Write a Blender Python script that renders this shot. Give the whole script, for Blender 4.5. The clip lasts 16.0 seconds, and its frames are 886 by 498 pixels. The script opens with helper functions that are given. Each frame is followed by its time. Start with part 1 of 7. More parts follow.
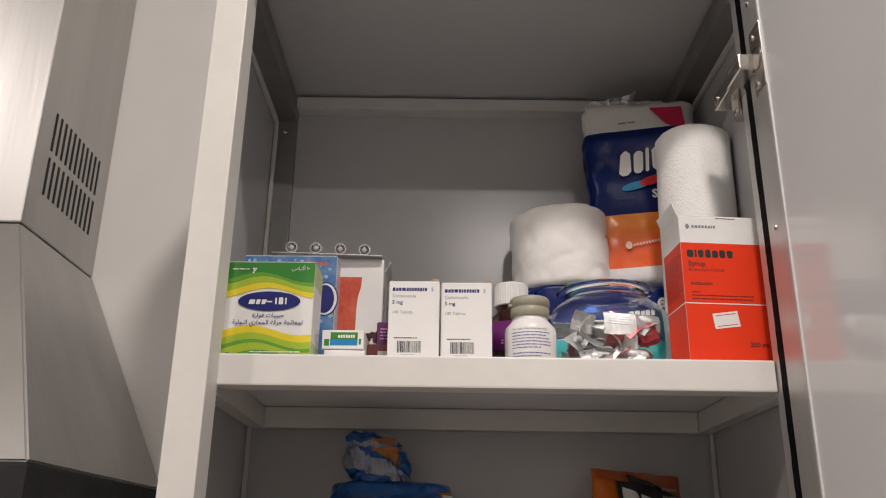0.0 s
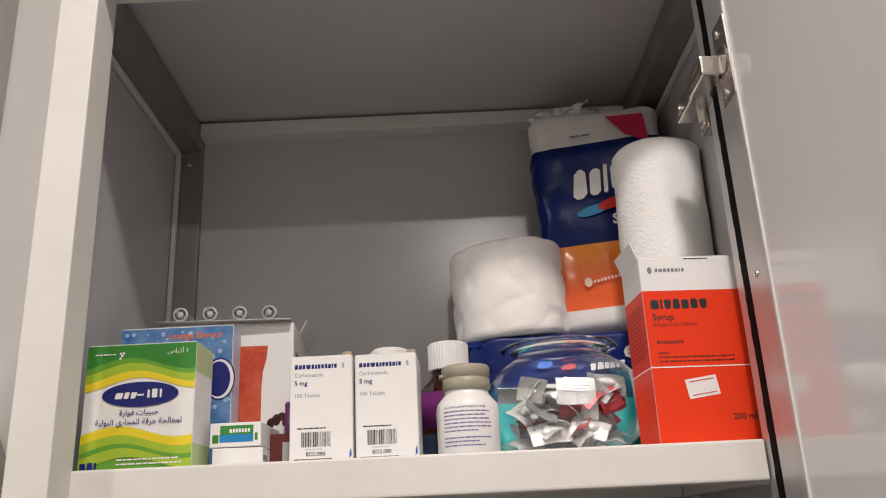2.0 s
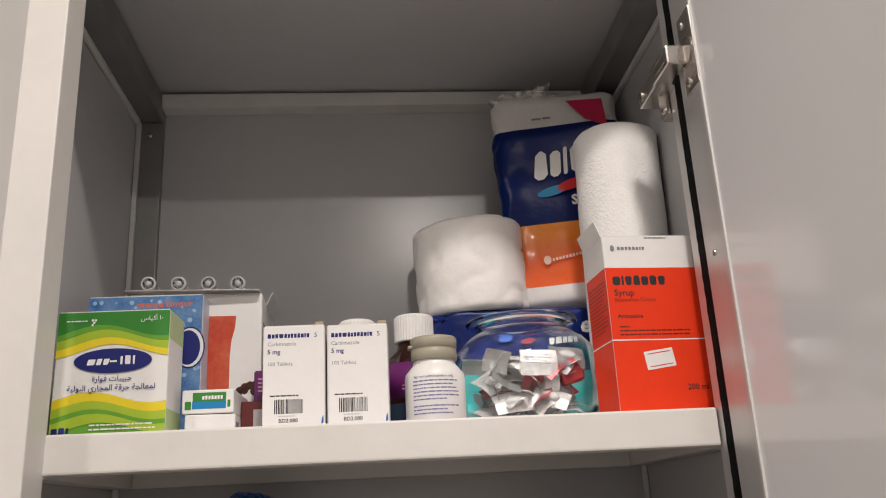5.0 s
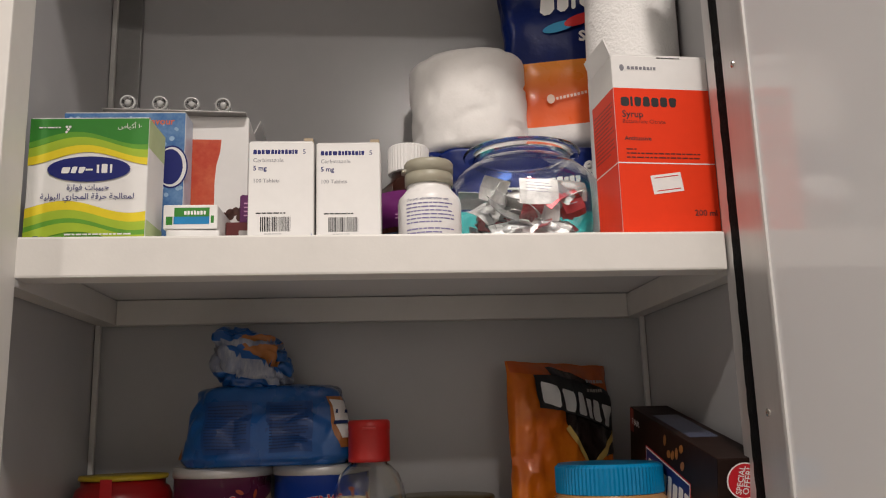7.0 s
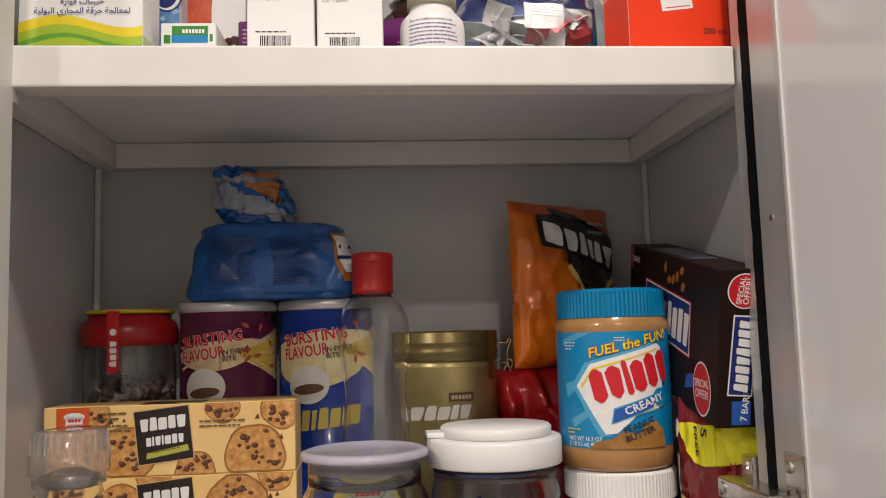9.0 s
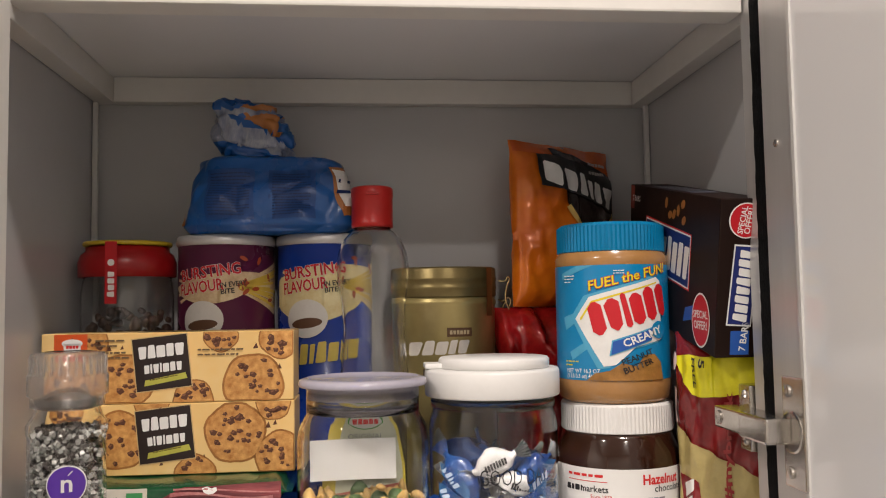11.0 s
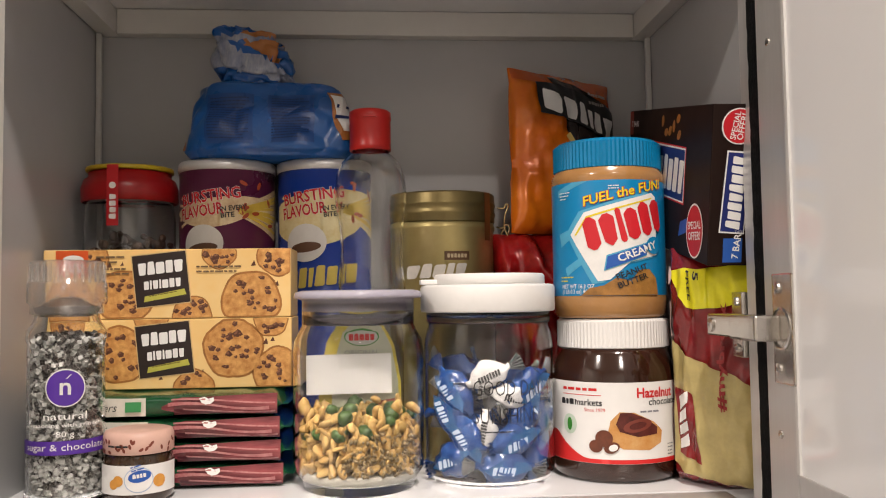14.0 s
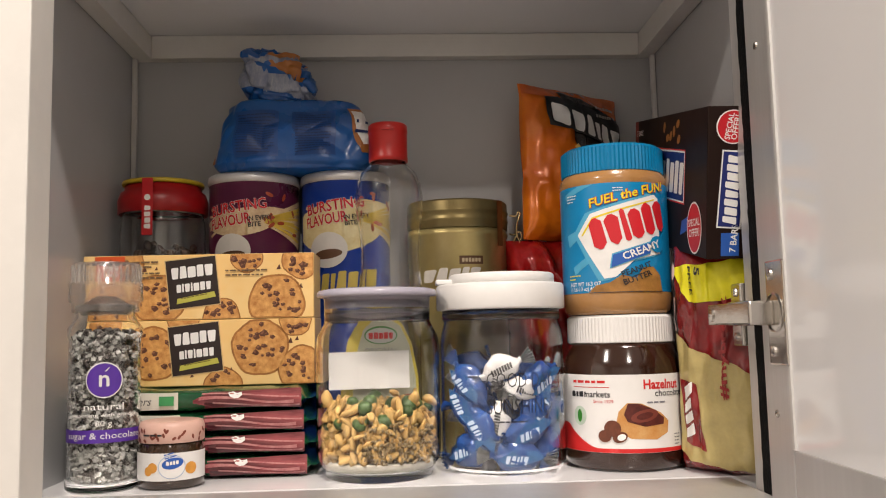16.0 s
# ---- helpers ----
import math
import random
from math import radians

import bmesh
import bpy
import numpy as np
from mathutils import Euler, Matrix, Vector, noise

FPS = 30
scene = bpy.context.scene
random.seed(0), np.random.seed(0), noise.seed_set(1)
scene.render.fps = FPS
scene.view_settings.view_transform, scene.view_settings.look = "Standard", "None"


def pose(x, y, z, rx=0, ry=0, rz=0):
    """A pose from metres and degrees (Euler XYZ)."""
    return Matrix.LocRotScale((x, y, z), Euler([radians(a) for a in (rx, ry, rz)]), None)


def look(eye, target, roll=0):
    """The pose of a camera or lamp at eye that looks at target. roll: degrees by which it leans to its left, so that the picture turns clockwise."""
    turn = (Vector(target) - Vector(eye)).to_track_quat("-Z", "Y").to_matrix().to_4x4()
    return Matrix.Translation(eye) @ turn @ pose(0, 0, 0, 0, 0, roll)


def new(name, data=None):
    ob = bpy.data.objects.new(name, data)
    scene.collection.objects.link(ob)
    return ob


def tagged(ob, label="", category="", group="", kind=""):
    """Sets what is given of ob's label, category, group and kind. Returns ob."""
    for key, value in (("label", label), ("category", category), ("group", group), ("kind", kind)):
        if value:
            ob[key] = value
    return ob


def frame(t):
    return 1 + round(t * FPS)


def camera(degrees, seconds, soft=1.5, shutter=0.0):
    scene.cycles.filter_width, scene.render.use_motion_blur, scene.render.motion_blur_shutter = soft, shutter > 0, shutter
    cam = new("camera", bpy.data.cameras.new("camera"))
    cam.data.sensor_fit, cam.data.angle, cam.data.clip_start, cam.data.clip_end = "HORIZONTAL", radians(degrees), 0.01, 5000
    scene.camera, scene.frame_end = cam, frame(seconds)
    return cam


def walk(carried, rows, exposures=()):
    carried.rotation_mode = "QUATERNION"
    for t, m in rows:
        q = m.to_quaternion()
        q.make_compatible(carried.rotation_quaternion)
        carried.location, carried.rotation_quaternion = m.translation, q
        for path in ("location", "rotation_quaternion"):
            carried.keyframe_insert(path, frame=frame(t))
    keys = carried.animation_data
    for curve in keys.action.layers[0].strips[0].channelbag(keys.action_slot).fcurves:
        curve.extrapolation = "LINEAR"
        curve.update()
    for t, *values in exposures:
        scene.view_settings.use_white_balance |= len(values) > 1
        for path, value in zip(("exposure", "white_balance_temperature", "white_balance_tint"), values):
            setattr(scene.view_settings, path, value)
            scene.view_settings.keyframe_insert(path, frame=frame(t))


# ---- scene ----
cam = camera(55.6, 16.0, soft=1.1)
PATH = [
    (0, (0.013, 0.004, 1.691), (0.01, 1.887, 2.366), 0.8),
    (0.5, (0.08, 0.023, 1.731), (0.036, 1.878, 2.476), 2.2),
    (1, (0.1, 0.054, 1.76), (0.048, 1.908, 2.506), 0.5),
    (1.5, (0.085, 0.095, 1.788), (0.07, 1.966, 2.493), -0.8),
    (2, (0.074, 0.112, 1.785), (0.084, 2.005, 2.432), -2.7),
    (2.5, (0.055, 0.096, 1.781), (0.107, 1.999, 2.397), -3.7),
    (3, (0.035, 0.093, 1.782), (0.153, 1.998, 2.38), -3.6),
    (3.5, (0.027, 0.088, 1.783), (0.172, 1.99, 2.384), -3.5),
    (3.7, (0.034, 0.095, 1.779), (0.183, 1.996, 2.382), -3.4),
    (5.8, (0.05, 0.099, 1.771), (0.226, 2.002, 2.361), -3.0),
    (6, (0.053, 0.105, 1.766), (0.227, 2.014, 2.335), -3.1),
    (6.5, (0.06, 0.124, 1.747), (0.231, 2.055, 2.239), -2.8),
    (7, (0.047, 0.145, 1.72), (0.22, 2.097, 2.122), -1.6),
    (7.5, (0.034, 0.15, 1.696), (0.171, 2.119, 2.017), -1.3),
    (8, (0.037, 0.156, 1.678), (0.164, 2.135, 1.94), -1.9),
    (8.5, (0.039, 0.155, 1.667), (0.187, 2.137, 1.885), -1.7),
    (9, (0.041, 0.157, 1.661), (0.221, 2.139, 1.857), -1.7),
    (11.3, (0.037, 0.162, 1.625), (0.227, 2.149, 1.746), -0.8),
    (11.5, (0.037, 0.161, 1.62), (0.226, 2.149, 1.733), -0.7),
    (12, (0.036, 0.165, 1.611), (0.206, 2.155, 1.707), -0.8),
    (12.5, (0.043, 0.169, 1.605), (0.199, 2.161, 1.68), -1.4),
    (13, (0.046, 0.163, 1.597), (0.186, 2.157, 1.667), -1.4),
    (13.5, (0.049, 0.164, 1.589), (0.174, 2.159, 1.661), -0.7),
    (14, (0.053, 0.161, 1.581), (0.198, 2.153, 1.689), -0.8),
    (14.5, (0.054, 0.148, 1.572), (0.212, 2.135, 1.732), -1.0),
    (15, (0.054, 0.142, 1.565), (0.186, 2.129, 1.756), -1.1),
    (15.5, (0.056, 0.135, 1.559), (0.161, 2.123, 1.754), -1.1),
    (16, (0.058, 0.129, 1.553), (0.146, 2.118, 1.75), -1.3),
]
EXPOSURES = [(0.0, -0.42, 6250, 11), (1.5, -0.30, 6250, 11), (3.5, -0.25, 6250, 11), (7.0, -0.38, 6350, 10), (9.0, -0.10, 6350, 10), (11.5, 0.12, 6500, 10), (13.5, 0.30, 6550, 10), (16.0, 0.29, 6550, 10)]
walk(cam, [(t, look(eye, target, roll)) for t, eye, target, roll in PATH], EXPOSURES)

# ---- world, lamps ----
world = bpy.data.worlds.new("world")
scene.world = world
world.use_nodes = True
world.node_tree.nodes["Background"].inputs[0].default_value = (1.0, 0.93, 0.85, 1)
world.node_tree.nodes["Background"].inputs[1].default_value = 0.01


def ceiling_spot(x, y, z, size, watts, colour):
    lamp = bpy.data.lights.new("unseen_ceiling_light", "AREA")
    lamp.shape, lamp.size, lamp.energy, lamp.color = "DISK", size, watts, colour
    ob = new("unseen_ceiling_lamp", lamp)
    ob.matrix_world = pose(x, y, z)
    return ob


WARM = (1.0, 0.895, 0.815)
# First two inferred from shadow edges and a glow; third is added door fill.
LAMPS = [(0.18, -0.08, 2.86, 18), (0.24, -1.5, 2.86, 19), (-1.35, -0.7, 2.86, 23)]
for lx, ly, lz, watts in LAMPS:
    ceiling_spot(lx, ly, lz, 0.13, watts, WARM)


# ---- materials ----
def mat(name, colour, rough=0.5, metal=0.0, var=0.08, scale=60.0, bump=0.0, bscale=400.0, spec=0.5, coat=0.0, second=None, trans=0.0, alpha=1.0, emit=0.0, stretch=(1, 1, 1), ior=1.45, sheen=0.0, rvar=0.16):
    """A surface: colour varied at two scales, roughness varied, fine relief."""
    m = bpy.data.materials.new(name)
    m.use_nodes = True
    t = m.node_tree
    b = t.nodes["Principled BSDF"]
    link = t.links.new
    tc = t.nodes.new("ShaderNodeTexCoord")
    mp = t.nodes.new("ShaderNodeMapping")
    mp.inputs["Scale"].default_value = stretch
    link(tc.outputs["Object"], mp.inputs[0])
    n1 = t.nodes.new("ShaderNodeTexNoise")
    n1.inputs["Scale"].default_value, n1.inputs["Detail"].default_value = scale, 4
    n2 = t.nodes.new("ShaderNodeTexNoise")
    n2.inputs["Scale"].default_value, n2.inputs["Detail"].default_value = scale * 7.3, 2
    link(mp.outputs[0], n1.inputs[0])
    link(mp.outputs[0], n2.inputs[0])
    add = t.nodes.new("ShaderNodeMath")
    add.operation = "MULTIPLY_ADD"
    add.inputs[1].default_value = 0.35
    link(n2.outputs[0], add.inputs[0])
    link(n1.outputs[0], add.inputs[2])
    ramp = t.nodes.new("ShaderNodeMapRange")
    ramp.inputs[1].default_value, ramp.inputs[2].default_value = 0.42, 0.92
    link(add.outputs[0], ramp.inputs[0])
    mix = t.nodes.new("ShaderNodeMix")
    mix.data_type = "RGBA"
    c = colour
    d = second or tuple(v * (1 - 2.2 * var) for v in c)
    mix.inputs[6].default_value = (*c, 1)
    mix.inputs[7].default_value = (*d, 1)
    link(ramp.outputs[0], mix.inputs[0])
    link(mix.outputs[2], b.inputs["Base Color"])
    rr = t.nodes.new("ShaderNodeMapRange")
    rr.inputs[3].default_value, rr.inputs[4].default_value = max(rough * (1 - rvar), 0.0), min(rough * (1 + rvar), 1)
    link(n1.outputs[0], rr.inputs[0])
    link(rr.outputs[0], b.inputs["Roughness"])
    b.inputs["Metallic"].default_value = metal
    b.inputs["Specular IOR Level"].default_value = spec
    b.inputs["Coat Weight"].default_value = coat
    b.inputs["Coat Roughness"].default_value = 0.08
    b.inputs["IOR"].default_value = ior
    b.inputs["Transmission Weight"].default_value = trans
    b.inputs["Sheen Weight"].default_value = sheen
    if bump:
        bp = t.nodes.new("ShaderNodeBump")
        bp.inputs["Strength"].default_value = bump
        bp.inputs["Distance"].default_value = 0.002
        nb = t.nodes.new("ShaderNodeTexNoise")
        nb.inputs["Scale"].default_value, nb.inputs["Detail"].default_value = bscale, 3
        link(mp.outputs[0], nb.inputs[0])
        link(nb.outputs[0], bp.inputs["Height"])
        link(bp.outputs[0], b.inputs["Normal"])
    return m


def glassy(name, colour=(1, 1, 1), rough=0.0, ior=1.45):
    m = bpy.data.materials.new(name)
    m.use_nodes = True
    b = m.node_tree.nodes["Principled BSDF"]
    b.inputs["Base Color"].default_value = (*colour, 1)
    b.inputs["Roughness"].default_value = rough
    b.inputs["IOR"].default_value = ior
    b.inputs["Transmission Weight"].default_value = 1.0
    return m


def ink(name, colour, rough=0.5):
    return mat(name, colour, rough, var=0.04, scale=90)


ALU = mat("brushed_aluminium", (0.62, 0.61, 0.60), 0.38, 0.55, 0.05, 30, 0.08, 300, stretch=(1, 1, 0.05))
ALU_WHITE = mat("white_coated_aluminium", (0.76, 0.74, 0.70), 0.42, 0.0, 0.04, 14, 0.03, 500)
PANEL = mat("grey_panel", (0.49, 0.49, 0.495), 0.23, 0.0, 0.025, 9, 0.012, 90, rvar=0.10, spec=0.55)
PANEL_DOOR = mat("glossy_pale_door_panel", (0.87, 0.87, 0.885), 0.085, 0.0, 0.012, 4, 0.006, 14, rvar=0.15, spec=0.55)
BEAD = mat("pale_bead", (0.66, 0.65, 0.63), 0.5, 0.0, 0.05, 40)
GASKET = mat("black_rubber", (0.008, 0.008, 0.009), 0.85, 0.0, 0.3, 90, 0.3, 500, spec=0.15)
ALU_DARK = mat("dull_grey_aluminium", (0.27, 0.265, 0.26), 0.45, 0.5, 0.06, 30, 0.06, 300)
NICKEL = mat("nickel_steel", (0.62, 0.59, 0.55), 0.25, 1.0, 0.06, 80, 0.05, 300)
STEEL = mat("stainless_steel", (0.52, 0.51, 0.495), 0.43, 0.9, 0.06, 14, 0.07, 240, stretch=(1, 1, 0.06), rvar=0.25)
DARK = mat("dark_slot", (0.015, 0.015, 0.016), 0.7)
WALLP = mat("plain_wall_paint", (0.80, 0.78, 0.75), 0.7, 0.0, 0.04, 3, 0.05, 90)
CEILP = mat("ceiling_paint", (0.80, 0.78, 0.74), 0.8, 0.0, 0.03, 3, 0.05, 80)
FLOORM = mat("floor_tile_surface", (0.34, 0.32, 0.30), 0.35, 0.0, 0.08, 4)
LAMPG = mat("lamp_disc", (1, 0.9, 0.78), 0.5)
WHITE_CARD = mat("white_card", (0.80, 0.79, 0.77), 0.45, 0.0, 0.03, 25, 0.03, 300)
WHITE_PLASTIC = mat("white_plastic", (0.80, 0.79, 0.77), 0.35, 0.0, 0.03, 40, 0.02, 300)
CLEAR = glassy("clear_glass", (0.97, 0.985, 0.98))
PET = glassy("clear_plastic", (0.97, 0.97, 0.96), 0.03, 1.48)
MILKY = glassy("frosted_clear_plastic", (0.96, 0.95, 0.94), 0.10, 1.46)
BLACK = ink("black_ink", (0.02, 0.02, 0.022))
WHITE_INK = ink("white_ink", (0.82, 0.81, 0.79))


# ---- mesh helpers ----
def part(name, bm, material, parent, label="", smooth=False, at=None, kind=""):
    me = bpy.data.meshes.new(name)
    bm.to_mesh(me)
    bm.free()
    me.materials.append(material)
    if smooth:
        for p in me.polygons:
            p.use_smooth = True
    ob = new(name, me)
    if parent is not None:
        ob.parent = parent
    if at is not None:
        ob.matrix_local = at
    return tagged(ob, label, kind=kind)


def thing(name, label, category, m, group=""):
    ob = new(name)
    ob.empty_display_size = 0.02
    ob.matrix_world = m
    return tagged(ob, label, category, group)


def box(x0, x1, y0, y1, z0, z1, bev=0.0, seg=2, bm=None):
    out = bm or bmesh.new()
    r = bmesh.ops.create_cube(out, size=1, matrix=Matrix.Translation(((x0 + x1) / 2, (y0 + y1) / 2, (z0 + z1) / 2)) @ Matrix.Diagonal((x1 - x0, y1 - y0, z1 - z0, 1)))
    if bev:
        es = list({e for v in r["verts"] for e in v.link_edges})
        bmesh.ops.bevel(out, geom=es, offset=bev, segments=seg, affect="EDGES", profile=0.6)
    return out


def lathe(profile, seg=48, bm=None, squash=1.0, wob=0.0):
    """Turned form from (radius, height) pairs; a radius of 0 closes an end."""
    out = bm or bmesh.new()
    rings = []
    for r, z in profile:
        if r <= 1e-6:
            rings.append([out.verts.new((0, 0, z))])
        else:
            rings.append([out.verts.new((r * math.cos(2 * math.pi * i / seg), squash * r * math.sin(2 * math.pi * i / seg), z)) for i in range(seg)])
    for a, b in zip(rings, rings[1:]):
        for i in range(seg):
            j = (i + 1) % seg
            if len(a) == 1 and len(b) == 1:
                continue
            if len(a) == 1:
                out.faces.new((a[0], b[j], b[i]))
            elif len(b) == 1:
                out.faces.new((a[i], a[j], b[0]))
            else:
                out.faces.new((a[i], a[j], b[j], b[i]))
    bmesh.ops.recalc_face_normals(out, faces=out.faces)
    return out


def hollow(outer, wall, floor_t):
    """Closed profile of a vessel: the outside going up, then the inside going down."""
    inner = [(max(r - wall, 0.0005), z) for r, z in reversed(outer) if z > outer[0][1] + floor_t]
    z0 = outer[0][1]
    return [(0, z0)] + list(outer) + inner + [(inner[-1][0], z0 + floor_t), (0, z0 + floor_t)]


def autosmooth(ob, angle=35):
    me = ob.data
    bm = bmesh.new()
    bm.from_mesh(me)
    for f in bm.faces:
        f.smooth = True
    for e in bm.edges:
        if len(e.link_faces) == 2 and e.calc_face_angle(0) > radians(angle):
            e.smooth = False
    bm.to_mesh(me)
    bm.free()
    return ob


# flat printing: shapes are bmeshes in the (u, v) plane
def rect(u0, v0, u1, v1, bm=None):
    out = bm or bmesh.new()
    out.faces.new([out.verts.new((u, v, 0)) for u, v in ((u0, v0), (u1, v0), (u1, v1), (u0, v1))])
    return out


def poly(points, bm=None):
    out = bm or bmesh.new()
    out.faces.new([out.verts.new((u, v, 0)) for u, v in points])
    return out


def oval(cu, cv, a, b, n=40, turn=0.0, bm=None):
    out = bm or bmesh.new()
    c, s = math.cos(radians(turn)), math.sin(radians(turn))
    pts = [(a * math.cos(2 * math.pi * i / n), b * math.sin(2 * math.pi * i / n)) for i in range(n)]
    return poly([(cu + c * p - s * q, cv + s * p + c * q) for p, q in pts], out)


def spin2d(bm, deg, cu=0.0, cv=0.0):
    bmesh.ops.rotate(bm, verts=bm.verts, cent=(cu, cv, 0), matrix=Matrix.Rotation(radians(deg), 3, "Z"))
    return bm


def words(body, u, v, size, align="LEFT", bold=0.0, shear=0.0, turn=0.0, squeeze=1.0, bm=None):
    """Lettering in the built-in font, its baseline at (u, v)."""
    cu = bpy.data.curves.new("lettering", "FONT")
    cu.body, cu.size, cu.align_x, cu.shear, cu.offset, cu.resolution_u = body, size, align, shear, bold * size, 2
    ob = bpy.data.objects.new("lettering", cu)
    scene.collection.objects.link(ob)
    bpy.context.view_layer.update()
    me = bpy.data.meshes.new_from_object(ob.evaluated_get(bpy.context.evaluated_depsgraph_get()))
    bpy.data.objects.remove(ob)
    out = bm or bmesh.new()
    old = set(out.verts)
    out.from_mesh(me)
    bpy.data.meshes.remove(me)
    vs = [q for q in out.verts if q not in old]
    bmesh.ops.transform(out, verts=vs, matrix=Matrix.Translation((u, v, 0)) @ Matrix.Rotation(radians(turn), 4, "Z") @ Matrix.Diagonal((squeeze, 1, 1, 1)))
    return out


def bars(u, v, length, height, n, seed=1, turn=0.0, gap=0.3, bm=None, ragged=0.3):
    """Lines of unreadable print as plain word-long bars, going down from v."""
    rng = random.Random(seed)
    out = bm or bmesh.new()
    step = height * 1.9
    made = []
    for i in range(n):
        x, end = u, u + length * (1 - ragged * rng.random() * (i == n - 1 or rng.random() < 0.4))
        while x < end - height:
            w = height * rng.uniform(1.0, 3.6)
            w = min(w, end - x)
            made.append((x, v - i * step - height * 0.85, x + w, v - i * step - height * 0.2))
            x += w + height * 0.45
    c, s = math.cos(radians(turn)), math.sin(radians(turn))
    for a, b0, a1, b1 in made:
        pts = [(a, b0), (a1, b0), (a1, b1), (a, b1)]
        poly([(u + c * (p - u) - s * (q - v), v + s * (p - u) + c * (q - v)) for p, q in pts], out)
    return out


def blocks(u, v, widths, height, gap, slant=0.0, turn=0.0, cut=0.12, bm=None, rise=0.0):
    """A brand mark as plain chamfered blocks of letter size."""
    out = bm or bmesh.new()
    c, s = math.cos(radians(turn)), math.sin(radians(turn))
    x = u
    for i, w in enumerate(widths):
        k = cut * min(w, height)
        y = v + rise * i
        h = height * (1.0, 0.93, 0.97, 0.9)[(i * 3 + len(widths)) % 4]
        t0, t1 = ((0.0, 0.10), (0.10, 0.0), (0.04, 0.04), (0.0, 0.0))[(i * 3 + len(widths)) % 4]
        cells = [[(x + k + t0 * w, y), (x + w - k - t0 * w, y), (x + w - t0 * w, y + k), (x + w - t1 * w, y + h - k), (x + w - k - t1 * w, y + h), (x + k + t1 * w, y + h), (x + t1 * w, y + h - k), (x + t0 * w, y + k)]]
        for pts in cells:
            pts = [(p + slant * (q - v), q) for p, q in pts]
            poly([(u + c * (p - u) - s * (q - v), v + s * (p - u) + c * (q - v)) for p, q in pts], out)
        x += w + gap
    return out


def wave(u0, u1, low, high, n=24, bm=None):
    """A band between two curves low(u) and high(u)."""
    out = bm or bmesh.new()
    us = [u0 + (u1 - u0) * i / n for i in range(n + 1)]
    a = [out.verts.new((u, low(u), 0)) for u in us]
    b = [out.verts.new((u, high(u), 0)) for u in us]
    for i in range(n):
        out.faces.new((a[i], a[i + 1], b[i + 1], b[i]))
    return out


def front(y):
    return lambda u, v, o: (u, y - o, v)


def back_side(x):
    return lambda u, v, o: (x - o, -u, v)


def right_side(x):
    return lambda u, v, o: (x + o, u, v)


def top_side(z):
    return lambda u, v, o: (u, v, z + o)


CURVES = {}


def round_at(r, turn=0.0):
    def f(u, v, o):
        a = u / r + radians(turn)
        return ((r + o) * math.sin(a), -(r + o) * math.cos(a), v)
    CURVES[f] = r
    return f


FINE = ("small_print", "chip_print", "loose_chip_print", "brand_mark", "barcode", "water_drop", "leaf_pattern", "flying_bits", "burst_ray", "printed_panel", "print_line", "date_code")


def print_on(name, bm, where, material, parent, layer=1, label=""):
    """Lays flat shapes on a face of a thing, a hair above it, layer by layer."""
    curved = CURVES.get(where, 0)
    thick = 0.00025 if curved > 1 else 0.00018 if curved else 0.0001
    if curved:
        us = [q.co.x for q in bm.verts]
        step = curved * 0.12
        k = math.floor(min(us) / step) + 1
        while k * step < max(us):
            bmesh.ops.bisect_plane(bm, geom=bm.verts[:] + bm.edges[:] + bm.faces[:], plane_co=(k * step, 0, 0), plane_no=(1, 0, 0))
            k += 1
    for q in bm.verts:
        q.co = Vector(where(q.co.x, q.co.y, thick * layer))
    bmesh.ops.recalc_face_normals(bm, faces=bm.faces)
    fine = name in FINE
    return part(name, bm, material, parent, label, smooth=bool(curved), kind="stuff" if fine else "")


# ---- the cabinet and the kitchen round it ----
XL, XR, YB, YF = -0.190, 0.296, 0.903, 0.62      # inner faces of the side panels, back panel, front of the frame
ZF, ZS, ZT = 1.453, 1.834, 2.196                  # cabinet floor, shelf top, ceiling panel
P = 0.026                                          # width of the frame's tubes

cabinet = thing("wall_cabinet", "grey aluminium-framed wall cabinet with open door and one shelf", "cabinet", pose(0, 0, 0))


def tube(name, x0, x1, y0, y1, z0, z1, material=ALU, bev=0.0012):
    return part(name, box(x0, x1, y0, y1, z0, z1, bev), material, cabinet)


XO, XI = -0.188, -0.161                           # left stile from outside to inside
tube("stile", XO, XI, YF, YF + 0.032, 1.425, 2.203, ALU_WHITE)
tube("stile", XR - P + 0.003, XR + 0.006, YF + 0.022, YF + 0.036, 1.425, 2.203)
tube("rail", XI, XR - P, YF, YF + 0.032, 2.177, 2.203, ALU_WHITE)
tube("rail", XI, XR - P + 0.002, YF, 0.694, 1.425, ZF - 0.0005)
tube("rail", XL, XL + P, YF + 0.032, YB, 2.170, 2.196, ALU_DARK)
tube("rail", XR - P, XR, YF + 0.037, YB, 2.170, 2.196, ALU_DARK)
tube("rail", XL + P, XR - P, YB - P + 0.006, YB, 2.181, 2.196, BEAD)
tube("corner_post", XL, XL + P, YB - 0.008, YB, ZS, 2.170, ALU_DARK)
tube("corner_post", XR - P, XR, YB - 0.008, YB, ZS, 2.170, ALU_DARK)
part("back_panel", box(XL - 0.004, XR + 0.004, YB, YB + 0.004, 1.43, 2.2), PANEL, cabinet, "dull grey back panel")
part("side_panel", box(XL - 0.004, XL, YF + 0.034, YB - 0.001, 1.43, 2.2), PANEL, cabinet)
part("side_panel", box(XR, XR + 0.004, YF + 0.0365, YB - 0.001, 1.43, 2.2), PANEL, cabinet)
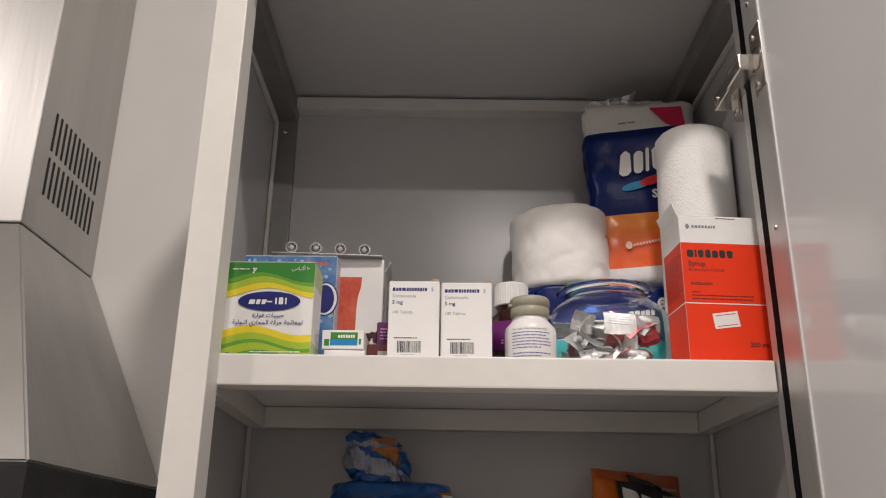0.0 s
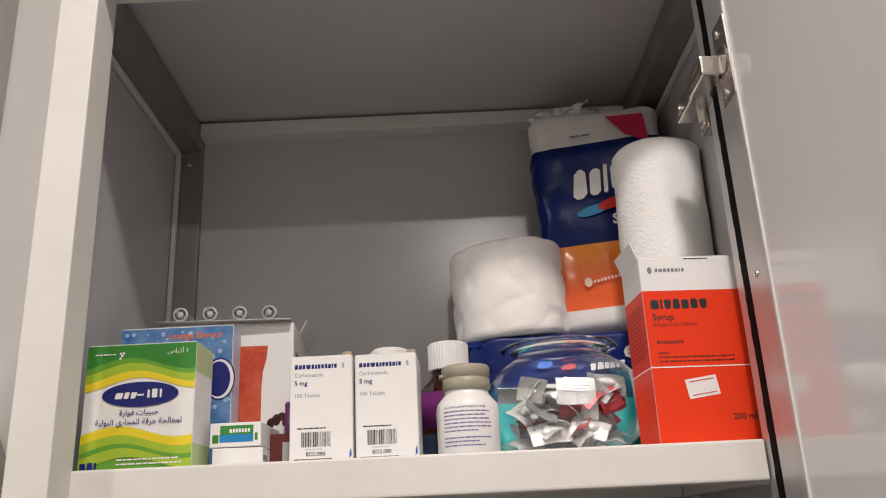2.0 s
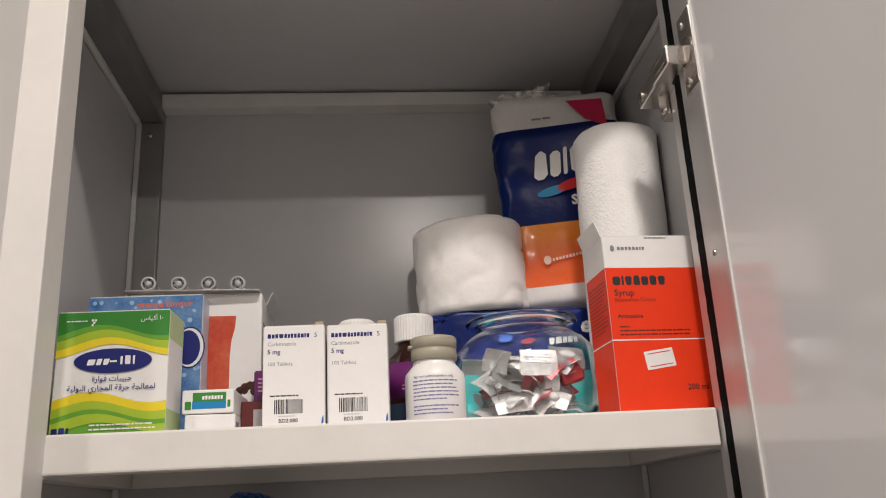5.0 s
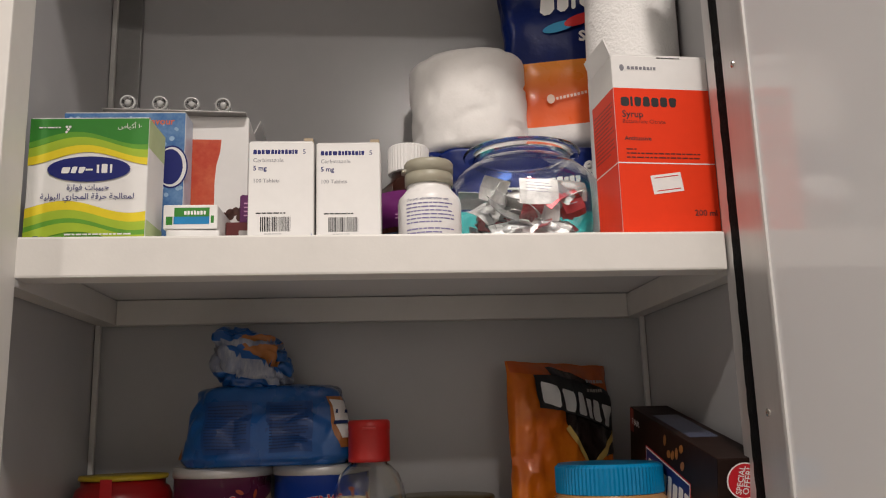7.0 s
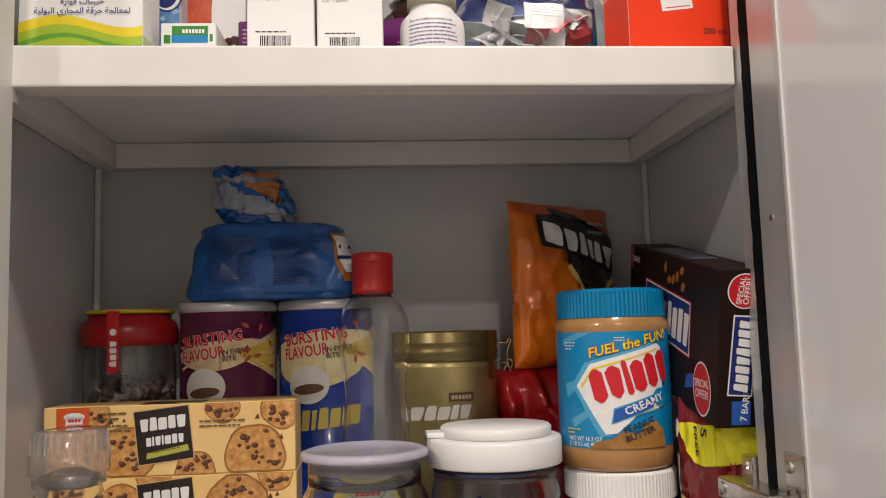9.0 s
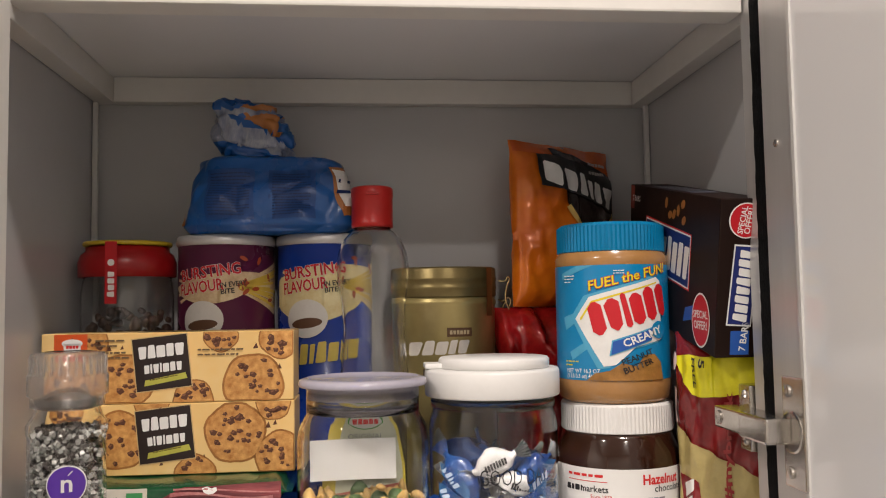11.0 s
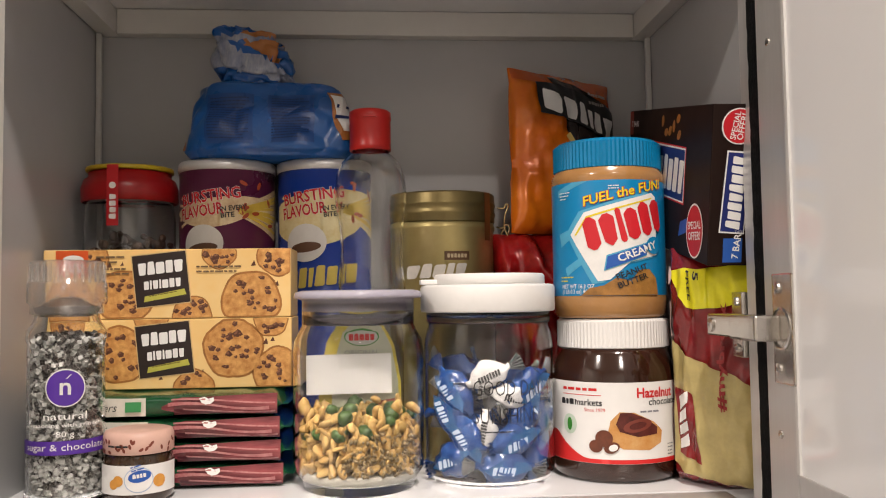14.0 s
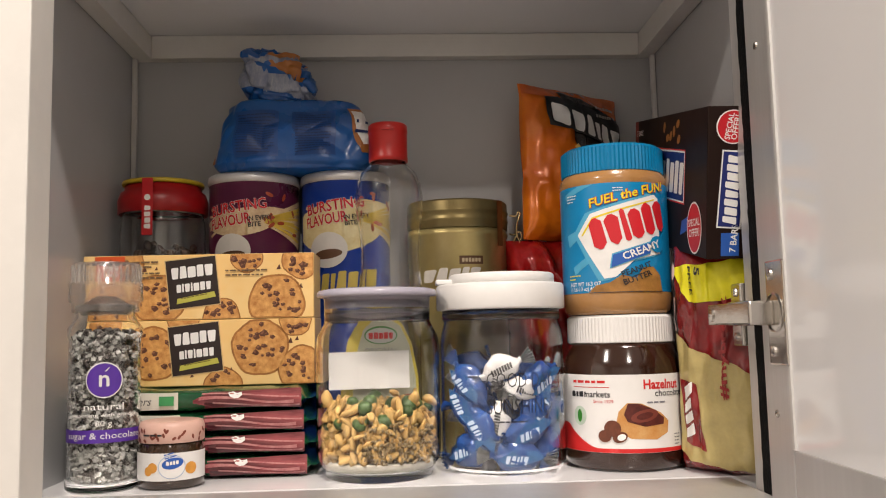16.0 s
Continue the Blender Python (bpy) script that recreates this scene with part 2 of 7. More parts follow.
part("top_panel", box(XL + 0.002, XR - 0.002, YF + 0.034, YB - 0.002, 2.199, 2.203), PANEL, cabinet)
part("floor_panel", box(XL, XR, 0.695, YB - 0.001, ZF - 0.012, ZF), PANEL_DOOR, cabinet, "pale grey floor panel")
for zz0, zz1 in ((ZF, 1.809), (ZS, 2.168)):
    part("bead", box(XL + 0.0005, XL + 0.005, YB - 0.014, YB - 0.009, zz0, zz1, 0.001), BEAD, cabinet)
    part("bead", box(XR - 0.005, XR - 0.0005, YB - 0.014, YB - 0.009, zz0, zz1, 0.001), BEAD, cabinet)
part("bead", box(XL + 0.0005, XL + 0.005, YF + 0.034, YB - 0.015, 2.164, 2.1695, 0.001), BEAD, cabinet)
part("bead", box(XR - 0.005, XR - 0.0005, YF + 0.05, YB - 0.015, 2.164, 2.1695, 0.001), BEAD, cabinet)
gb, rng, ring = bmesh.new(), random.Random(4), None
for i in range(160):
    z, o, q = 1.43 + i * 0.00482, rng.uniform(-0.00025, 0.00025), rng.uniform(-0.0003, 0.0003)
    loop = [gb.verts.new(p) for p in ((XR - P + 0.002 + o, YF + 0.0215, z), (XR - P + 0.002 + o, YF + 0.0085 + q, z), (XR - P + 0.0105, YF + 0.0085, z), (XR - P + 0.0105, YF + 0.0215, z))]
    if ring:
        for k in range(4):
            gb.faces.new((ring[k], ring[(k + 1) % 4], loop[(k + 1) % 4], loop[k]))
    ring = loop
part("gasket", gb, GASKET, cabinet, "ragged black rubber door gasket")

# the shelf: a tube frame round a sunk panel
shelf = thing("shelf", "off-white metal-framed shelf across the cabinet", "shelf", pose(0, 0, 0))
SY0, SY1, SZ0 = 0.650, YB - 0.001, 1.809
part("front_rail", box(XI - 0.002, XR - P + 0.002, SY0, SY0 + 0.022, SZ0, ZS, 0.0015), ALU_WHITE, shelf)
part("back_rail", box(-0.1725, 0.2805, SY1 - 0.012, SY1, SZ0, ZS - 0.0035, 0.0006), ALU_WHITE, shelf)
part("side_rail", box(XL + 0.001, -0.173, SY0 + 0.0225, SY1 - 0.0005, SZ0, ZS - 0.0035, 0.0006), ALU_WHITE, shelf)
part("side_rail", box(0.281, XR - 0.001, SY0 + 0.0225, SY1 - 0.0005, SZ0, ZS - 0.0035, 0.0006), ALU_WHITE, shelf)
part("panel", box(XL + 0.002, XR - 0.002, SY0 + 0.0225, SY1 - 0.0005, ZS - 0.003, ZS), PANEL_DOOR, shelf)

# screws in the corner posts
for sx, sz in ((XL + 0.013, 2.155), (XR - 0.013, 2.155)):
    part("screw", lathe([(0, 0), (0.003, 0), (0.0028, 0.0012), (0.001, 0.002), (0, 0.002)], 12), NICKEL, cabinet, at=pose(sx, YB - 0.008, sz, 90))

# the door stands open, square to the front
DX = 0.2705
DL, DW, DZ = 0.486, 0.034, 1.438
DOOR = pose(DX, 0.627, 0, 0, 0, -1.5)
door = part("door", box(0.001, 0.006, -DL + DW, -DW, DZ + 0.046, 2.200 - DW), PANEL_DOOR, cabinet, "open glossy pale grey cabinet door", at=DOOR)
part("door_frame_side", box(0, 0.02, -DW, 0, DZ, 2.200, 0.001), ALU, door, "aluminium door frame")
part("door_frame_side", box(0, 0.02, -DL, -DL + DW, DZ, 2.200, 0.001), ALU, door, "aluminium door frame")
part("door_frame_rail", box(0.0003, 0.0197, -DL + DW, -DW, DZ, DZ + 0.046, 0.001), ALU, door, "aluminium door frame")
part("door_frame_rail", box(0.0003, 0.0197, -DL + DW, -DW, 2.200 - DW, 2.200, 0.001), ALU, door, "aluminium door frame")
part("bead", box(-0.0004, 0.002, -DW - 0.003, -DW, DZ + 0.046, 2.2 - DW), BEAD, door)
for z in (1.502, 1.72, 1.93, 2.135):
    part("screw", lathe([(0, 0), (0.0024, 0), (0.0022, 0.0008), (0.0008, 0.0014), (0, 0.0014)], 12), NICKEL, door, at=pose(0, -0.016, z, 0, -90, 0))


def hinge(z):
    h = part("hinge", box(-0.0025, -0.0002, -0.037, -0.014, -0.030, 0.030, 0.0011), NICKEL, cabinet, "nickel-plated concealed door hinge", at=pose(DX, 0.627, z))
    part("cup", lathe([(0.0115, -0.001), (0.0115, 0.002), (0.0105, 0.0025), (0.010, -0.006), (0, -0.006)], 28), NICKEL, h, at=pose(-0.001, -0.024, 0, 0, -90, 0))
    part("arm", box(-0.0165, -0.002, -0.022, 0.012, -0.0072, 0.0072, 0.0016), NICKEL, h, "bright nickel arm")
    for dz in (-0.0035, 0.0035):
        part("groove", box(-0.0168, -0.0163, -0.016, 0.004, dz - 0.0003, dz + 0.0003), NICKEL, h)
    part("arm", box(-0.0145, 0.004, 0.010, 0.050, -0.0066, 0.0066, 0.0012), NICKEL, h)
    part("base", box(0.0, 0.0250, 0.0305, 0.046, -0.020, 0.020, 0.001), NICKEL, h)
    part("bracket", box(0.0042, 0.0248, 0.030, 0.044, -0.0066, 0.0066, 0.001), NICKEL, h)
    part("screw", lathe([(0, 0), (0.0042, 0), (0.0042, 0.001), (0.0012, 0.0014), (0, 0.0006)], 16), NICKEL, h, at=pose(-0.0145, 0.043, 0, 0, -90, 0))
    for dz in (-0.022, 0.022):
        part("screw", lathe([(0, 0), (0.0036, 0), (0.0032, 0.0012), (0.0012, 0.0018), (0, 0.0018)], 14), NICKEL, h, at=pose(-0.0025, -0.021, dz, 0, -90, 0))
        part("screw", lathe([(0, 0), (0.003, 0), (0.0026, 0.0012), (0.001, 0.0018), (0, 0.0018)], 14), NICKEL, h, at=pose(0.0, 0.038, dz * 0.65, 0, -90, 0))
    return h


hinge(2.075)
hinge(1.560)

# the kitchen behind and around
WY = 0.915
tagged(part("wall_back", box(-2.2, 2.2, WY, WY + 0.1, 0, 2.9), WALLP, None), "pale painted kitchen wall", kind="structure")
tagged(part("wall_left", box(-2.3, -2.2, -2.6, WY, 0, 2.9), WALLP, None), "pale painted kitchen wall", kind="structure")
tagged(part("wall_right", box(2.2, 2.3, -2.6, WY, 0, 2.9), WALLP, None), "pale painted kitchen wall", kind="structure")
tagged(part("wall_front", box(-2.2, 2.2, -2.7, -2.6, 0, 2.9), WALLP, None), "pale painted kitchen wall", kind="structure")
tagged(part("ceiling", box(-2.3, 2.3, -2.7, WY + 0.1, 2.9, 3.0), CEILP, None), "white painted ceiling", kind="structure")
tagged(part("floor", box(-2.3, 2.3, -2.7, WY + 0.1, -0.1, 0), FLOORM, None), "tiled kitchen floor", kind="structure")

# range hood beside the cabinet
hood = thing("range_hood", "stainless steel pyramid range hood with a slotted chimney", "range hood", pose(0, 0, 0))
CX, CYF, CZ = -0.386, 0.742, 1.977
part("chimney", box(-0.64, CX, CYF, WY - 0.001, CZ, 2.899, 0.0015), STEEL, hood)
cb = bmesh.new()
RX, RZ, RYF = -0.278, 1.746, 0.612
lo = [(-0.75, RYF, RZ), (RX, RYF, RZ), (RX, WY - 0.001, RZ), (-0.75, WY - 0.001, RZ)]
hi = [(-0.64, CYF, CZ - 0.001), (CX, CYF, CZ - 0.001), (CX, WY - 0.001, CZ - 0.001), (-0.64, WY - 0.001, CZ - 0.001)]
a = [cb.verts.new(p) for p in lo]
b = [cb.verts.new(p) for p in hi]
cb.faces.new(a[::-1]), cb.faces.new(b)
for i in range(4):
    j = (i + 1) % 4
    cb.faces.new((a[i], a[j], b[j], b[i]))
bmesh.ops.bevel(cb, geom=cb.edges[:], offset=0.002, segments=2, affect="EDGES")
part("canopy", cb, STEEL, hood)
part("canopy_rim", box(-0.75, RX, RYF, WY - 0.001, RZ - 0.045, RZ - 0.0005, 0.002), DARK, hood, "dark canopy rim")
sb = bmesh.new()
for row, (z0, z1) in enumerate(((2.066, 2.108), (2.018, 2.058))):
    for i in range(11):
        y = 0.770 + i * 0.0112
        box(CX - 0.001, CX + 0.0007, y, y + 0.0034, z0, z1, bm=sb)
part("vent_slot", sb, DARK, hood, "rows of dark vertical vent slots")

# a ring at every unseen lamp, the added fill included
for lx, ly, lz, watts in LAMPS:
    dl = tagged(part("unseen_ceiling_light", lathe([(0.068, 0.0), (0.09, 0.0), (0.092, 0.004), (0.088, 0.008), (0.068, 0.008)], 40), WHITE_PLASTIC, None, at=pose(lx, ly, 2.892)), "round white ceiling ring of an unseen lamp; the leftmost is added fill", "ceiling light", "ceiling downlights")


# ---- upper shelf ----
def carton(name, label, w, d, h, m, material, flap=True, group="", category="box"):
    """A card box: origin in the middle of its base, front towards -y."""
    t = thing(name, label, category, m, group)
    bm = box(-w / 2, w / 2, -d / 2, d / 2, 0, h, 0.0006, 1)
    part("carton", bm, material, t)
    if flap:
        part("flap", box(-w / 2 + 0.001, w / 2 - 0.001, -d / 2 + 0.0005, d / 2 - 0.002, h + 0.0001, h + 0.0006), material, t)
    return t


GREEN = ink("leaf_green_ink", (0.035, 0.22, 0.025))
LIME = ink("lime_ink", (0.36, 0.50, 0.03))
YELLOW = ink("yellow_ink", (0.78, 0.62, 0.02))
NAVY = ink("navy_ink", (0.008, 0.014, 0.15))
BLUE = ink("blue_ink", (0.02, 0.10, 0.42))
SKY = ink("sky_blue_ink", (0.03, 0.30, 0.55))
RED = ink("red_ink", (0.62, 0.02, 0.02))
GREY_INK = ink("grey_ink", (0.22, 0.22, 0.25))
ORANGE_INK = ink("orange_ink", (0.75, 0.16, 0.02))
PURPLE = ink("purple_ink", (0.16, 0.015, 0.15))
TEAL = ink("teal_ink", (0.0, 0.28, 0.30))
GOLD_INK = ink("gold_ink", (0.55, 0.38, 0.10))

# effervescent sachets, green box
g = carton("medicine_box", "green, yellow and white carton with a navy oval", 0.076, 0.038, 0.0862, pose(-0.1335, 0.7015, ZS, 0, 0, -1.5), WHITE_CARD)
fr = front(-0.019)
sw = lambda a, b, ph: (lambda u: a + b * math.sin(u * 75 + ph))
print_on("green_field", wave(-0.0378, 0.0378, sw(0.066, 0.004, 2.2), lambda u: 0.0860), fr, GREEN, g, 1)
for k, (z0, z1, mt) in enumerate(((0.0685, 0.0725, mat("mid_green_ink", (0.13, 0.36, 0.03), 0.5)), (0.063, 0.0690, LIME), (0.0585, 0.0635, YELLOW))):
    print_on("wave_band", wave(-0.0378, 0.0378, sw(z0, 0.0045, 2.2 - 0.3 * k), sw(z1, 0.0045, 2.2 - 0.2 * k)), fr, mt, g, 2 + k)
for k, (z0, z1, mt) in enumerate(((0.0195, 0.0265, YELLOW), (0.0145, 0.0205, LIME), (0.011, 0.0150, bpy.data.materials["mid_green_ink"]), (0.006, 0.012, LIME))):
    print_on("wave_band", wave(-0.0378, 0.0378, sw(z0, 0.0042, 2.6 - 0.2 * k), sw(z1, 0.0042, 2.6 - 0.1 * k)), fr, mt, g, 2 + k)
print_on("green_field", wave(-0.0378, 0.0378, lambda u: 0.0002, sw(0.0085, 0.003, 2.4)), fr, bpy.data.materials["mid_green_ink"], g, 1)
print_on("oval_badge", oval(0.001, 0.0515, 0.0262, 0.0085), fr, NAVY, g, 7, "navy oval badge with white marks")
print_on("badge_mark", blocks(-0.0165, 0.0488, (0.005, 0.0035, 0.004), 0.0045, 0.0010, 0.25, bm=blocks(0.006, 0.0488, (0.0015, 0.0040, 0.0015), 0.0062, 0.0014, bm=rect(-0.001, 0.0505, 0.0035, 0.0517))), fr, WHITE_INK, g, 8)
print_on("lettering", words("\ufe93\ufead\ufe8d\ufeee\ufed3 \ufe95\ufe8e\ufe92\ufef4\ufe92\ufea3", 0.001, 0.0378, 0.0052, "CENTER", 0.01), fr, NAVY, g, 7)
print_on("lettering", words("\ufe94\ufef4\ufedf\ufeee\ufe92\ufedf\ufe8d \ufef1\ufead\ufe8e\ufea0\ufee4\ufedf\ufe8d \ufe94\ufed7\ufeae\ufea3 \ufe94\ufea0\ufedf\ufe8e\ufecc\ufee4\ufedf", 0.001, 0.0316, 0.0052, "CENTER", 0.01), fr, NAVY, g, 7)
print_on("lettering", words("\ufeb1\ufe8e\ufef4\ufedb\ufe83 \u0661\u0660", 0.0335, 0.0790, 0.0046, "RIGHT"), fr, WHITE_INK, g, 7)
print_on("small_print", bars(-0.012, 0.0092, 0.046, 0.0015, 2, 7, bm=bars(-0.032, 0.0805, 0.016, 0.0013, 1, 9)), fr, WHITE_INK, g, 7)
print_on("maker_mark", blocks(-0.0365, 0.0015, (0.004, 0.004, 0.0018), 0.0062, 0.0008), fr, NAVY, g, 7)
print_on("dot_mark", oval(-0.0145, 0.0802, 0.0009, 0.0009, 10, bm=oval(-0.0125, 0.0802, 0.0009, 0.0009, 10, bm=oval(-0.0135, 0.0785, 0.0009, 0.0009, 10, bm=oval(-0.0145, 0.0768, 0.0009, 0.0009, 10)))), fr, WHITE_INK, g, 7)
rs = right_side(0.038)
PALE_LIME = ink("pale_lime_ink", (0.50, 0.60, 0.30))
print_on("side_stripe", rect(-0.0188, 0.066, 0.0188, 0.0858), rs, PALE_LIME, g, 1)
print_on("side_stripe", rect(-0.0188, 0.0003, 0.0188, 0.018), rs, PALE_LIME, g, 1)

# orange-flavour box, blue with water drops
DROPS = mat("dewy_blue_print", (0.03, 0.12, 0.34), 0.3, 0, 0.2, 70, second=(0.18, 0.32, 0.52), coat=0.3)
b2 = carton("medicine_box", "blue carton printed with water drops, orange flavour", 0.086, 0.022, 0.111, pose(-0.128, 0.7485, ZS, 0, 0, -1), WHITE_CARD)
f2 = front(-0.011)
print_on("blue_field", rect(-0.0427, 0.0003, 0.0427, 0.1107), f2, DROPS, b2, 1)
rng = random.Random(8)
dm = bmesh.new()
for i in range(70):
    oval(rng.uniform(-0.041, 0.041), rng.uniform(0.04, 0.109), (q := rng.uniform(0.0005, 0.002)), q, 12, bm=dm)
print_on("water_drop", dm, f2, mat("pale_drop_print", (0.35, 0.52, 0.70), 0.3), b2, 2, "pale printed water drops")
print_on("flavour_name", words("orange flavour", 0.035, 0.1020, 0.0072, "RIGHT", 0.012), f2, ORANGE_INK, b2, 3)
print_on("round_badge", oval(0.034, 0.07, 0.0115, 0.016), f2, NAVY, b2, 3)
print_on("round_badge_rim", oval(0.034, 0.07, 0.0105, 0.0148), f2, WHITE_INK, b2, 4)
print_on("round_badge_core", oval(0.033, 0.07, 0.009, 0.0132), f2, NAVY, b2, 5)
print_on("side_print", rect(-0.0108, 0.0003, 0.0108, 0.1107), right_side(0.043), mat("pale_blue_print", (0.55, 0.60, 0.72), 0.4), b2, 1)

# large white carton with a printed glass
w = carton("medicine_box", "white carton with a printed red drink", 0.104, 0.10, 0.118, pose(-0.098, 0.8135, ZS, 0, 0, 2), WHITE_CARD)
f3 = front(-0.05)
prof = [(0.0, 0.0105), (0.02, 0.0095), (0.045, 0.0095), (0.058, 0.0105), (0.068, 0.013), (0.078, 0.0138)]
gl = [(0.018 + r * 1.0, 0.022 + z) for z, r in prof] + [(0.018 - r, 0.022 + z) for z, r in reversed(prof)]
print_on("drink_picture", poly(gl), f3, mat("red_drink_print", (0.45, 0.03, 0.012), 0.35, 0, 0.2, 40, second=(0.62, 0.14, 0.06)), w, 1, "printed glass of red drink")
bl = bmesh.new()
for i in range(9):
    oval(0.033 + 0.017 * rng.random(), 0.030 + 0.016 * rng.random(), 0.0035, 0.003, 12, rng.random() * 90, bm=bl)
print_on("fruit_picture", bl, f3, mat("dark_fruit_print", (0.09, 0.022, 0.012), 0.4, 0, 0.3, 150), w, 2)
print_on("side_words", bars(-0.04, 0.098, 0.07, 0.006, 4, 12), right_side(0.052), GREY_INK, w, 1)
part("torn_flap", box(0.0, 0.0005, -0.045, 0.02, 0, 0.012), WHITE_CARD, w, at=pose(0.052, 0.03, 0.1175, 0, 25, 0))

# strip of clear ampoules lying on the carton
st = thing("ampoule_strip", "clear plastic strip of four ampoules on foil", "blister pack", pose(-0.1005, 0.7985, ZS + 0.1188, 0, 0, 4))
FOIL = mat("dull_foil", (0.42, 0.41, 0.40), 0.35, 0.7, 0.1, 60, 0.2, 250)
part("foil", box(-0.052, 0.052, -0.045, 0.045, 0, 0.001, 0.0004), FOIL, st)
for i in range(4):
    tb = lathe([(0.0, 0), (0.0052, 0), (0.0054, 0.003), (0.0053, 0.07), (0.0038, 0.076), (0, 0.077)], 28)
    part("ampoule", tb, PET, st, at=pose(-0.0345 + i * 0.023, -0.042, 0.0066, -90, 0, 0), smooth=True).visible_shadow = False
    rg = lathe([(0.0046, -0.001), (0.0056, -0.001), (0.0060, 0.0004), (0.0056, 0.0018), (0.0046, 0.0018), (0.0043, 0.0004), (0.0046, -0.001)], 28)
    part("ring", rg, mat("milky_plastic", (0.74, 0.74, 0.73), 0.12, trans=0.3) if i == 0 else bpy.data.materials["milky_plastic"], st, at=pose(-0.0345 + i * 0.023, -0.0425, 0.0066, -90, 0, 0), smooth=True)
    part("core", lathe([(0, -0.0012), (0.0020, -0.0012), (0.0026, 0.001), (0.0012, 0.0022), (0, 0.0022)], 20), bpy.data.materials["milky_plastic"], st, at=pose(-0.0345 + i * 0.023, -0.0425, 0.0066, -90, 0, 0), smooth=True)

# two small white cartons, one on the other
d1 = carton("medicine_box", "small white carton lying flat under another", 0.0345, 0.060, 0.0148, pose(-0.0705, 0.7295, ZS, 0, 0, 1), WHITE_CARD, False)
print_on("side_print", bars(-0.028, 0.011, 0.02, 0.006, 1, 2), right_side(0.01725), GREY_INK, d1)
d2 = carton("medicine_box", "small white carton with a green and blue label", 0.0355, 0.060, 0.0165, pose(-0.0712, 0.7290, ZS + 0.0154, 0, 0, -1), WHITE_CARD, False)
fd = front(-0.03)
print_on("label_green", rect(-0.0105, 0.0075, 0.0125, 0.0145), fd, GREEN, d2)
print_on("label_tab", rect(-0.0158, 0.0028, -0.0115, 0.0085), fd, GREEN, d2)
print_on("label_tab", rect(0.0135, 0.004, 0.0155, 0.009), fd, GREEN, d2)
print_on("label_blue", rect(-0.0108, 0.0032, 0.0125, 0.0083), fd, mat("bright_blue_ink", (0.01, 0.22, 0.50), 0.5), d2, 2)
print_on("label_mark", blocks(-0.004, 0.0096, (0.0016,) * 7, 0.0028, 0.0005), fd, WHITE_INK, d2, 2)

# small plum boxes in the gap
pb = carton("medicine_box", "plum-coloured carton with fine print", 0.05, 0.03, 0.052, pose(-0.0225, 0.765, ZS, 0, 0, 0), mat("plum_card", (0.13, 0.02, 0.12), 0.4))
print_on("small_print", bars(-0.022, 0.047, 0.03, 0.0016, 4, 4), front(-0.015), mat("pink_ink", (0.6, 0.3, 0.5), 0.5), pb)
db = carton("medicine_box", "dark red and grey carton lying on the shelf", 0.018, 0.02, 0.026, pose(-0.044, 0.735, ZS, 0, 0, 0), mat("maroon_card", (0.12, 0.02, 0.02), 0.4), False)
print_on("grey_band", rect(0.0, 0.001, 0.0088, 0.02), front(-0.01), ink("pale_grey_ink", (0.45, 0.43, 0.42)), db)


# two alike tablet cartons
def tablets(x, y, rz):
    t = carton("tablet_box", "white tablet carton with blue print and a barcode", 0.0435, 0.042, 0.0748, pose(x, y, ZS, 0, 0, rz), WHITE_CARD, True, "tablet cartons")
    f = front(-0.021)
    print_on("brand_mark", blocks(-0.0188, 0.0662, (0.0026, 0.0021, 0.0022, 0.0034, 0.0021, 0.0016, 0.0019, 0.0021, 0.002, 0.0021, 0.0012, 0.0021), 0.0032, 0.0004, bm=words("5", 0.0142, 0.0662, 0.0048)), f, NAVY, t)
    print_on("lettering", words("Carbimazole", -0.0188, 0.0606, 0.0040), f, GREY_INK, t)
    print_on("lettering", words("5 mg", -0.0188, 0.0548, 0.0046, bold=0.02), f, NAVY, t)
    print_on("lettering", words("100 Tablets", -0.0188, 0.0463, 0.0038), f, GREY_INK, t)
    r = random.Random(5)
    bc, q = bmesh.new(), -0.0135
    while q < 0.0065:
        k = r.choice((0.0003, 0.0005, 0.0008))
        rect(q, 0.0125, q + k, 0.0225, bc)
        q += k + r.choice((0.0003, 0.0005))
    print_on("barcode", bc, f, BLACK, t)
    print_on("lettering", words("BD2.080", -0.0105, 0.0065, 0.0038, bold=0.015), f, BLACK, t)
    print_on("small_print", bars(-0.0165, 0.0258, 0.022, 0.0014, 1, 3, bm=bars(-0.0185, 0.0050, 0.034, 0.0015, 1, 6)), f, BLACK, t)
    print_on("pale_number", bars(-0.0105, 0.0115, 0.012, 0.0012, 1, 4), f, ink("pale_ink", (0.5, 0.5, 0.5)), t)
    print_on("blue_mark", poly([(0.019, 0.004), (0.0208, 0.006), (0.0205, 0.011), (0.0195, 0.0085)]), f, BLUE, t)
    part("tuck_tab", box(0.015, 0.0212, -0.0205, -0.012, 0.0752, 0.0776, 0.0003), mat("raw_card", (0.45, 0.36, 0.24), 0.7), t)
    return t


tablets(-0.0118, 0.717, -1.0)
tablets(0.0335, 0.7195, -2.0)


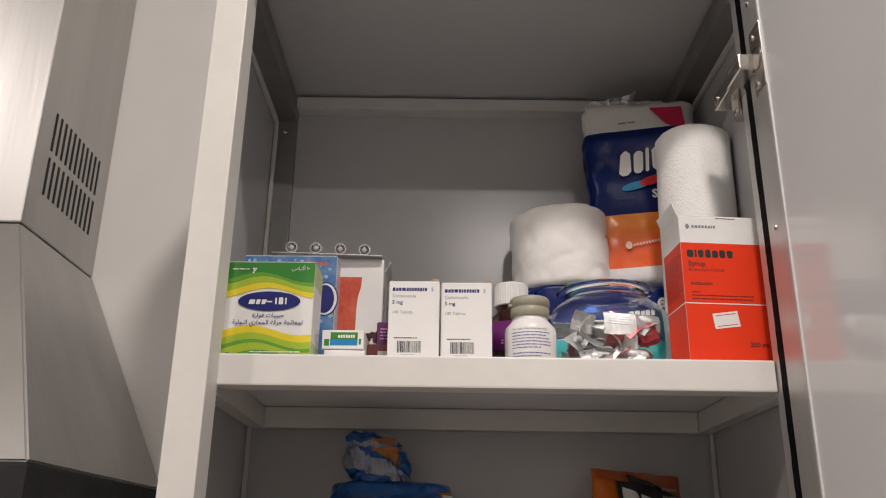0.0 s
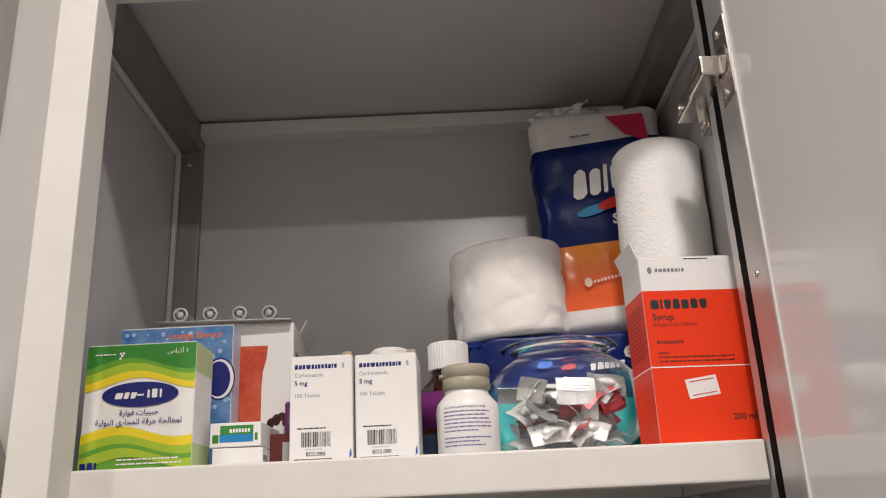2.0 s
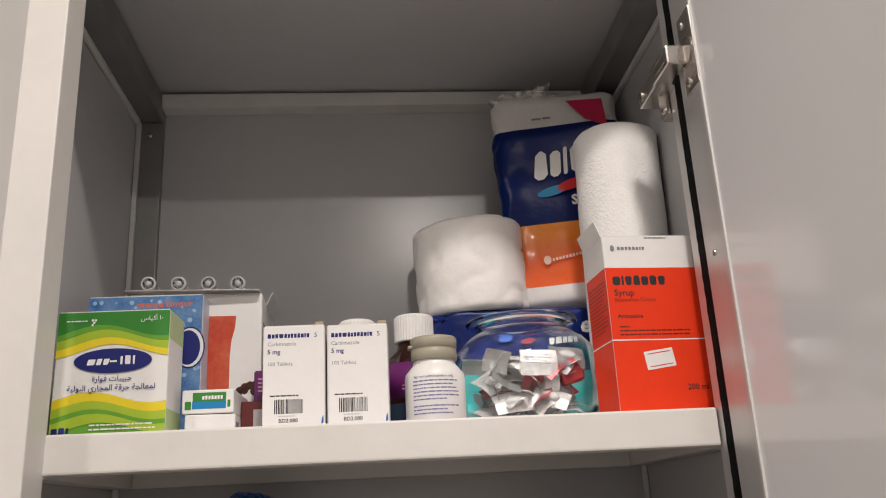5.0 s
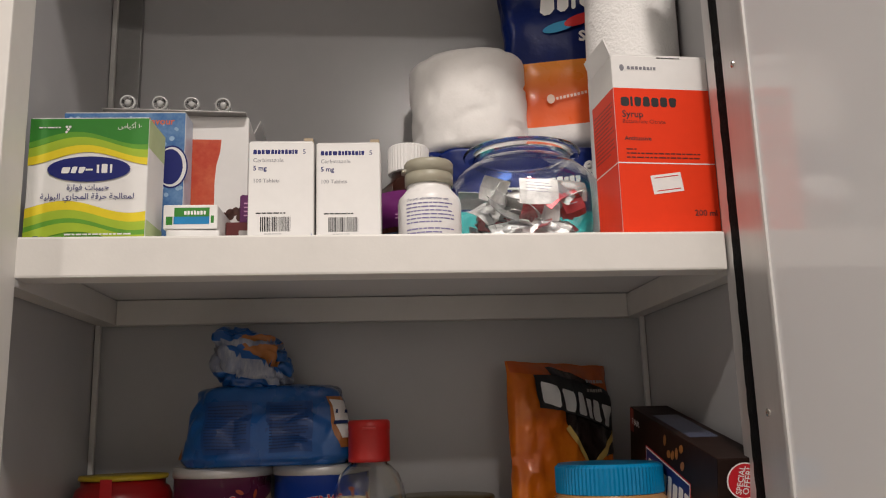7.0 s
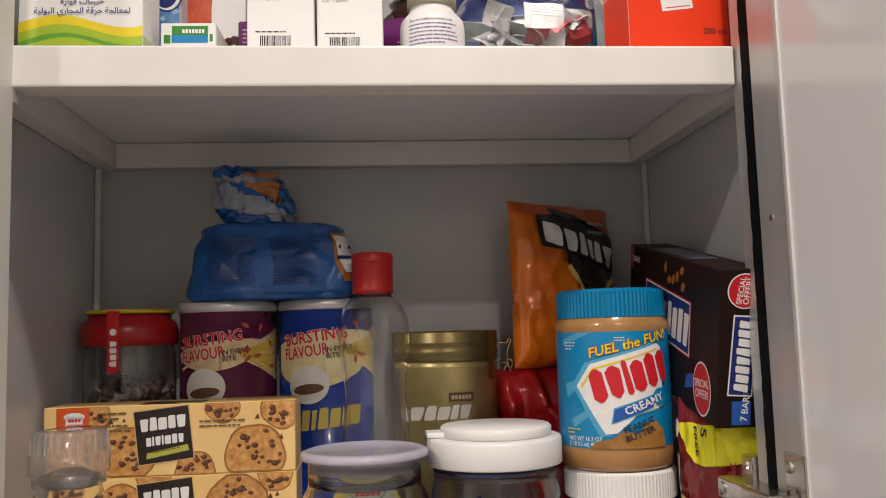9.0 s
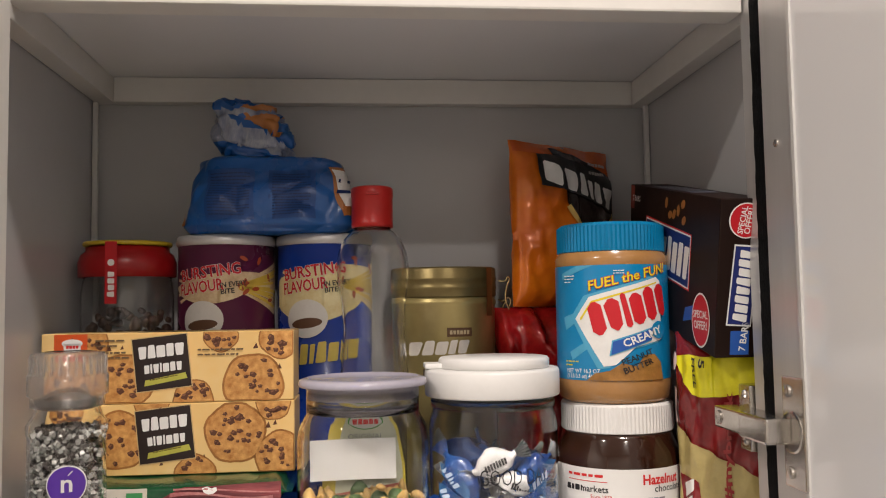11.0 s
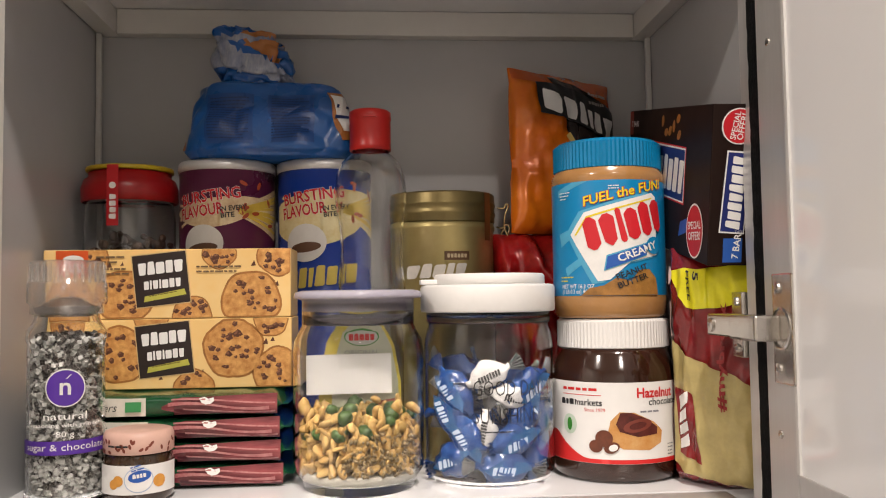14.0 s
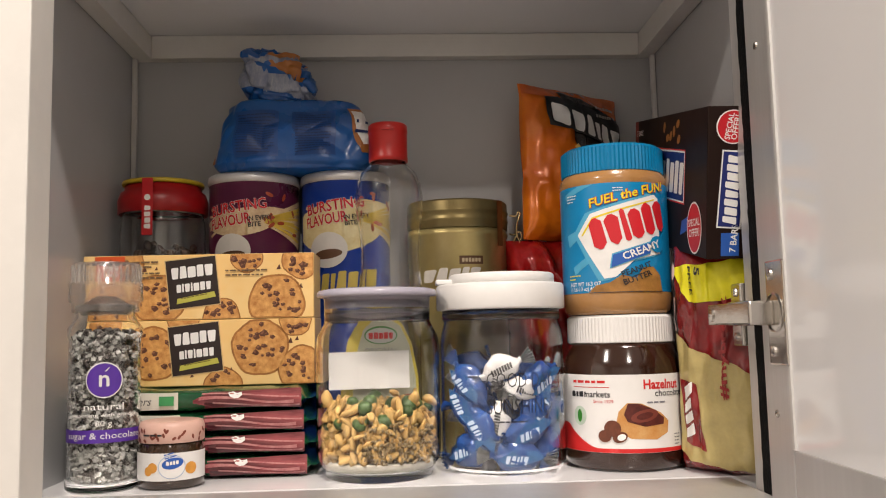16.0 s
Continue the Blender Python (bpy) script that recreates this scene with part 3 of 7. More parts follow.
def ribbed(r, z0, z1, n=60, depth=0.0006, chamfer=0.0015, inset=0.0):
    """A closure cap with vertical ribs."""
    bm = bmesh.new()
    rings = []
    for rr, z, k in ((r - chamfer * 0.3, z0, 0), (r, z0 + 0.0006, 1), (r, z1 - chamfer, 1), (r - chamfer, z1, 0)):
        rings.append([bm.verts.new(((rr + (depth if i % 2 else 0) * k) * math.cos(math.pi * i / n), (rr + (depth if i % 2 else 0) * k) * math.sin(math.pi * i / n), z)) for i in range(2 * n)])
    for a, b in zip(rings, rings[1:]):
        for i in range(2 * n):
            j = (i + 1) % (2 * n)
            bm.faces.new((a[i], a[j], b[j], b[i]))
    bm.faces.new(rings[-1])
    bm.faces.new(rings[0][::-1])
    return bm


# pill bottle with a beige snap cap
BEIGE = mat("beige_plastic", (0.36, 0.34, 0.26), 0.4, 0, 0.05, 40)
pbt = thing("pill_bottle", "white plastic pill bottle with a beige snap cap", "bottle", pose(0.0893, 0.7215, ZS))
part("body", lathe([(0, 0), (0.0205, 0), (0.0222, 0.0015), (0.0224, 0.036), (0.0215, 0.040), (0.0178, 0.0445), (0.0158, 0.047), (0.0158, 0.052), (0, 0.052)], 56), WHITE_PLASTIC, pbt, smooth=True)
part("cap", lathe([(0.0162, 0.0495), (0.0172, 0.050), (0.0172, 0.0575), (0.0165, 0.058), (0.0165, 0.0588), (0.0174, 0.0592), (0.0176, 0.0655), (0.0165, 0.0672), (0, 0.0676)], 56), BEIGE, pbt, "beige snap cap", smooth=True)
part("lip", box(-0.0195, -0.012, -0.006, 0.004, 0.0590, 0.0612, 0.0006), BEIGE, pbt)
cy = round_at(0.0224)
pr = bars(-0.019, 0.0335, 0.036, 0.0014, 6, 11)
bars(-0.019, 0.0155, 0.036, 0.0014, 3, 14, bm=pr)
print_on("small_print", pr, cy, mat("violet_print", (0.20, 0.18, 0.38), 0.5), pbt)
print_on("lettering", words("For oral administration only", -0.018, 0.0350, 0.0027), cy, NAVY, pbt)

# brown syrup bottle behind
AMBER = mat("amber_bottle", (0.035, 0.010, 0.006), 0.08, 0, 0.1, 30, coat=0.6)
sy = thing("syrup_bottle", "dark amber syrup bottle with purple label and ribbed white cap", "bottle", pose(0.0775, 0.7745, ZS))
part("body", lathe([(0, 0), (0.024, 0), (0.026, 0.003), (0.026, 0.050), (0.023, 0.060), (0.0145, 0.068), (0.013, 0.076), (0, 0.076)], 48), AMBER, sy, smooth=True)
part("cap", ribbed(0.0158, 0.0745, 0.0965, 40, 0.0004), WHITE_PLASTIC, sy, "ribbed white screw cap")
part("label", lathe([(0.0262, 0.028), (0.0263, 0.028), (0.0263, 0.0555), (0.0262, 0.0555)], 48), PURPLE, sy, smooth=True)
print_on("label_print", rect(-0.03, 0.003, 0.03, 0.024), round_at(0.0262), mat("slate_ink", (0.03, 0.05, 0.09), 0.4), sy)
print_on("small_print", bars(-0.012, 0.038, 0.02, 0.0014, 2, 3), round_at(0.0264), mat("pink_ink_b", (0.6, 0.3, 0.5), 0.5), sy)
wb = thing("pill_bottle", "small white pill bottle standing behind the tablet cartons", "bottle", pose(0.0315, 0.768, ZS))
part("body", lathe([(0, 0), (0.018, 0), (0.019, 0.002), (0.019, 0.07), (0.014, 0.078), (0, 0.078)], 40), WHITE_PLASTIC, wb, smooth=True)
part("cap", ribbed(0.0155, 0.076, 0.0925, 36, 0.0004, 0.003), WHITE_PLASTIC, wb)


# glass fishbowl with cut blister strips
bowl = thing("glass_fishbowl", "round clear glass fishbowl filled with cut blister strips", "bowl", pose(0.1640, 0.7590, ZS))
po = []
for i in range(15):
    a = radians(-58 + i * 112 / 14)
    po.append((0.0630 * math.cos(a), 0.0395 + 0.0425 * math.sin(a) / math.sin(radians(58)) * 0.93))
po = [(0.028, 0.0)] + po + [(0.0335, 0.0800), (0.0375, 0.0822)]
rim = part("rim", lathe([(0.0352, 0.0812), (0.0378, 0.0823), (0.0440, 0.0832), (0.0452, 0.0846), (0.0440, 0.0862), (0.0425, 0.0856), (0.0365, 0.0840), (0.0352, 0.0812)], 72), CLEAR, bowl, "flared clear glass rim", smooth=True)
rim.visible_shadow = False
ob = part("bowl", lathe(hollow(po, 0.0018, 0.003), 72), CLEAR, bowl, smooth=True)
ob.visible_shadow = False
SILVER = mat("silver_foil", (0.60, 0.60, 0.59), 0.42, 0.35, 0.15, 120, 0.35, 300)
SILVER_D = mat("dull_foil_back", (0.26, 0.27, 0.27), 0.4, 0.5, 0.2, 120, 0.3, 260)
rng = random.Random(21)
PILL = mat("pale_blister", (0.62, 0.63, 0.62), 0.16, trans=0.35)


def scrap(m, w, h, material, pills, marks):
    t = thing("blister_strip", "piece of silver blister strip cut from a pack", "blister pack", m, "cut blister strips")
    bm = bmesh.new()
    bmesh.ops.create_grid(bm, x_segments=5, y_segments=4, size=0.5)
    for q in bm.verts:
        q.co = Vector((q.co.x * w, q.co.y * h, 0.0012 * math.sin(q.co.x * 5 + w * 900) + 0.001 * math.cos(q.co.y * 6)))
    ex = bmesh.ops.extrude_face_region(bm, geom=bm.faces[:])
    bmesh.ops.translate(bm, verts=[q for q in ex["geom"] if isinstance(q, bmesh.types.BMVert)], vec=(0, 0, 0.0004))
    bmesh.ops.recalc_face_normals(bm, faces=bm.faces)
    part("foil", bm, material, t)
    for i in range(pills):
        d = lathe([(0, 0.0036), (0.0040, 0.0034), (0.0062, 0.0026), (0.0070, 0.0010), (0.0076, 0.0004)], 18, squash=0.55)
        part("blister_dome", d, PILL, t, at=pose((i - (pills - 1) / 2) * 0.014, 0, 0.0012), smooth=True)
    if marks:
        print_on("small_print", bars(-w * 0.35, h * 0.3, w * 0.7, 0.0012, 4, marks), top_side(0.0022), GREY_INK, t)
    return t


PINK_FOIL = mat("red_printed_foil", (0.45, 0.06, 0.07), 0.35, 0.4, 0.2, 120)
for i in range(70):
    a = rng.uniform(0, 6.283)
    z = 0.008 + 0.043 * (i / 70) + rng.uniform(0, 0.004)
    rmax = 0.032 + 0.009 * min(z / 0.03, 1)
    rr = rmax * math.sqrt(rng.random()) * 0.98
    m = bowl.matrix_world @ pose(rr * math.cos(a), rr * math.sin(a), z, rng.uniform(-50, 70), rng.uniform(-45, 45), rng.uniform(0, 360))
    scrap(m, rng.uniform(0.018, 0.031), rng.uniform(0.013, 0.020), rng.choice((SILVER, SILVER, SILVER_D, SILVER, SILVER, SILVER, SILVER, PINK_FOIL)), rng.choice((0, 0, 1)), rng.choice((0, 3)))
for (sx, sz, w0, h0, rx, ry, rz, mt, pl, mk) in ((0.004, 0.046, 0.028, 0.020, 78, 4, 4, SILVER, 0, 7), (-0.016, 0.018, 0.03, 0.017, 62, -8, 8, SILVER, 1, 0), (0.012, 0.020, 0.028, 0.016, 55, 20, -20, SILVER, 1, 0), (-0.022, 0.034, 0.026, 0.015, 40, 25, 20, SILVER_D, 0, 0), (0.028, 0.040, 0.02, 0.016, 70, -20, 30, PINK_FOIL, 0, 5), (0.022, 0.046, 0.018, 0.012, 60, 40, -10, SILVER_D, 0, 4)):
    dy = -math.sqrt(max(0.050 ** 2 - sx ** 2, 0)) * (0.72 if sz < 0.03 else 0.8)
    scrap(bowl.matrix_world @ pose(sx, dy, sz, rx, ry, rz), w0, h0, mt, pl, mk)

# red syrup carton
REDC = mat("scarlet_card", (0.80, 0.050, 0.013), 0.45, 0, 0.04, 25, spec=0.2)
sc = carton("medicine_box", "tall red and white syrup carton with its top flap lifted", 0.0685, 0.043, 0.1275, pose(0.2440, 0.6905, ZS, 0, 0, 4), WHITE_CARD, False)
f = front(-0.0215)
print_on("red_field", rect(-0.0341, 0.0003, 0.0341, 0.1035), f, REDC, sc)
ls = back_side(-0.03425)
print_on("red_field", rect(-0.0213, 0.0003, 0.0213, 0.1035), ls, REDC, sc)
print_on("white_line", rect(-0.0341, 0.0503, 0.0341, 0.0511), f, WHITE_INK, sc, 2)
print_on("white_line", rect(-0.0213, 0.0503, 0.0213, 0.0511), ls, WHITE_INK, sc, 2)
print_on("brand_mark", blocks(-0.0295, 0.0905, (0.0058, 0.0018, 0.0052, 0.0052, 0.0052, 0.0055, 0.0055), 0.0072, 0.0009, cut=0.2), f, BLACK, sc, 2)
print_on("lettering", words("Syrup", -0.0293, 0.0828, 0.0066, bold=0.015), f, BLACK, sc, 2)
print_on("lettering", words("Butamirate Citrate", -0.0293, 0.0785, 0.0040), f, mat("dark_red_ink", (0.12, 0.015, 0.01), 0.5), sc, 2)
print_on("lettering", words("Antitussive", -0.0285, 0.0665, 0.0042, bold=0.015), f, BLACK, sc, 2)
print_on("small_print", bars(-0.028, 0.0610, 0.012, 0.0014, 1, 2, bm=bars(-0.028, 0.0582, 0.052, 0.0015, 2, 8)), f, mat("dark_red_ink_b", (0.12, 0.015, 0.01), 0.5), sc, 2)
print_on("lettering", words("200 ml", 0.0325, 0.0150, 0.0058, "RIGHT", 0.015), f, BLACK, sc, 2)
print_on("maker_mark", oval(-0.0272, 0.1182, 0.0016, 0.0024, 20, bm=blocks(-0.0235, 0.1170, (0.0022, 0.0025, 0.0022, 0.0022, 0.0022, 0.002, 0.0012, 0.002), 0.0025, 0.0006)), f, GREY_INK, sc, 2)
print_on("side_print", bars(-0.019, 0.095, 0.037, 0.0015, 13, 31), ls, mat("dark_red_ink_c", (0.3, 0.02, 0.01), 0.5), sc, 2)
stk = spin2d(rect(-0.012, 0.0305, 0.0095, 0.0435), 8, -0.001, 0.037)
print_on("price_sticker", stk, f, WHITE_CARD, sc, 3, "white price sticker")
print_on("sticker_line", spin2d(rect(-0.0095, 0.0322, 0.0075, 0.0328, rect(-0.0095, 0.0412, 0.0075, 0.0418)), 8, -0.001, 0.037), f, RED, sc, 4)
part("flap", box(-0.0335, 0.0335, 0, 0.041, 0, 0.0006), WHITE_CARD, sc, at=pose(0, -0.021, 0.1276, 1.5))
part("flap", box(-0.0007, 0, -0.0205, 0.0205, 0, 0.013, 0.0002), WHITE_CARD, sc, "raised side flap", at=pose(-0.0338, 0, 0.1270, 0, -20, 0))
print_on("flap_marks", bars(-0.002, 0.1268, 0.02, 0.0012, 1, 3), f, BLACK, sc, 2)

# paper rolls and tissue packs
TISSUE = mat("embossed_tissue", (0.84, 0.82, 0.79), 0.85, 0, 0.02, 60, 0.30, 95, spec=0.1)
SOFT = mat("kitchen_paper", (0.84, 0.83, 0.81), 0.9, 0, 0.02, 80, 0.5, 420, spec=0.1)
KRAFT = mat("core_card", (0.35, 0.28, 0.2), 0.9)


def roll(name, label, m, r, h, material, core, seed, soft=1.0):
    t = thing(name, label, "paper roll", m)
    rng = random.Random(seed)
    bm = lathe([(core, 0.0005), (core + 0.001, 0), (r - 0.003, 0), (r, 0.004)] + [(r, 0.004 + (h - 0.008) * i / 22) for i in range(1, 22)] + [(r, h - 0.004), (r - 0.003, h), (core + 0.001, h), (core, h - 0.0005), (core, 0.0005)], 72)
    for q in bm.verts:
        rad = math.hypot(q.co.x, q.co.y)
        if rad > r * 0.8:
            n = soft * (noise.noise(Vector((q.co.x * 26, q.co.y * 26, q.co.z * 20 + seed))) * 0.0022 + noise.noise(q.co * 85) * 0.0007 - 0.0022 * max(0.0, 1 - 9 * abs(noise.noise(Vector((q.co.x * 22 + 3, q.co.y * 22, q.co.z * 34 + seed))))))
            q.co.x *= 1 + n / rad
            q.co.y *= 1 + n / rad
            q.co.z += 0.0016 * noise.noise(Vector((q.co.x * 40, q.co.y * 40, seed)))
    part("paper", bm, material, t, smooth=True)
    part("core", lathe([(core - 0.001, 0.001), (core, 0.001), (core, h - 0.001), (core - 0.001, h - 0.001), (core - 0.001, 0.001)], 32), KRAFT, t, smooth=True)
    return t


roll("toilet_roll", "plump embossed white toilet roll on a tissue pack", pose(0.1385, 0.8470, ZS + 0.1085, 1, -3.5, 0), 0.0520, 0.085, TISSUE, 0.02, 3)
roll("kitchen_roll", "tall white embossed kitchen paper roll", pose(0.2580, 0.765, ZS, 0.5, 0.6, 0), 0.0365, 0.2505, SOFT, 0.018, 9, 0.22)


def film_pack(name, label, m, w, d, h, zones, seed, puff=0.004, category="tissue pack"):
    """A soft pack in printed film: zones are (height fraction from, to, material)."""
    t = thing(name, label, category, m)
    n, k = 44, 40
    def point(i, j):
        a = 2 * math.pi * i / (2 * n)
        c, s = math.cos(a), math.sin(a)
        e = 0.26
        x = w / 2 * math.copysign(abs(c) ** e, c)
        y = d / 2 * math.copysign(abs(s) ** e, s)
        v = j / k
        z = h * v
        taper = 1 - 0.55 * max(0, (0.035 - v) / 0.035) ** 2 - 0.5 * max(0, (v - 0.955) / 0.045) ** 2
        vd = noise.voronoi(Vector((x * 34 + seed, y * 34, z * 24)))[0]
        f = 1 + (-0.0016 * max(0.0, 1 - (vd[1] - vd[0]) / 0.22) + noise.noise(Vector((x * 28, y * 28, z * 22 + seed))) * puff * 1.4 + noise.noise(Vector((x * 90, y * 90, z * 60 + seed))) * puff * 0.45) / (w / 2)
        return Vector((x * taper * f, y * taper * f, z + (noise.noise(Vector((x * 40, y * 40, seed))) * 0.005 if v > 0.9 else 0)))
    pts = [[point(i, j) for i in range(2 * n)] for j in range(k + 1)]
    for z0, z1, mt, nm in zones:
        bm = bmesh.new()
        j0, j1 = round(z0 * k), round(z1 * k)
        rows = [[bm.verts.new(p) for p in pts[j]] for j in range(j0, j1 + 1)]
        for a, b in zip(rows, rows[1:]):
            for i in range(2 * n):
                q = (i + 1) % (2 * n)
                bm.faces.new((a[i], a[q], b[q], b[i]))
        if j0 == 0:
            bm.faces.new(rows[0][::-1])
        if j1 == k:
            bm.faces.new(rows[-1])
        part(nm, bm, mt, t, smooth=True)
    return t


FILM_WHITE = mat("white_film", (0.74, 0.72, 0.70), 0.28, 0, 0.05, 40, 0.35, 45, coat=0.3)
FILM_NAVY = mat("navy_film", (0.004, 0.016, 0.125), 0.32, 0, 0.1, 40, 0.5, 70, spec=0.25)
FILM_ORANGE = mat("orange_film", (0.76, 0.17, 0.02), 0.28, 0, 0.08, 40, 0.35, 45, coat=0.2, second=(0.80, 0.27, 0.04))
def graded(m, z0, z1, low, high):
    """Colours a print from one height to another by a smooth gradient."""
    t = m.node_tree
    tc = t.nodes.new("ShaderNodeTexCoord")
    xyz = t.nodes.new("ShaderNodeSeparateXYZ")
    t.links.new(tc.outputs["Object"], xyz.inputs[0])
    mr = t.nodes.new("ShaderNodeMapRange")
    mr.inputs[1].default_value, mr.inputs[2].default_value = z0, z1
    t.links.new(xyz.outputs[2], mr.inputs[0])
    mx = t.nodes.new("ShaderNodeMix")
    mx.data_type = "RGBA"
    mx.inputs[6].default_value, mx.inputs[7].default_value = (*low, 1), (*high, 1)
    t.links.new(mr.outputs[0], mx.inputs[0])
    t.links.new(mx.outputs[2], t.nodes["Principled BSDF"].inputs["Base Color"])
    return m


graded(FILM_ORANGE, 0.045, 0.085, (0.76, 0.105, 0.010), (0.82, 0.30, 0.022))
FILM_TEAL = mat("teal_film", (0.03, 0.42, 0.42), 0.34, 0, 0.1, 40, 0.5, 70, coat=0.1)
lp = film_pack("tissue_pack", "blue and teal film-wrapped tissue pack lying flat", pose(0.1865, 0.8485, ZS, 0, 0, 0), 0.204, 0.094, 0.110, ((0, 0.475, FILM_TEAL, "teal_film"), (0.475, 1, FILM_NAVY, "navy_film")), 5)
lf = front(-0.0490)
print_on("brand_mark", blocks(0.008, 0.074, (0.005, 0.006, 0.004, 0.005, 0.005), 0.0058, 0.0008, 0.2, turn=6), lf, WHITE_INK, lp, 10)
print_on("lettering", words("er So", 0.036, 0.084, 0.020, bold=0.03, shear=0.2, turn=6), lf, WHITE_INK, lp, 10)
print_on("blue_flash", oval(-0.030, 0.080, 0.0065, 0.0028, 20, 10), lf, BLUE, lp, 8)
print_on("red_flash", oval(-0.010, 0.078, 0.0065, 0.0026, 20, 12), lf, ink("deep_red_ink", (0.30, 0.012, 0.03)), lp, 9)
tp = film_pack("tissue_pack", "standing tissue pack in blue, orange and white film", pose(0.2340, 0.8500, ZS + 0.1105, 0, -1.6, -11), 0.119, 0.074, 0.216, ((0, 0.10, FILM_WHITE, "white_film"), (0.10, 0.375, FILM_ORANGE, "orange_film"), (0.375, 0.825, FILM_NAVY, "navy_film"), (0.825, 1, FILM_WHITE, "white_film")), 11)
CLEAR_FILM = bpy.data.materials.new("clear_wrapping_film")
CLEAR_FILM.use_nodes = True
ft = CLEAR_FILM.node_tree
fa, fb, fx = ft.nodes.new("ShaderNodeBsdfTransparent"), ft.nodes.new("ShaderNodeBsdfGlossy"), ft.nodes.new("ShaderNodeMixShader")
fb.inputs["Roughness"].default_value, fx.inputs[0].default_value = 0.18, 0.22
ft.links.new(fa.outputs[0], fx.inputs[1])
ft.links.new(fb.outputs[0], fx.inputs[2])
ft.links.new(fx.outputs[0], ft.nodes["Material Output"].inputs[0])


def film_tuft(w, h, seed):
    """A gathered end of clear wrapping film."""
    bm = bmesh.new()
    bmesh.ops.create_grid(bm, x_segments=26, y_segments=10, size=0.5)
    for q in bm.verts:
        u, v = q.co.x, q.co.y + 0.5
        ragged = 0.25 * noise.noise(Vector((u * 7, seed, 0)))
        q.co = Vector((u * w * (0.8 + 0.3 * v), 0.007 * v * noise.noise(Vector((u * 9, v * 2, seed))) + 0.006 * v * math.sin(u * 5 + seed), v * h * (1 + ragged)))
    ex = bmesh.ops.extrude_face_region(bm, geom=bm.faces[:])
    bmesh.ops.translate(bm, verts=[q for q in ex["geom"] if isinstance(q, bmesh.types.BMVert)], vec=(0, 0.0002, 0))
    bmesh.ops.recalc_face_normals(bm, faces=bm.faces)
    return bm


for k, (tx, ty, tz, lean, w0, h0) in enumerate(((-0.030, -0.024, 0.203, 28, 0.060, 0.020), (-0.020, 0.0, 0.208, -10, 0.075, 0.022), (0.020, -0.014, 0.206, 15, 0.05, 0.014))):
    part("film_end", film_tuft(w0, h0, k + 3), CLEAR_FILM, tp, "gathered end of clear wrapping film", smooth=True, at=pose(tx, ty, tz, lean, -8 + 9 * k, 0))
tf = front(-0.0385)
print_on("brand_mark", blocks(-0.026, 0.122, (0.013, 0.010, 0.004, 0.011), 0.028, 0.0025, 0.22, turn=8, cut=0.3), tf, WHITE_INK, tp, 12)
print_on("colour_flash", oval(-0.010, 0.111, 0.015, 0.0045, 20, 12), tf, SKY, tp, 10)
print_on("colour_flash", oval(0.008, 0.116, 0.014, 0.005, 20, 15), tf, RED, tp, 11)
print_on("lettering", words("S", 0.006, 0.096, 0.013, bold=0.04), tf, WHITE_INK, tp, 12)
print_on("maker_mark", blocks(-0.018, 0.0435, (0.0022,) * 9, 0.0028, 0.0009, 0.1, turn=8, bm=oval(-0.0225, 0.0450, 0.0034, 0.0042, 24)), tf, ink("peach_ink", (0.85, 0.62, 0.5)), tp, 10)
print_on("small_print", bars(-0.022, 0.187, 0.022, 0.003, 1, 5), tf, GREY_INK, tp, 12)
print_on("corner_flash", poly([(0.012, 0.201), (0.046, 0.199), (0.048, 0.170), (0.028, 0.180)]), tf, mat("crimson_ink", (0.55, 0.01, 0.07), 0.4), tp, 12, "crimson corner flash")


# ---- lower compartment ----
def vessel(name, profile, wall, base, material, parent, seg=64, flute=None):
    bm = lathe(hollow(profile, wall, base), seg)
    for q in bm.verts:
        if flute and flute[0] < q.co.z < flute[1]:
            k = 1 + flute[2] * math.cos(9 * math.atan2(q.co.y, q.co.x)) * math.sin(math.pi * (q.co.z - flute[0]) / (flute[1] - flute[0]))
            q.co.x, q.co.y = q.co.x * k, q.co.y * k
    ob = part(name, bm, material, parent, smooth=True)
    ob.visible_shadow = False
    return ob


# pepper and sugar grinder
gr = thing("spice_grinder", "clear glass grinder of salt crystals with purple label", "grinder", pose(-0.1505, 0.7225, ZF))
gp = [(0.0235, 0.0), (0.0245, 0.002), (0.0245, 0.008), (0.0232, 0.0095), (0.0235, 0.012), (0.0235, 0.100), (0.0245, 0.103), (0.0245, 0.108), (0.0205, 0.1135), (0.0195, 0.117), (0.0195, 0.124)]
vessel("jar", gp, 0.0018, 0.004, CLEAR, gr)
cap = lathe(hollow([(0.0205, 0.1185), (0.0222, 0.119), (0.0222, 0.125), (0.0243, 0.1265), (0.0243, 0.1385), (0.0228, 0.1395), (0.0230, 0.150), (0.0218, 0.1525), (0.015, 0.1533)], 0.0012, 0.0012), 56)
FROST = mat("frosted_cap_plastic", (0.90, 0.87, 0.84), 0.09, 0, 0.03, 80, trans=0.95)
c = part("cap", cap, FROST, gr, "ribbed clear plastic grinder cap", smooth=True)
c.visible_shadow = False
ribs = bmesh.new()
for i in range(30):
    a = 2 * math.pi * i / 30
    m = pose(0.0228 * math.cos(a), 0.0228 * math.sin(a), 0.145, 0, 0, math.degrees(a))
    bmesh.ops.create_cube(ribs, size=1, matrix=m @ Matrix.Diagonal((0.0012, 0.0013, 0.0115, 1)))
part("ribs", ribs, FROST, gr).visible_shadow = False
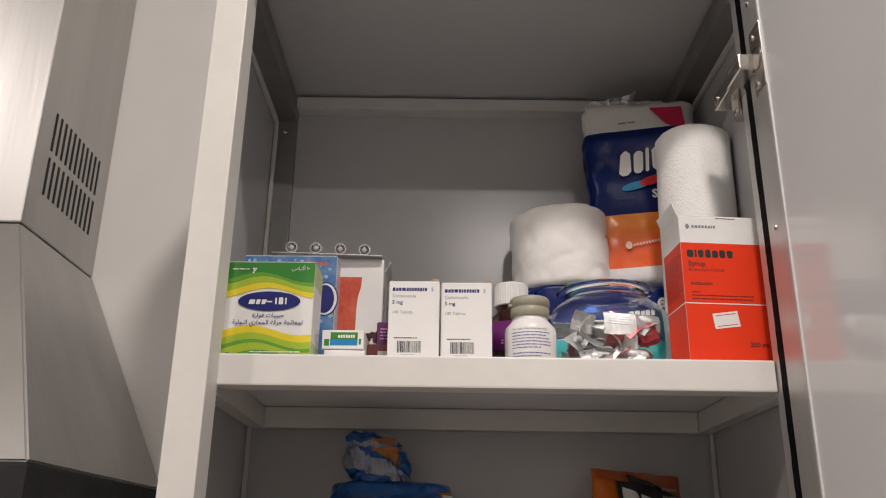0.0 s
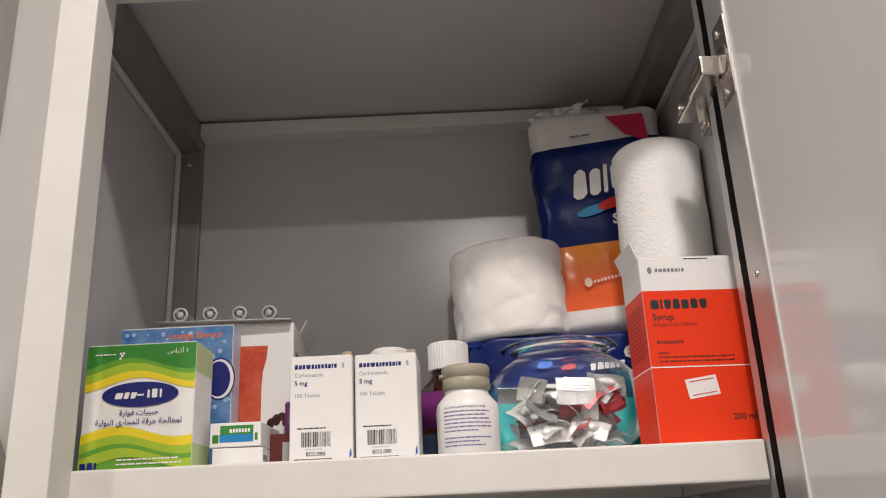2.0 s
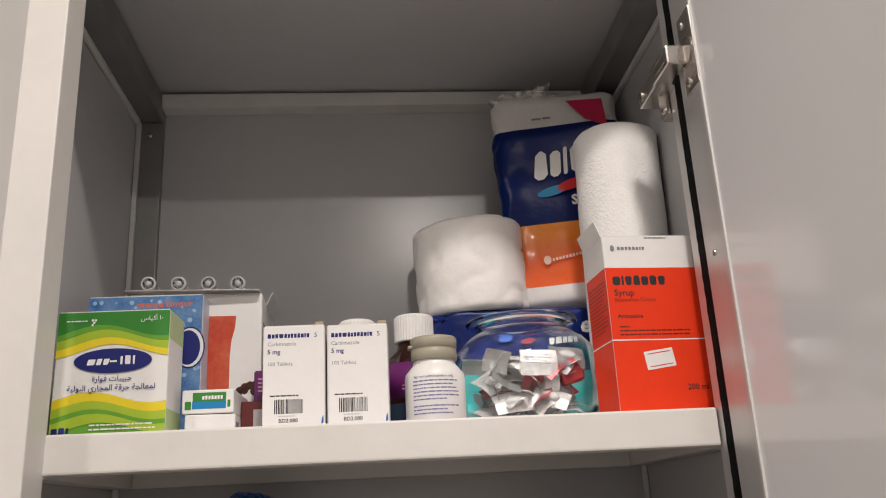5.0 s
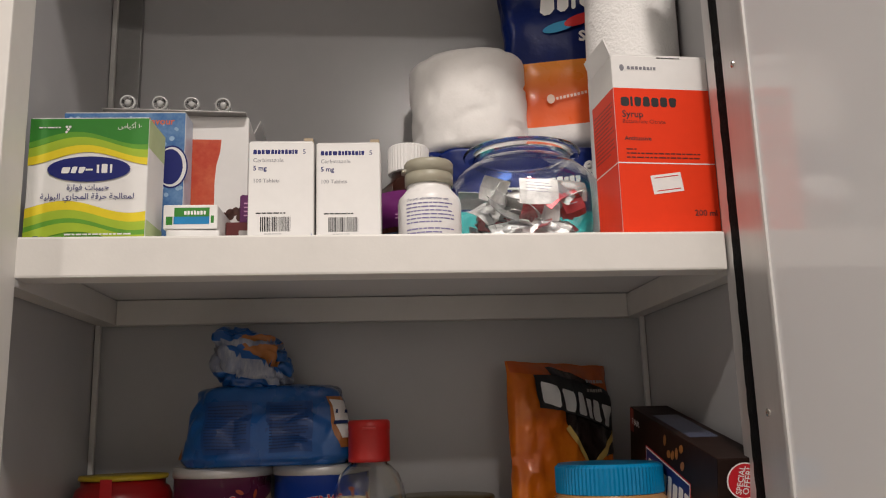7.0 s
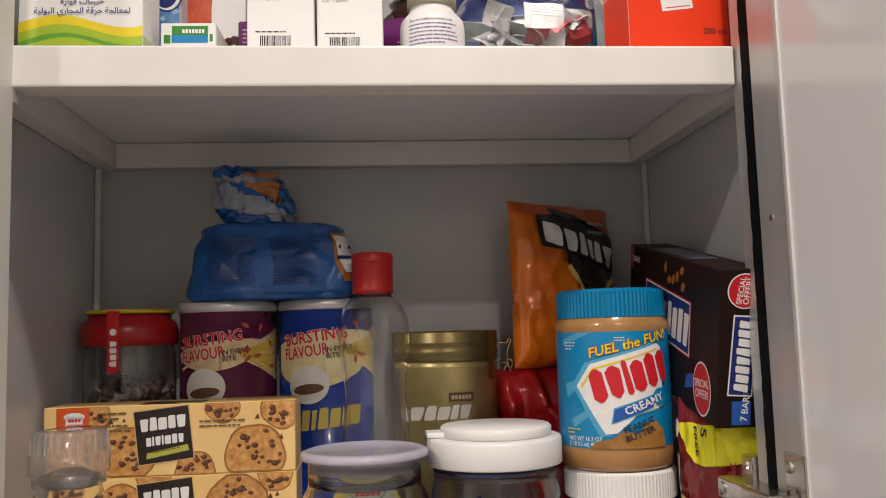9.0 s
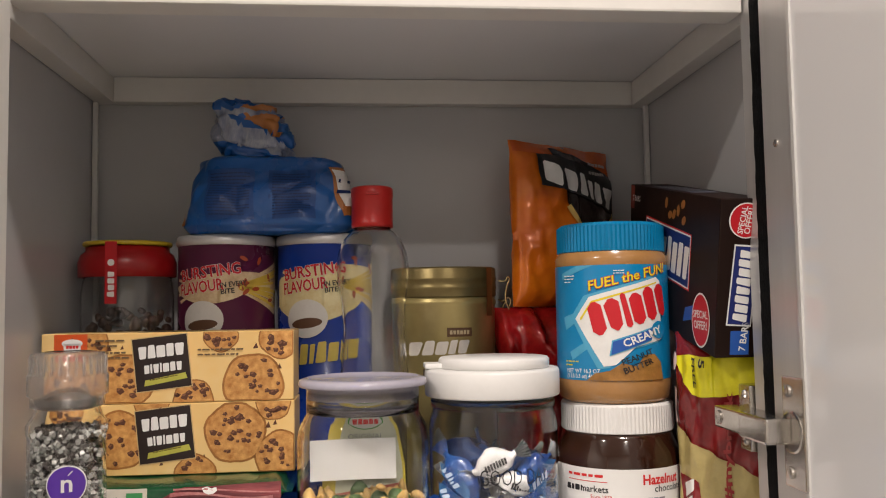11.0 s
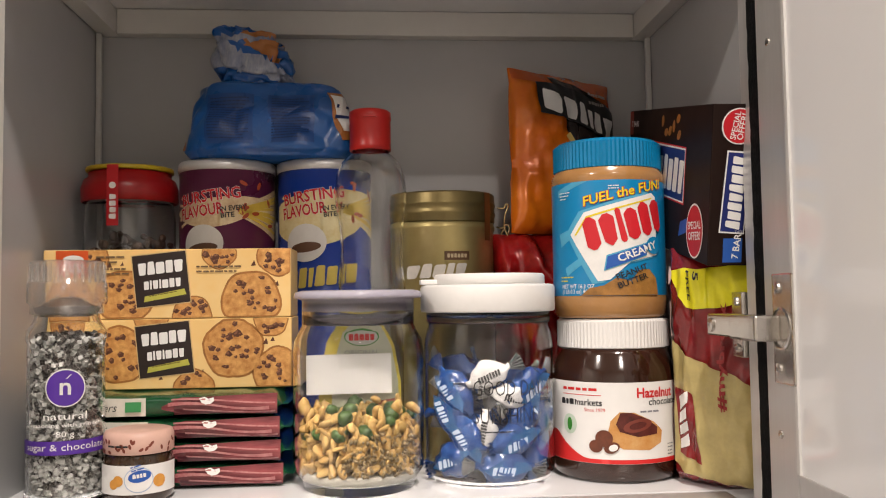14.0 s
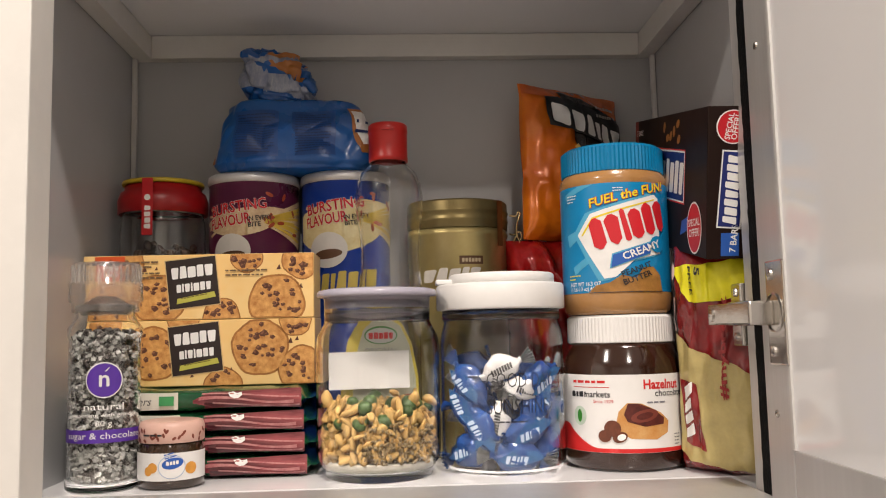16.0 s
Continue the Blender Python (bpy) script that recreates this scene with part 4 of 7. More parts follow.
part("grinding_plug", lathe([(0, 0.117), (0.0165, 0.117), (0.0165, 0.1235), (0.008, 0.130), (0, 0.130)], 32), MILKY, gr, smooth=True)
VIOLET = ink("violet_ink", (0.10, 0.035, 0.34), 0.4)
gc = round_at(0.0238, 17)
print_on("round_badge", oval(0.0005, 0.0735, 0.0118, 0.0118, 40), gc, WHITE_INK, gr, 1)
print_on("round_badge", oval(0.0005, 0.0735, 0.0110, 0.0110, 40), gc, VIOLET, gr, 2)
print_on("lettering", words("n", 0.0005, 0.0695, 0.0155, "CENTER", 0.015, bm=poly([(0.0008, 0.0792), (0.0016, 0.0792), (0.0040, 0.0818), (0.0032, 0.0818)])), gc, WHITE_INK, gr, 3)
print_on("lettering", words("natural", 0.0005, 0.0540, 0.0064, "CENTER", 0.0, squeeze=1.5), gc, WHITE_INK, gr, 1)
print_on("lettering", words("seasoning with grinder", 0.0005, 0.0495, 0.0036, "CENTER", 0.0, squeeze=1.4), gc, WHITE_INK, gr, 1)
print_on("lettering", words("80 g", 0.0005, 0.0434, 0.0052, "CENTER", 0.0, squeeze=1.2), gc, WHITE_INK, gr, 1)
print_on("band", rect(-0.036, 0.0325, 0.036, 0.0410), gc, VIOLET, gr, 1, "violet label band")
print_on("lettering", words("sugar & chocolate", 0.0005, 0.0352, 0.0060, "CENTER", 0.0, squeeze=1.22), gc, WHITE_INK, gr, 2)
CRYS_W = mat("pale_crystals", (0.56, 0.55, 0.52), 0.12, 0, 0.15, 300, trans=0.3)
CRYS_D = mat("dark_crystals", (0.06, 0.05, 0.045), 0.35, 0, 0.2, 300)


def heap(name, label, category, m, n, rad, z0, z1, size, material, seed, squash=(1, 1, 1), slope=0.0, shape="cube", arc=(0.0, 360.0)):
    """Loose small pieces in a round vessel: those near the wall, where they show."""
    rng = random.Random(seed)
    bm = bmesh.new()
    for i in range(n):
        a = radians(rng.uniform(*arc))
        top = z1 + slope * math.sin(a * 2 + seed)
        z = z0 + (top - z0) * rng.random() ** 0.85
        near_top = z > top - 0.012
        r = rad * (math.sqrt(rng.random()) if near_top else rng.uniform(0.78, 1.0))
        k = size * rng.uniform(0.7, 1.25)
        mm = Matrix.Translation((r * math.cos(a), r * math.sin(a), z)) @ Euler([rng.uniform(0, 6) for _ in range(3)]).to_matrix().to_4x4() @ Matrix.Diagonal((k * squash[0], k * squash[1], k * squash[2], 1))
        if shape == "cube":
            bmesh.ops.create_cube(bm, size=1, matrix=mm)
        else:
            lump = bmesh.ops.create_icosphere(bm, subdivisions=2 if size > 0.005 else 1, radius=0.5)["verts"]
            bend = rng.uniform(-0.9, 0.9) * (squash[0] > 1.1)
            for q in lump:
                p = q.co.copy()
                p.y += bend * (p.x * p.x - 0.08)
                q.co = mm @ (p * (1 + 0.22 * noise.noise(p * 2.6 + Vector((i, seed, 0)))))
    me = bpy.data.meshes.new(name)
    bm.to_mesh(me)
    bm.free()
    me.materials.append(material)
    if shape != "cube":
        for p in me.polygons:
            p.use_smooth = True
    ob = new(name, me)
    ob.matrix_world = m
    return tagged(ob, label, category, kind="stuff")


heap("salt_crystals", "coarse pale salt crystals inside the grinder", "spice", pose(-0.1505, 0.7225, ZF), 2300, 0.0208, 0.006, 0.104, 0.0025, CRYS_W, 3)
heap("chocolate_crumbs", "dark chocolate crumbs among the grinder's crystals", "spice", pose(-0.1505, 0.7225, ZF), 1500, 0.0204, 0.014, 0.106, 0.0027, CRYS_D, 4)
part("fill", lathe([(0, 0.005), (0.0175, 0.005), (0.0175, 0.096), (0, 0.1)], 24), mat("crystal_core", (0.30, 0.28, 0.26), 0.6, 0, 0.3, 600, second=(0.05, 0.04, 0.04)), gr)

# small apricot jam jar
hj = thing("jam_jar", "small jam jar with a pink patterned lid and fruit label", "jar", pose(-0.1050, 0.7235, ZF))
JAM = mat("dark_jam", (0.045, 0.022, 0.010), 0.1, 0, 0.2, 40, coat=0.7)
part("jar", lathe([(0, 0), (0.019, 0), (0.0215, 0.002), (0.0222, 0.006), (0.0222, 0.024), (0.0205, 0.029), (0.0198, 0.031), (0, 0.031)], 48), JAM, hj, smooth=True)
part("lid", lathe([(0.0212, 0.0305), (0.0218, 0.031), (0.0218, 0.0405), (0.0205, 0.0438), (0.018, 0.0445), (0, 0.0442)], 56), mat("pink_lid", (0.72, 0.46, 0.38), 0.4, 0, 0.05, 70), hj, "pink lid with brown leaf pattern", smooth=True)
lv, rng = bmesh.new(), random.Random(2)
for i in range(46):
    oval(rng.uniform(-0.06, 0.06), rng.uniform(0.032, 0.0395), 0.0009, 0.0017, 8, rng.uniform(-60, 60), bm=lv)
print_on("leaf_pattern", lv, round_at(0.0218), mat("brown_ink", (0.22, 0.05, 0.03), 0.5), hj)
print_on("date_code", bars(-0.015, 0.0370, 0.022, 0.0018, 1, 6), round_at(0.0218), BLACK, hj, 2)
hc = round_at(0.0223, 13)
print_on("label", rect(-0.030, 0.0065, 0.030, 0.0245), hc, WHITE_CARD, hj, 1)
print_on("badge", oval(0.001, 0.0155, 0.0088, 0.0078), hc, mat("pale_blue_ink", (0.45, 0.55, 0.72), 0.5), hj, 2)
print_on("badge", oval(0.001, 0.0155, 0.0082, 0.0072), hc, WHITE_INK, hj, 3)
print_on("brand_mark", oval(0.0015, 0.0178, 0.0068, 0.0036, 30, 10), hc, BLUE, hj, 4)
print_on("brand_mark", blocks(-0.0025, 0.0165, (0.0020, 0.0016, 0.0013, 0.0018), 0.0026, 0.0004, turn=6), hc, WHITE_INK, hj, 5)
print_on("sprig", bars(-0.004, 0.0238, 0.009, 0.0012, 2, 9, 15), hc, BLUE, hj, 4)
print_on("apricot", oval(-0.0118, 0.0150, 0.0034, 0.0034, 20, bm=oval(-0.0150, 0.0128, 0.0030, 0.0030, 20, bm=oval(0.0138, 0.0140, 0.0042, 0.0040, 20))), hc, mat("apricot_print", (0.72, 0.33, 0.06), 0.5, 0, 0.1, 300), hj, 2, "printed apricots")

# cookie cartons on wafer packs
COOKIE_CARD = mat("buff_cookie_card", (0.84, 0.52, 0.175), 0.4, 0, 0.08, 20, second=(0.84, 0.60, 0.265))
COOKIE = mat("printed_cookie", (0.76, 0.42, 0.135), 0.45, 0, 0.2, 240, second=(0.42, 0.16, 0.035))
CHIP = ink("chocolate_chip_print", (0.12, 0.045, 0.024))
TAN = mat("cookie_rim_print", (0.45, 0.185, 0.045), 0.45, 0, 0.2, 160)
CHIP_LIGHT = ink("chocolate_glint_print", (0.26, 0.11, 0.06))


def cookies(z, dx, seed, maker):
    t = carton("cookie_box", "buff cookie carton printed with chocolate chip cookies", 0.1735, 0.043, 0.0493, pose(-0.0985 + dx, 0.7940, z, 0, 0, -0.6), COOKIE_CARD, False, "cookie cartons")
    f = front(-0.0215)
    rng = random.Random(seed)
    for cu, cv, r0 in ((-0.030, 0.015, 0.0175), (-0.056, 0.044, 0.013), (0.0585, 0.012, 0.0190), (0.036, 0.047, 0.011), (0.017, 0.002, 0.0125), (-0.068, 0.010, 0.0165), (0.078, 0.045, 0.014)) if maker else ((-0.034, 0.0245, 0.0180), (0.0455, 0.028, 0.0190), (0.0775, 0.010, 0.0165), (-0.068, 0.012, 0.017), (0.018, -0.001, 0.013), (0.072, 0.048, 0.011), (-0.012, 0.050, 0.011), (-0.070, 0.046, 0.012)):
        pts, r = [], r0 * 1.13
        for i in range(36):
            a = 2 * math.pi * i / 36
            rr = r * (1 + 0.03 * math.sin(5 * a + seed) + 0.02 * rng.random())
            pts.append((cu + rr * math.cos(a), min(max(cv + rr * math.sin(a), 0.0003), 0.0490)))
        pts = [(min(max(p, -0.0865), 0.0865), q) for p, q in pts]
        print_on("cookie_rim", poly(pts), f, TAN, t, 1)
        print_on("cookie", poly([(cu + (p - cu) * 0.93, min(max(cv + (q - cv) * 0.93, 0.0003), 0.049)) for p, q in pts]), f, COOKIE, t, 2)
        cm = bmesh.new()
        gm = bmesh.new()
        for i in range(26):
            a, rr = rng.uniform(0, 6.28), r * 0.84 * math.sqrt(rng.random())
            p, q = cu + rr * math.cos(a), cv + rr * math.sin(a)
            if 0.0035 < q < 0.0455 and abs(p) < 0.083:
                z, w0 = rng.uniform(0.0015, 0.0032), rng.uniform(0, 6.28)
                ring = [(p + z * rng.uniform(0.65, 1.2) * math.cos(w0 + 1.256 * j), q + 0.85 * z * rng.uniform(0.65, 1.2) * math.sin(w0 + 1.256 * j)) for j in range(5)]
                poly(ring, cm)
                oval(p - 0.25 * z, q + 0.25 * z, 0.42 * z, 0.22 * z, 8, 30, bm=gm)
        print_on("chip_print", gm, f, CHIP_LIGHT, t, 4)
        print_on("chip_print", cm, f, CHIP, t, 3)
    loose = bmesh.new()
    for i in range(15):
        p, q, s = rng.uniform(-0.08, 0.084), rng.uniform(0.004, 0.046), rng.uniform(0.0012, 0.0022)
        poly([(p - s, q - s), (p + s, q - s * 0.8), (p + s * 0.3, q + s * 1.2)], loose)
    print_on("loose_chip_print", loose, f, CHIP, t, 1)
    c0 = (-0.0045, 0.0265) if maker else (-0.0025, 0.0262)
    print_on("dark_panel", spin2d(rect(c0[0] - 0.0195, c0[1] - 0.0175, c0[0] + 0.0195, c0[1] + 0.0205), 6, *c0), f, ink("cream_edge", (0.6, 0.42, 0.2)), t, 4)
    print_on("dark_panel", spin2d(rect(c0[0] - 0.0188, c0[1] - 0.0168, c0[0] + 0.0188, c0[1] + 0.0198), 6, *c0), f, ink("dark_brown_panel", (0.022, 0.012, 0.010)), t, 5)
    mk = blocks(c0[0] - 0.0155, c0[1] + 0.0055, (0.0056, 0.0054, 0.0060, 0.0054, 0.0062), 0.0092, 0.0007, 0.05, bm=blocks(c0[0] - 0.0125, c0[1] - 0.0050, (0.0034, 0.0014, 0.0038, 0.0014, 0.0042, 0.0038, 0.0036), 0.0066, 0.0007, 0.05))
    print_on("brand_mark", spin2d(mk, 6, *c0), f, WHITE_INK, t, 6)
    print_on("ribbon", spin2d(poly([(c0[0] - 0.0135, c0[1] - 0.0135), (c0[0] + 0.0165, c0[1] - 0.0112), (c0[0] + 0.0155, c0[1] - 0.0070), (c0[0] - 0.0125, c0[1] - 0.0095)]), 6, *c0), f, mat("olive_gold_ink", (0.52, 0.50, 0.08), 0.5), t, 7)
    print_on("ribbon_print", spin2d(bars(c0[0] - 0.0095, c0[1] - 0.0092, 0.021, 0.0010, 1, 4, 4), 6, *c0), f, ink("dark_olive", (0.10, 0.07, 0.01)), t, 8)
    if maker:
        print_on("maker_panel", rect(-0.0780, 0.0300, -0.0555, 0.0488), f, mat("orange_red_ink", (0.70, 0.10, 0.02), 0.45), t, 4)
        print_on("maker_badge", rect(-0.0715, 0.0335, -0.0600, 0.0425, oval(-0.0658, 0.0425, 0.0072, 0.0030, 20)), f, WHITE_INK, t, 5)
        print_on("maker_mark", blocks(-0.0698, 0.0390, (0.0018,) * 4, 0.0022, 0.0004, bm=blocks(-0.0706, 0.0355, (0.0014,) * 6, 0.0022, 0.0004)), f, RED, t, 6)
        print_on("date_code", bars(-0.050, 0.0450, 0.022, 0.0019, 2, 5, bm=bars(0.020, 0.0375, 0.033, 0.0018, 2, 8, bm=bars(-0.050, 0.0365, 0.024, 0.0018, 2, 9))), f, ink("stamp_ink", (0.16, 0.10, 0.05)), t, 9)
        tp_ = bmesh.new()
        print_on("dark_panel", rect(-0.022, -0.021, 0.022, 0.004, tp_), top_side(0.0493), bpy.data.materials["dark_brown_panel"], t, 1)
        print_on("gold_stroke", rect(0.002, -0.018, 0.030, -0.013), top_side(0.0493), bpy.data.materials["olive_gold_ink"], t, 2)
    return t


WAFER_GREEN = mat("green_film", (0.010, 0.095, 0.035), 0.22, 0, 0.2, 60, 0.5, 60, coat=0.5)
WAFER_ROSE = mat("cocoa_rose_film", (0.38, 0.085, 0.09), 0.18, 0, 0.3, 60, 0.9, 40, coat=0.6, second=(0.11, 0.012, 0.02), stretch=(0.25, 1, 2.2))
WAFER_WHITE = mat("pale_film", (0.74, 0.71, 0.62), 0.25, 0, 0.05, 60, 0.4, 60, coat=0.5)


def pillow(w, d, h, seed, nx=40, ny=14, crimp=0.006):
    """A flow-wrapped bar: rounded middle, flat crimped ends, creased film."""
    bm = bmesh.new()
    rows = []
    m = 2 * ny
    for i in range(nx + 1):
        u = -w / 2 + w * i / nx
        e = min(w / 2 - abs(u), 0.016) / 0.016
        k = max(0.0, min(1.0, (e - crimp / 0.016) / (1 - crimp / 0.016)))
        fat = 0.06 + 0.94 * math.sqrt(max(0, 1 - (1 - k) ** 2))
        row = []
        for j in range(m):
            a = 2 * math.pi * j / m
            y = d / 2 * math.copysign(abs(math.cos(a)) ** 0.4, math.cos(a)) * (0.93 + 0.07 * fat)
            z = h / 2 * math.copysign(abs(math.sin(a)) ** 0.6, math.sin(a)) * fat
            n = noise.noise(Vector((u * 60, y * 60, z * 60 + seed))) * 0.0011 + noise.noise(Vector((u * 190, y * 120, z * 120 + seed))) * 0.0005
            row.append(bm.verts.new((u, y + n * (1 if fat > 0.2 else 0.3), z + n * fat)))
        rows.append(row)
    for a, b in zip(rows, rows[1:]):
        for j in range(m):
            q = (j + 1) % m
            bm.faces.new((a[j], b[j], b[q], a[q]))
    bm.faces.new(rows[0])
    bm.faces.new(rows[-1][::-1])
    bmesh.ops.recalc_face_normals(bm, faces=bm.faces)
    return bm


def wafer(z, dx, dy, rz, seed):
    t = thing("wafer_pack", "glossy green and cocoa-red wafer pack in a stack", "wafer pack", pose(-0.0965 + dx, 0.7805 + dy, z, 0, 0, rz), "stacked wafer packs")
    part("wrapper", pillow(0.174, 0.074, 0.0160, seed), WAFER_GREEN, t, smooth=True, at=pose(0, 0, 0.008))
    fm = lambda u, v, o: (u, -0.037 - o - 0.0036 + 0.0045 * (v / 0.008) ** 2, 0.008 + v)
    print_on("rose_field", wave(0.004, 0.080, lambda u: -0.0058 + 0.0012 * math.sin(u * 40) + 0.004 * max(0, 1 - (u - 0.004) / 0.015), lambda u: 0.0068 - 0.0008 * math.sin((u + 0.01) * 50) - 0.006 * max(0, 1 - (u - 0.004) / 0.012), 34), fm, WAFER_ROSE, t, 2, "cocoa-red printed cream swirl")
    # darker low band: shading of the rounded wrapper put into the print colour
    print_on("shade_band", wave(0.012, 0.0795, lambda u: -0.0060 + 0.0010 * math.sin(u * 40), lambda u: -0.0030 + 0.0016 * math.sin(u * 60 + 1), 30), fm, mat("shaded_cocoa_print", (0.12, 0.018, 0.028), 0.22, 0, 0.2, 60, coat=0.5) if seed == 1 else bpy.data.materials["shaded_cocoa_print"], t, 3)
    print_on("swirl", wave(0.008, 0.075, lambda u: -0.001 + 0.0022 * math.sin(u * 70), lambda u: 0.0010 + 0.0022 * math.sin(u * 70 + 0.3), 26), fm, mat("light_rose", (0.58, 0.26, 0.25), 0.2, 0, 0.3, 90, 0.8, 60, second=(0.30, 0.07, 0.08)) if seed == 1 else bpy.data.materials["light_rose"], t, 3)
    for k_, (s0, ph) in enumerate(((0.0032, 0.5), (-0.0030, 1.2))):
        print_on("swirl", wave(0.010 + 0.008 * k_, 0.079, lambda u: s0 + 0.0016 * math.sin(u * 55 + ph) - 0.0004, lambda u: s0 + 0.0016 * math.sin(u * 55 + ph) + 0.0006, 26), fm, bpy.data.materials["light_rose"], t, 3)
    print_on("hazelnut_mark", poly([(0.0285, 0.0052), (0.0300, 0.0026), (0.0330, 0.0012), (0.0362, 0.0016), (0.0385, 0.0034), (0.0378, 0.0056), (0.0345, 0.0048), (0.0320, 0.0060)]), fm, WHITE_INK, t, 4)
    print_on("pale_field", wave(-0.052, -0.007, lambda u: -0.0060, lambda u: 0.0062 + 0.0003 * math.sin(u * 100), 12), fm, WAFER_WHITE, t, 2)
    print_on("lettering", words("Wafers", -0.0475, -0.0024, 0.0082, shear=0.35, squeeze=0.9), fm, BLACK, t, 7)
    print_on("green_badge", rect(-0.0200, -0.0030, -0.0095, 0.0036), fm, mat("badge_green", (0.05, 0.30, 0.10), 0.4) if seed == 1 else bpy.data.materials["badge_green"], t, 3)
    return t


wz = ZF
for i, (dx, dy, rz) in enumerate(((0.001, 0.0, 0.5), (0.000, 0.001, -0.6), (-0.001, -0.001, 0.3), (-0.002, -0.001, -0.4))):
    wafer(wz + 0.0158 * i, dx, dy, rz, i + 1)
cookies(ZF + 0.0640, 0.000, 6, False)
cookies(ZF + 0.1137, -0.0005, 3, True)

# storage jar with mixed nuts
J = (0.0365, 0.7365)
nj = thing("storage_jar", "wide clear glass jar with lilac lid and paper slip", "jar", pose(J[0], J[1], ZF))
jp = [(0.034, 0.0), (0.0375, 0.0015), (0.038, 0.0065), (0.0400, 0.0085), (0.0432, 0.0135), (0.0440, 0.020), (0.0440, 0.0900), (0.0428, 0.0985), (0.0395, 0.1050), (0.0378, 0.1085), (0.0378, 0.1245), (0.0385, 0.1255)]
vessel("jar", jp, 0.0022, 0.0075, CLEAR, nj, 72)
LILAC = mat("lilac_translucent_plastic", (0.62, 0.59, 0.70), 0.15, 0, 0.05, 50, trans=0.3)
part("lid", lathe([(0.0355, 0.118), (0.0365, 0.1257), (0.0425, 0.1262), (0.0432, 0.1275), (0.0425, 0.1305), (0.038, 0.1318), (0.0365, 0.1310), (0, 0.1305), ], 64), LILAC, nj, "lilac push-in lid", smooth=True)
part("seal", lathe([(0.0352, 0.1085), (0.0362, 0.1095), (0.0362, 0.1245), (0.0352, 0.1250), (0.0340, 0.1240), (0.0340, 0.1090), (0.0352, 0.1085)], 56), mat("milky_seal", (0.93, 0.92, 0.93), 0.05, trans=1.0), nj, smooth=True)
slip = bmesh.new()
bmesh.ops.create_grid(slip, x_segments=10, y_segments=4, size=0.5)
for q in slip.verts:
    q.co = Vector((q.co.x * 0.0600, 0.0016 * math.cos(q.co.x * 3.0), q.co.y * 0.0272))
ex = bmesh.ops.extrude_face_region(slip, geom=slip.faces[:])
bmesh.ops.translate(slip, verts=[q for q in ex["geom"] if isinstance(q, bmesh.types.BMVert)], vec=(0, 0.0003, 0))
bmesh.ops.recalc_face_normals(slip, faces=slip.faces)
part("paper_label", slip, WHITE_CARD, nj, "blank white paper label", at=pose(-0.0075, 0.0165, 0.0735, -2, -0.5, 0))
sa = thing("sauce_sachet", "yellow and white sauce sachet standing inside the storage jar", "sachet", pose(J[0], J[1] + 0.024, ZF + 0.022, -2, 0, 0))
sp = [(-0.030, 0), (0.030, 0), (0.0295, 0.045), (0.025, 0.070), (0.017, 0.086), (0.008, 0.0935), (-0.004, 0.0945), (-0.015, 0.088), (-0.0235, 0.073), (-0.029, 0.045)]
sb2 = poly(sp)
for q in sb2.verts:
    q.co = Vector((q.co.x, 0, q.co.y))
ex = bmesh.ops.extrude_face_region(sb2, geom=sb2.faces[:])
bmesh.ops.translate(sb2, verts=[q for q in ex["geom"] if isinstance(q, bmesh.types.BMVert)], vec=(0, 0.004, 0))
bmesh.ops.recalc_face_normals(sb2, faces=sb2.faces)
part("pouch", sb2, mat("mustard_film", (0.66, 0.52, 0.05), 0.3, 0, 0.06, 40, coat=0.3), sa)
sf = front(0.0)
print_on("pale_panel", poly([(-0.021, 0.018), (0.028, 0.018), (0.0275, 0.045), (0.023, 0.069), (0.0155, 0.0845), (0.006, 0.090), (-0.004, 0.089), (-0.012, 0.080), (-0.018, 0.06)]), sf, mat("pale_green_film", (0.55, 0.56, 0.42), 0.35), sa, 1)
print_on("rose_panel", poly([(-0.0295, 0.0005), (0.0295, 0.0005), (0.029, 0.034), (0.0, 0.030), (-0.0285, 0.026)]), sf, mat("rose_film", (0.36, 0.10, 0.07), 0.35), sa, 2)
print_on("brand_badge", oval(0.0015, 0.0765, 0.0125, 0.0066), sf, GREEN, sa, 2)
print_on("brand_badge", oval(0.0015, 0.0762, 0.0116, 0.0056), sf, ink("pale_grey_film", (0.55, 0.55, 0.50)), sa, 3)
print_on("brand_mark", blocks(-0.0078, 0.0738, (0.0035, 0.0034, 0.0034, 0.0034, 0.0032), 0.0048, 0.0004), sf, RED, sa, 4)
print_on("lettering", words("ORIGINAL", 0.0015, 0.0635, 0.0055, "CENTER"), sf, GREY_INK, sa, 3)
jm = pose(J[0], J[1], ZF)
heap("mixed_nuts", "golden roasted peanuts and corn filling the storage jar", "nuts", jm, 1000, 0.0384, 0.0155, 0.047, 0.0070, mat("roasted_nuts", (0.36, 0.20, 0.06), 0.6, 0, 0.25, 150, second=(0.48, 0.32, 0.12), spec=0.2), 6, (1.45, 0.85, 0.5), 0.004, "ball")
heap("corn_crackers", "yellow curled corn crackers among the nuts", "nuts", jm, 75, 0.0372, 0.034, 0.054, 0.0088, mat("yellow_cracker", (0.38, 0.22, 0.07), 0.7, 0, 0.2, 160, second=(0.46, 0.31, 0.12), spec=0.15), 8, (1.3, 0.75, 0.55), 0.004, "ball")
heap("coated_peas", "green coated peas among the nuts", "nuts", jm, 24, 0.0382, 0.038, 0.056, 0.0108, mat("pea_green", (0.050, 0.100, 0.022), 0.5, 0, 0.25, 160), 9, (1, 1, 0.95), 0.003, "ball")
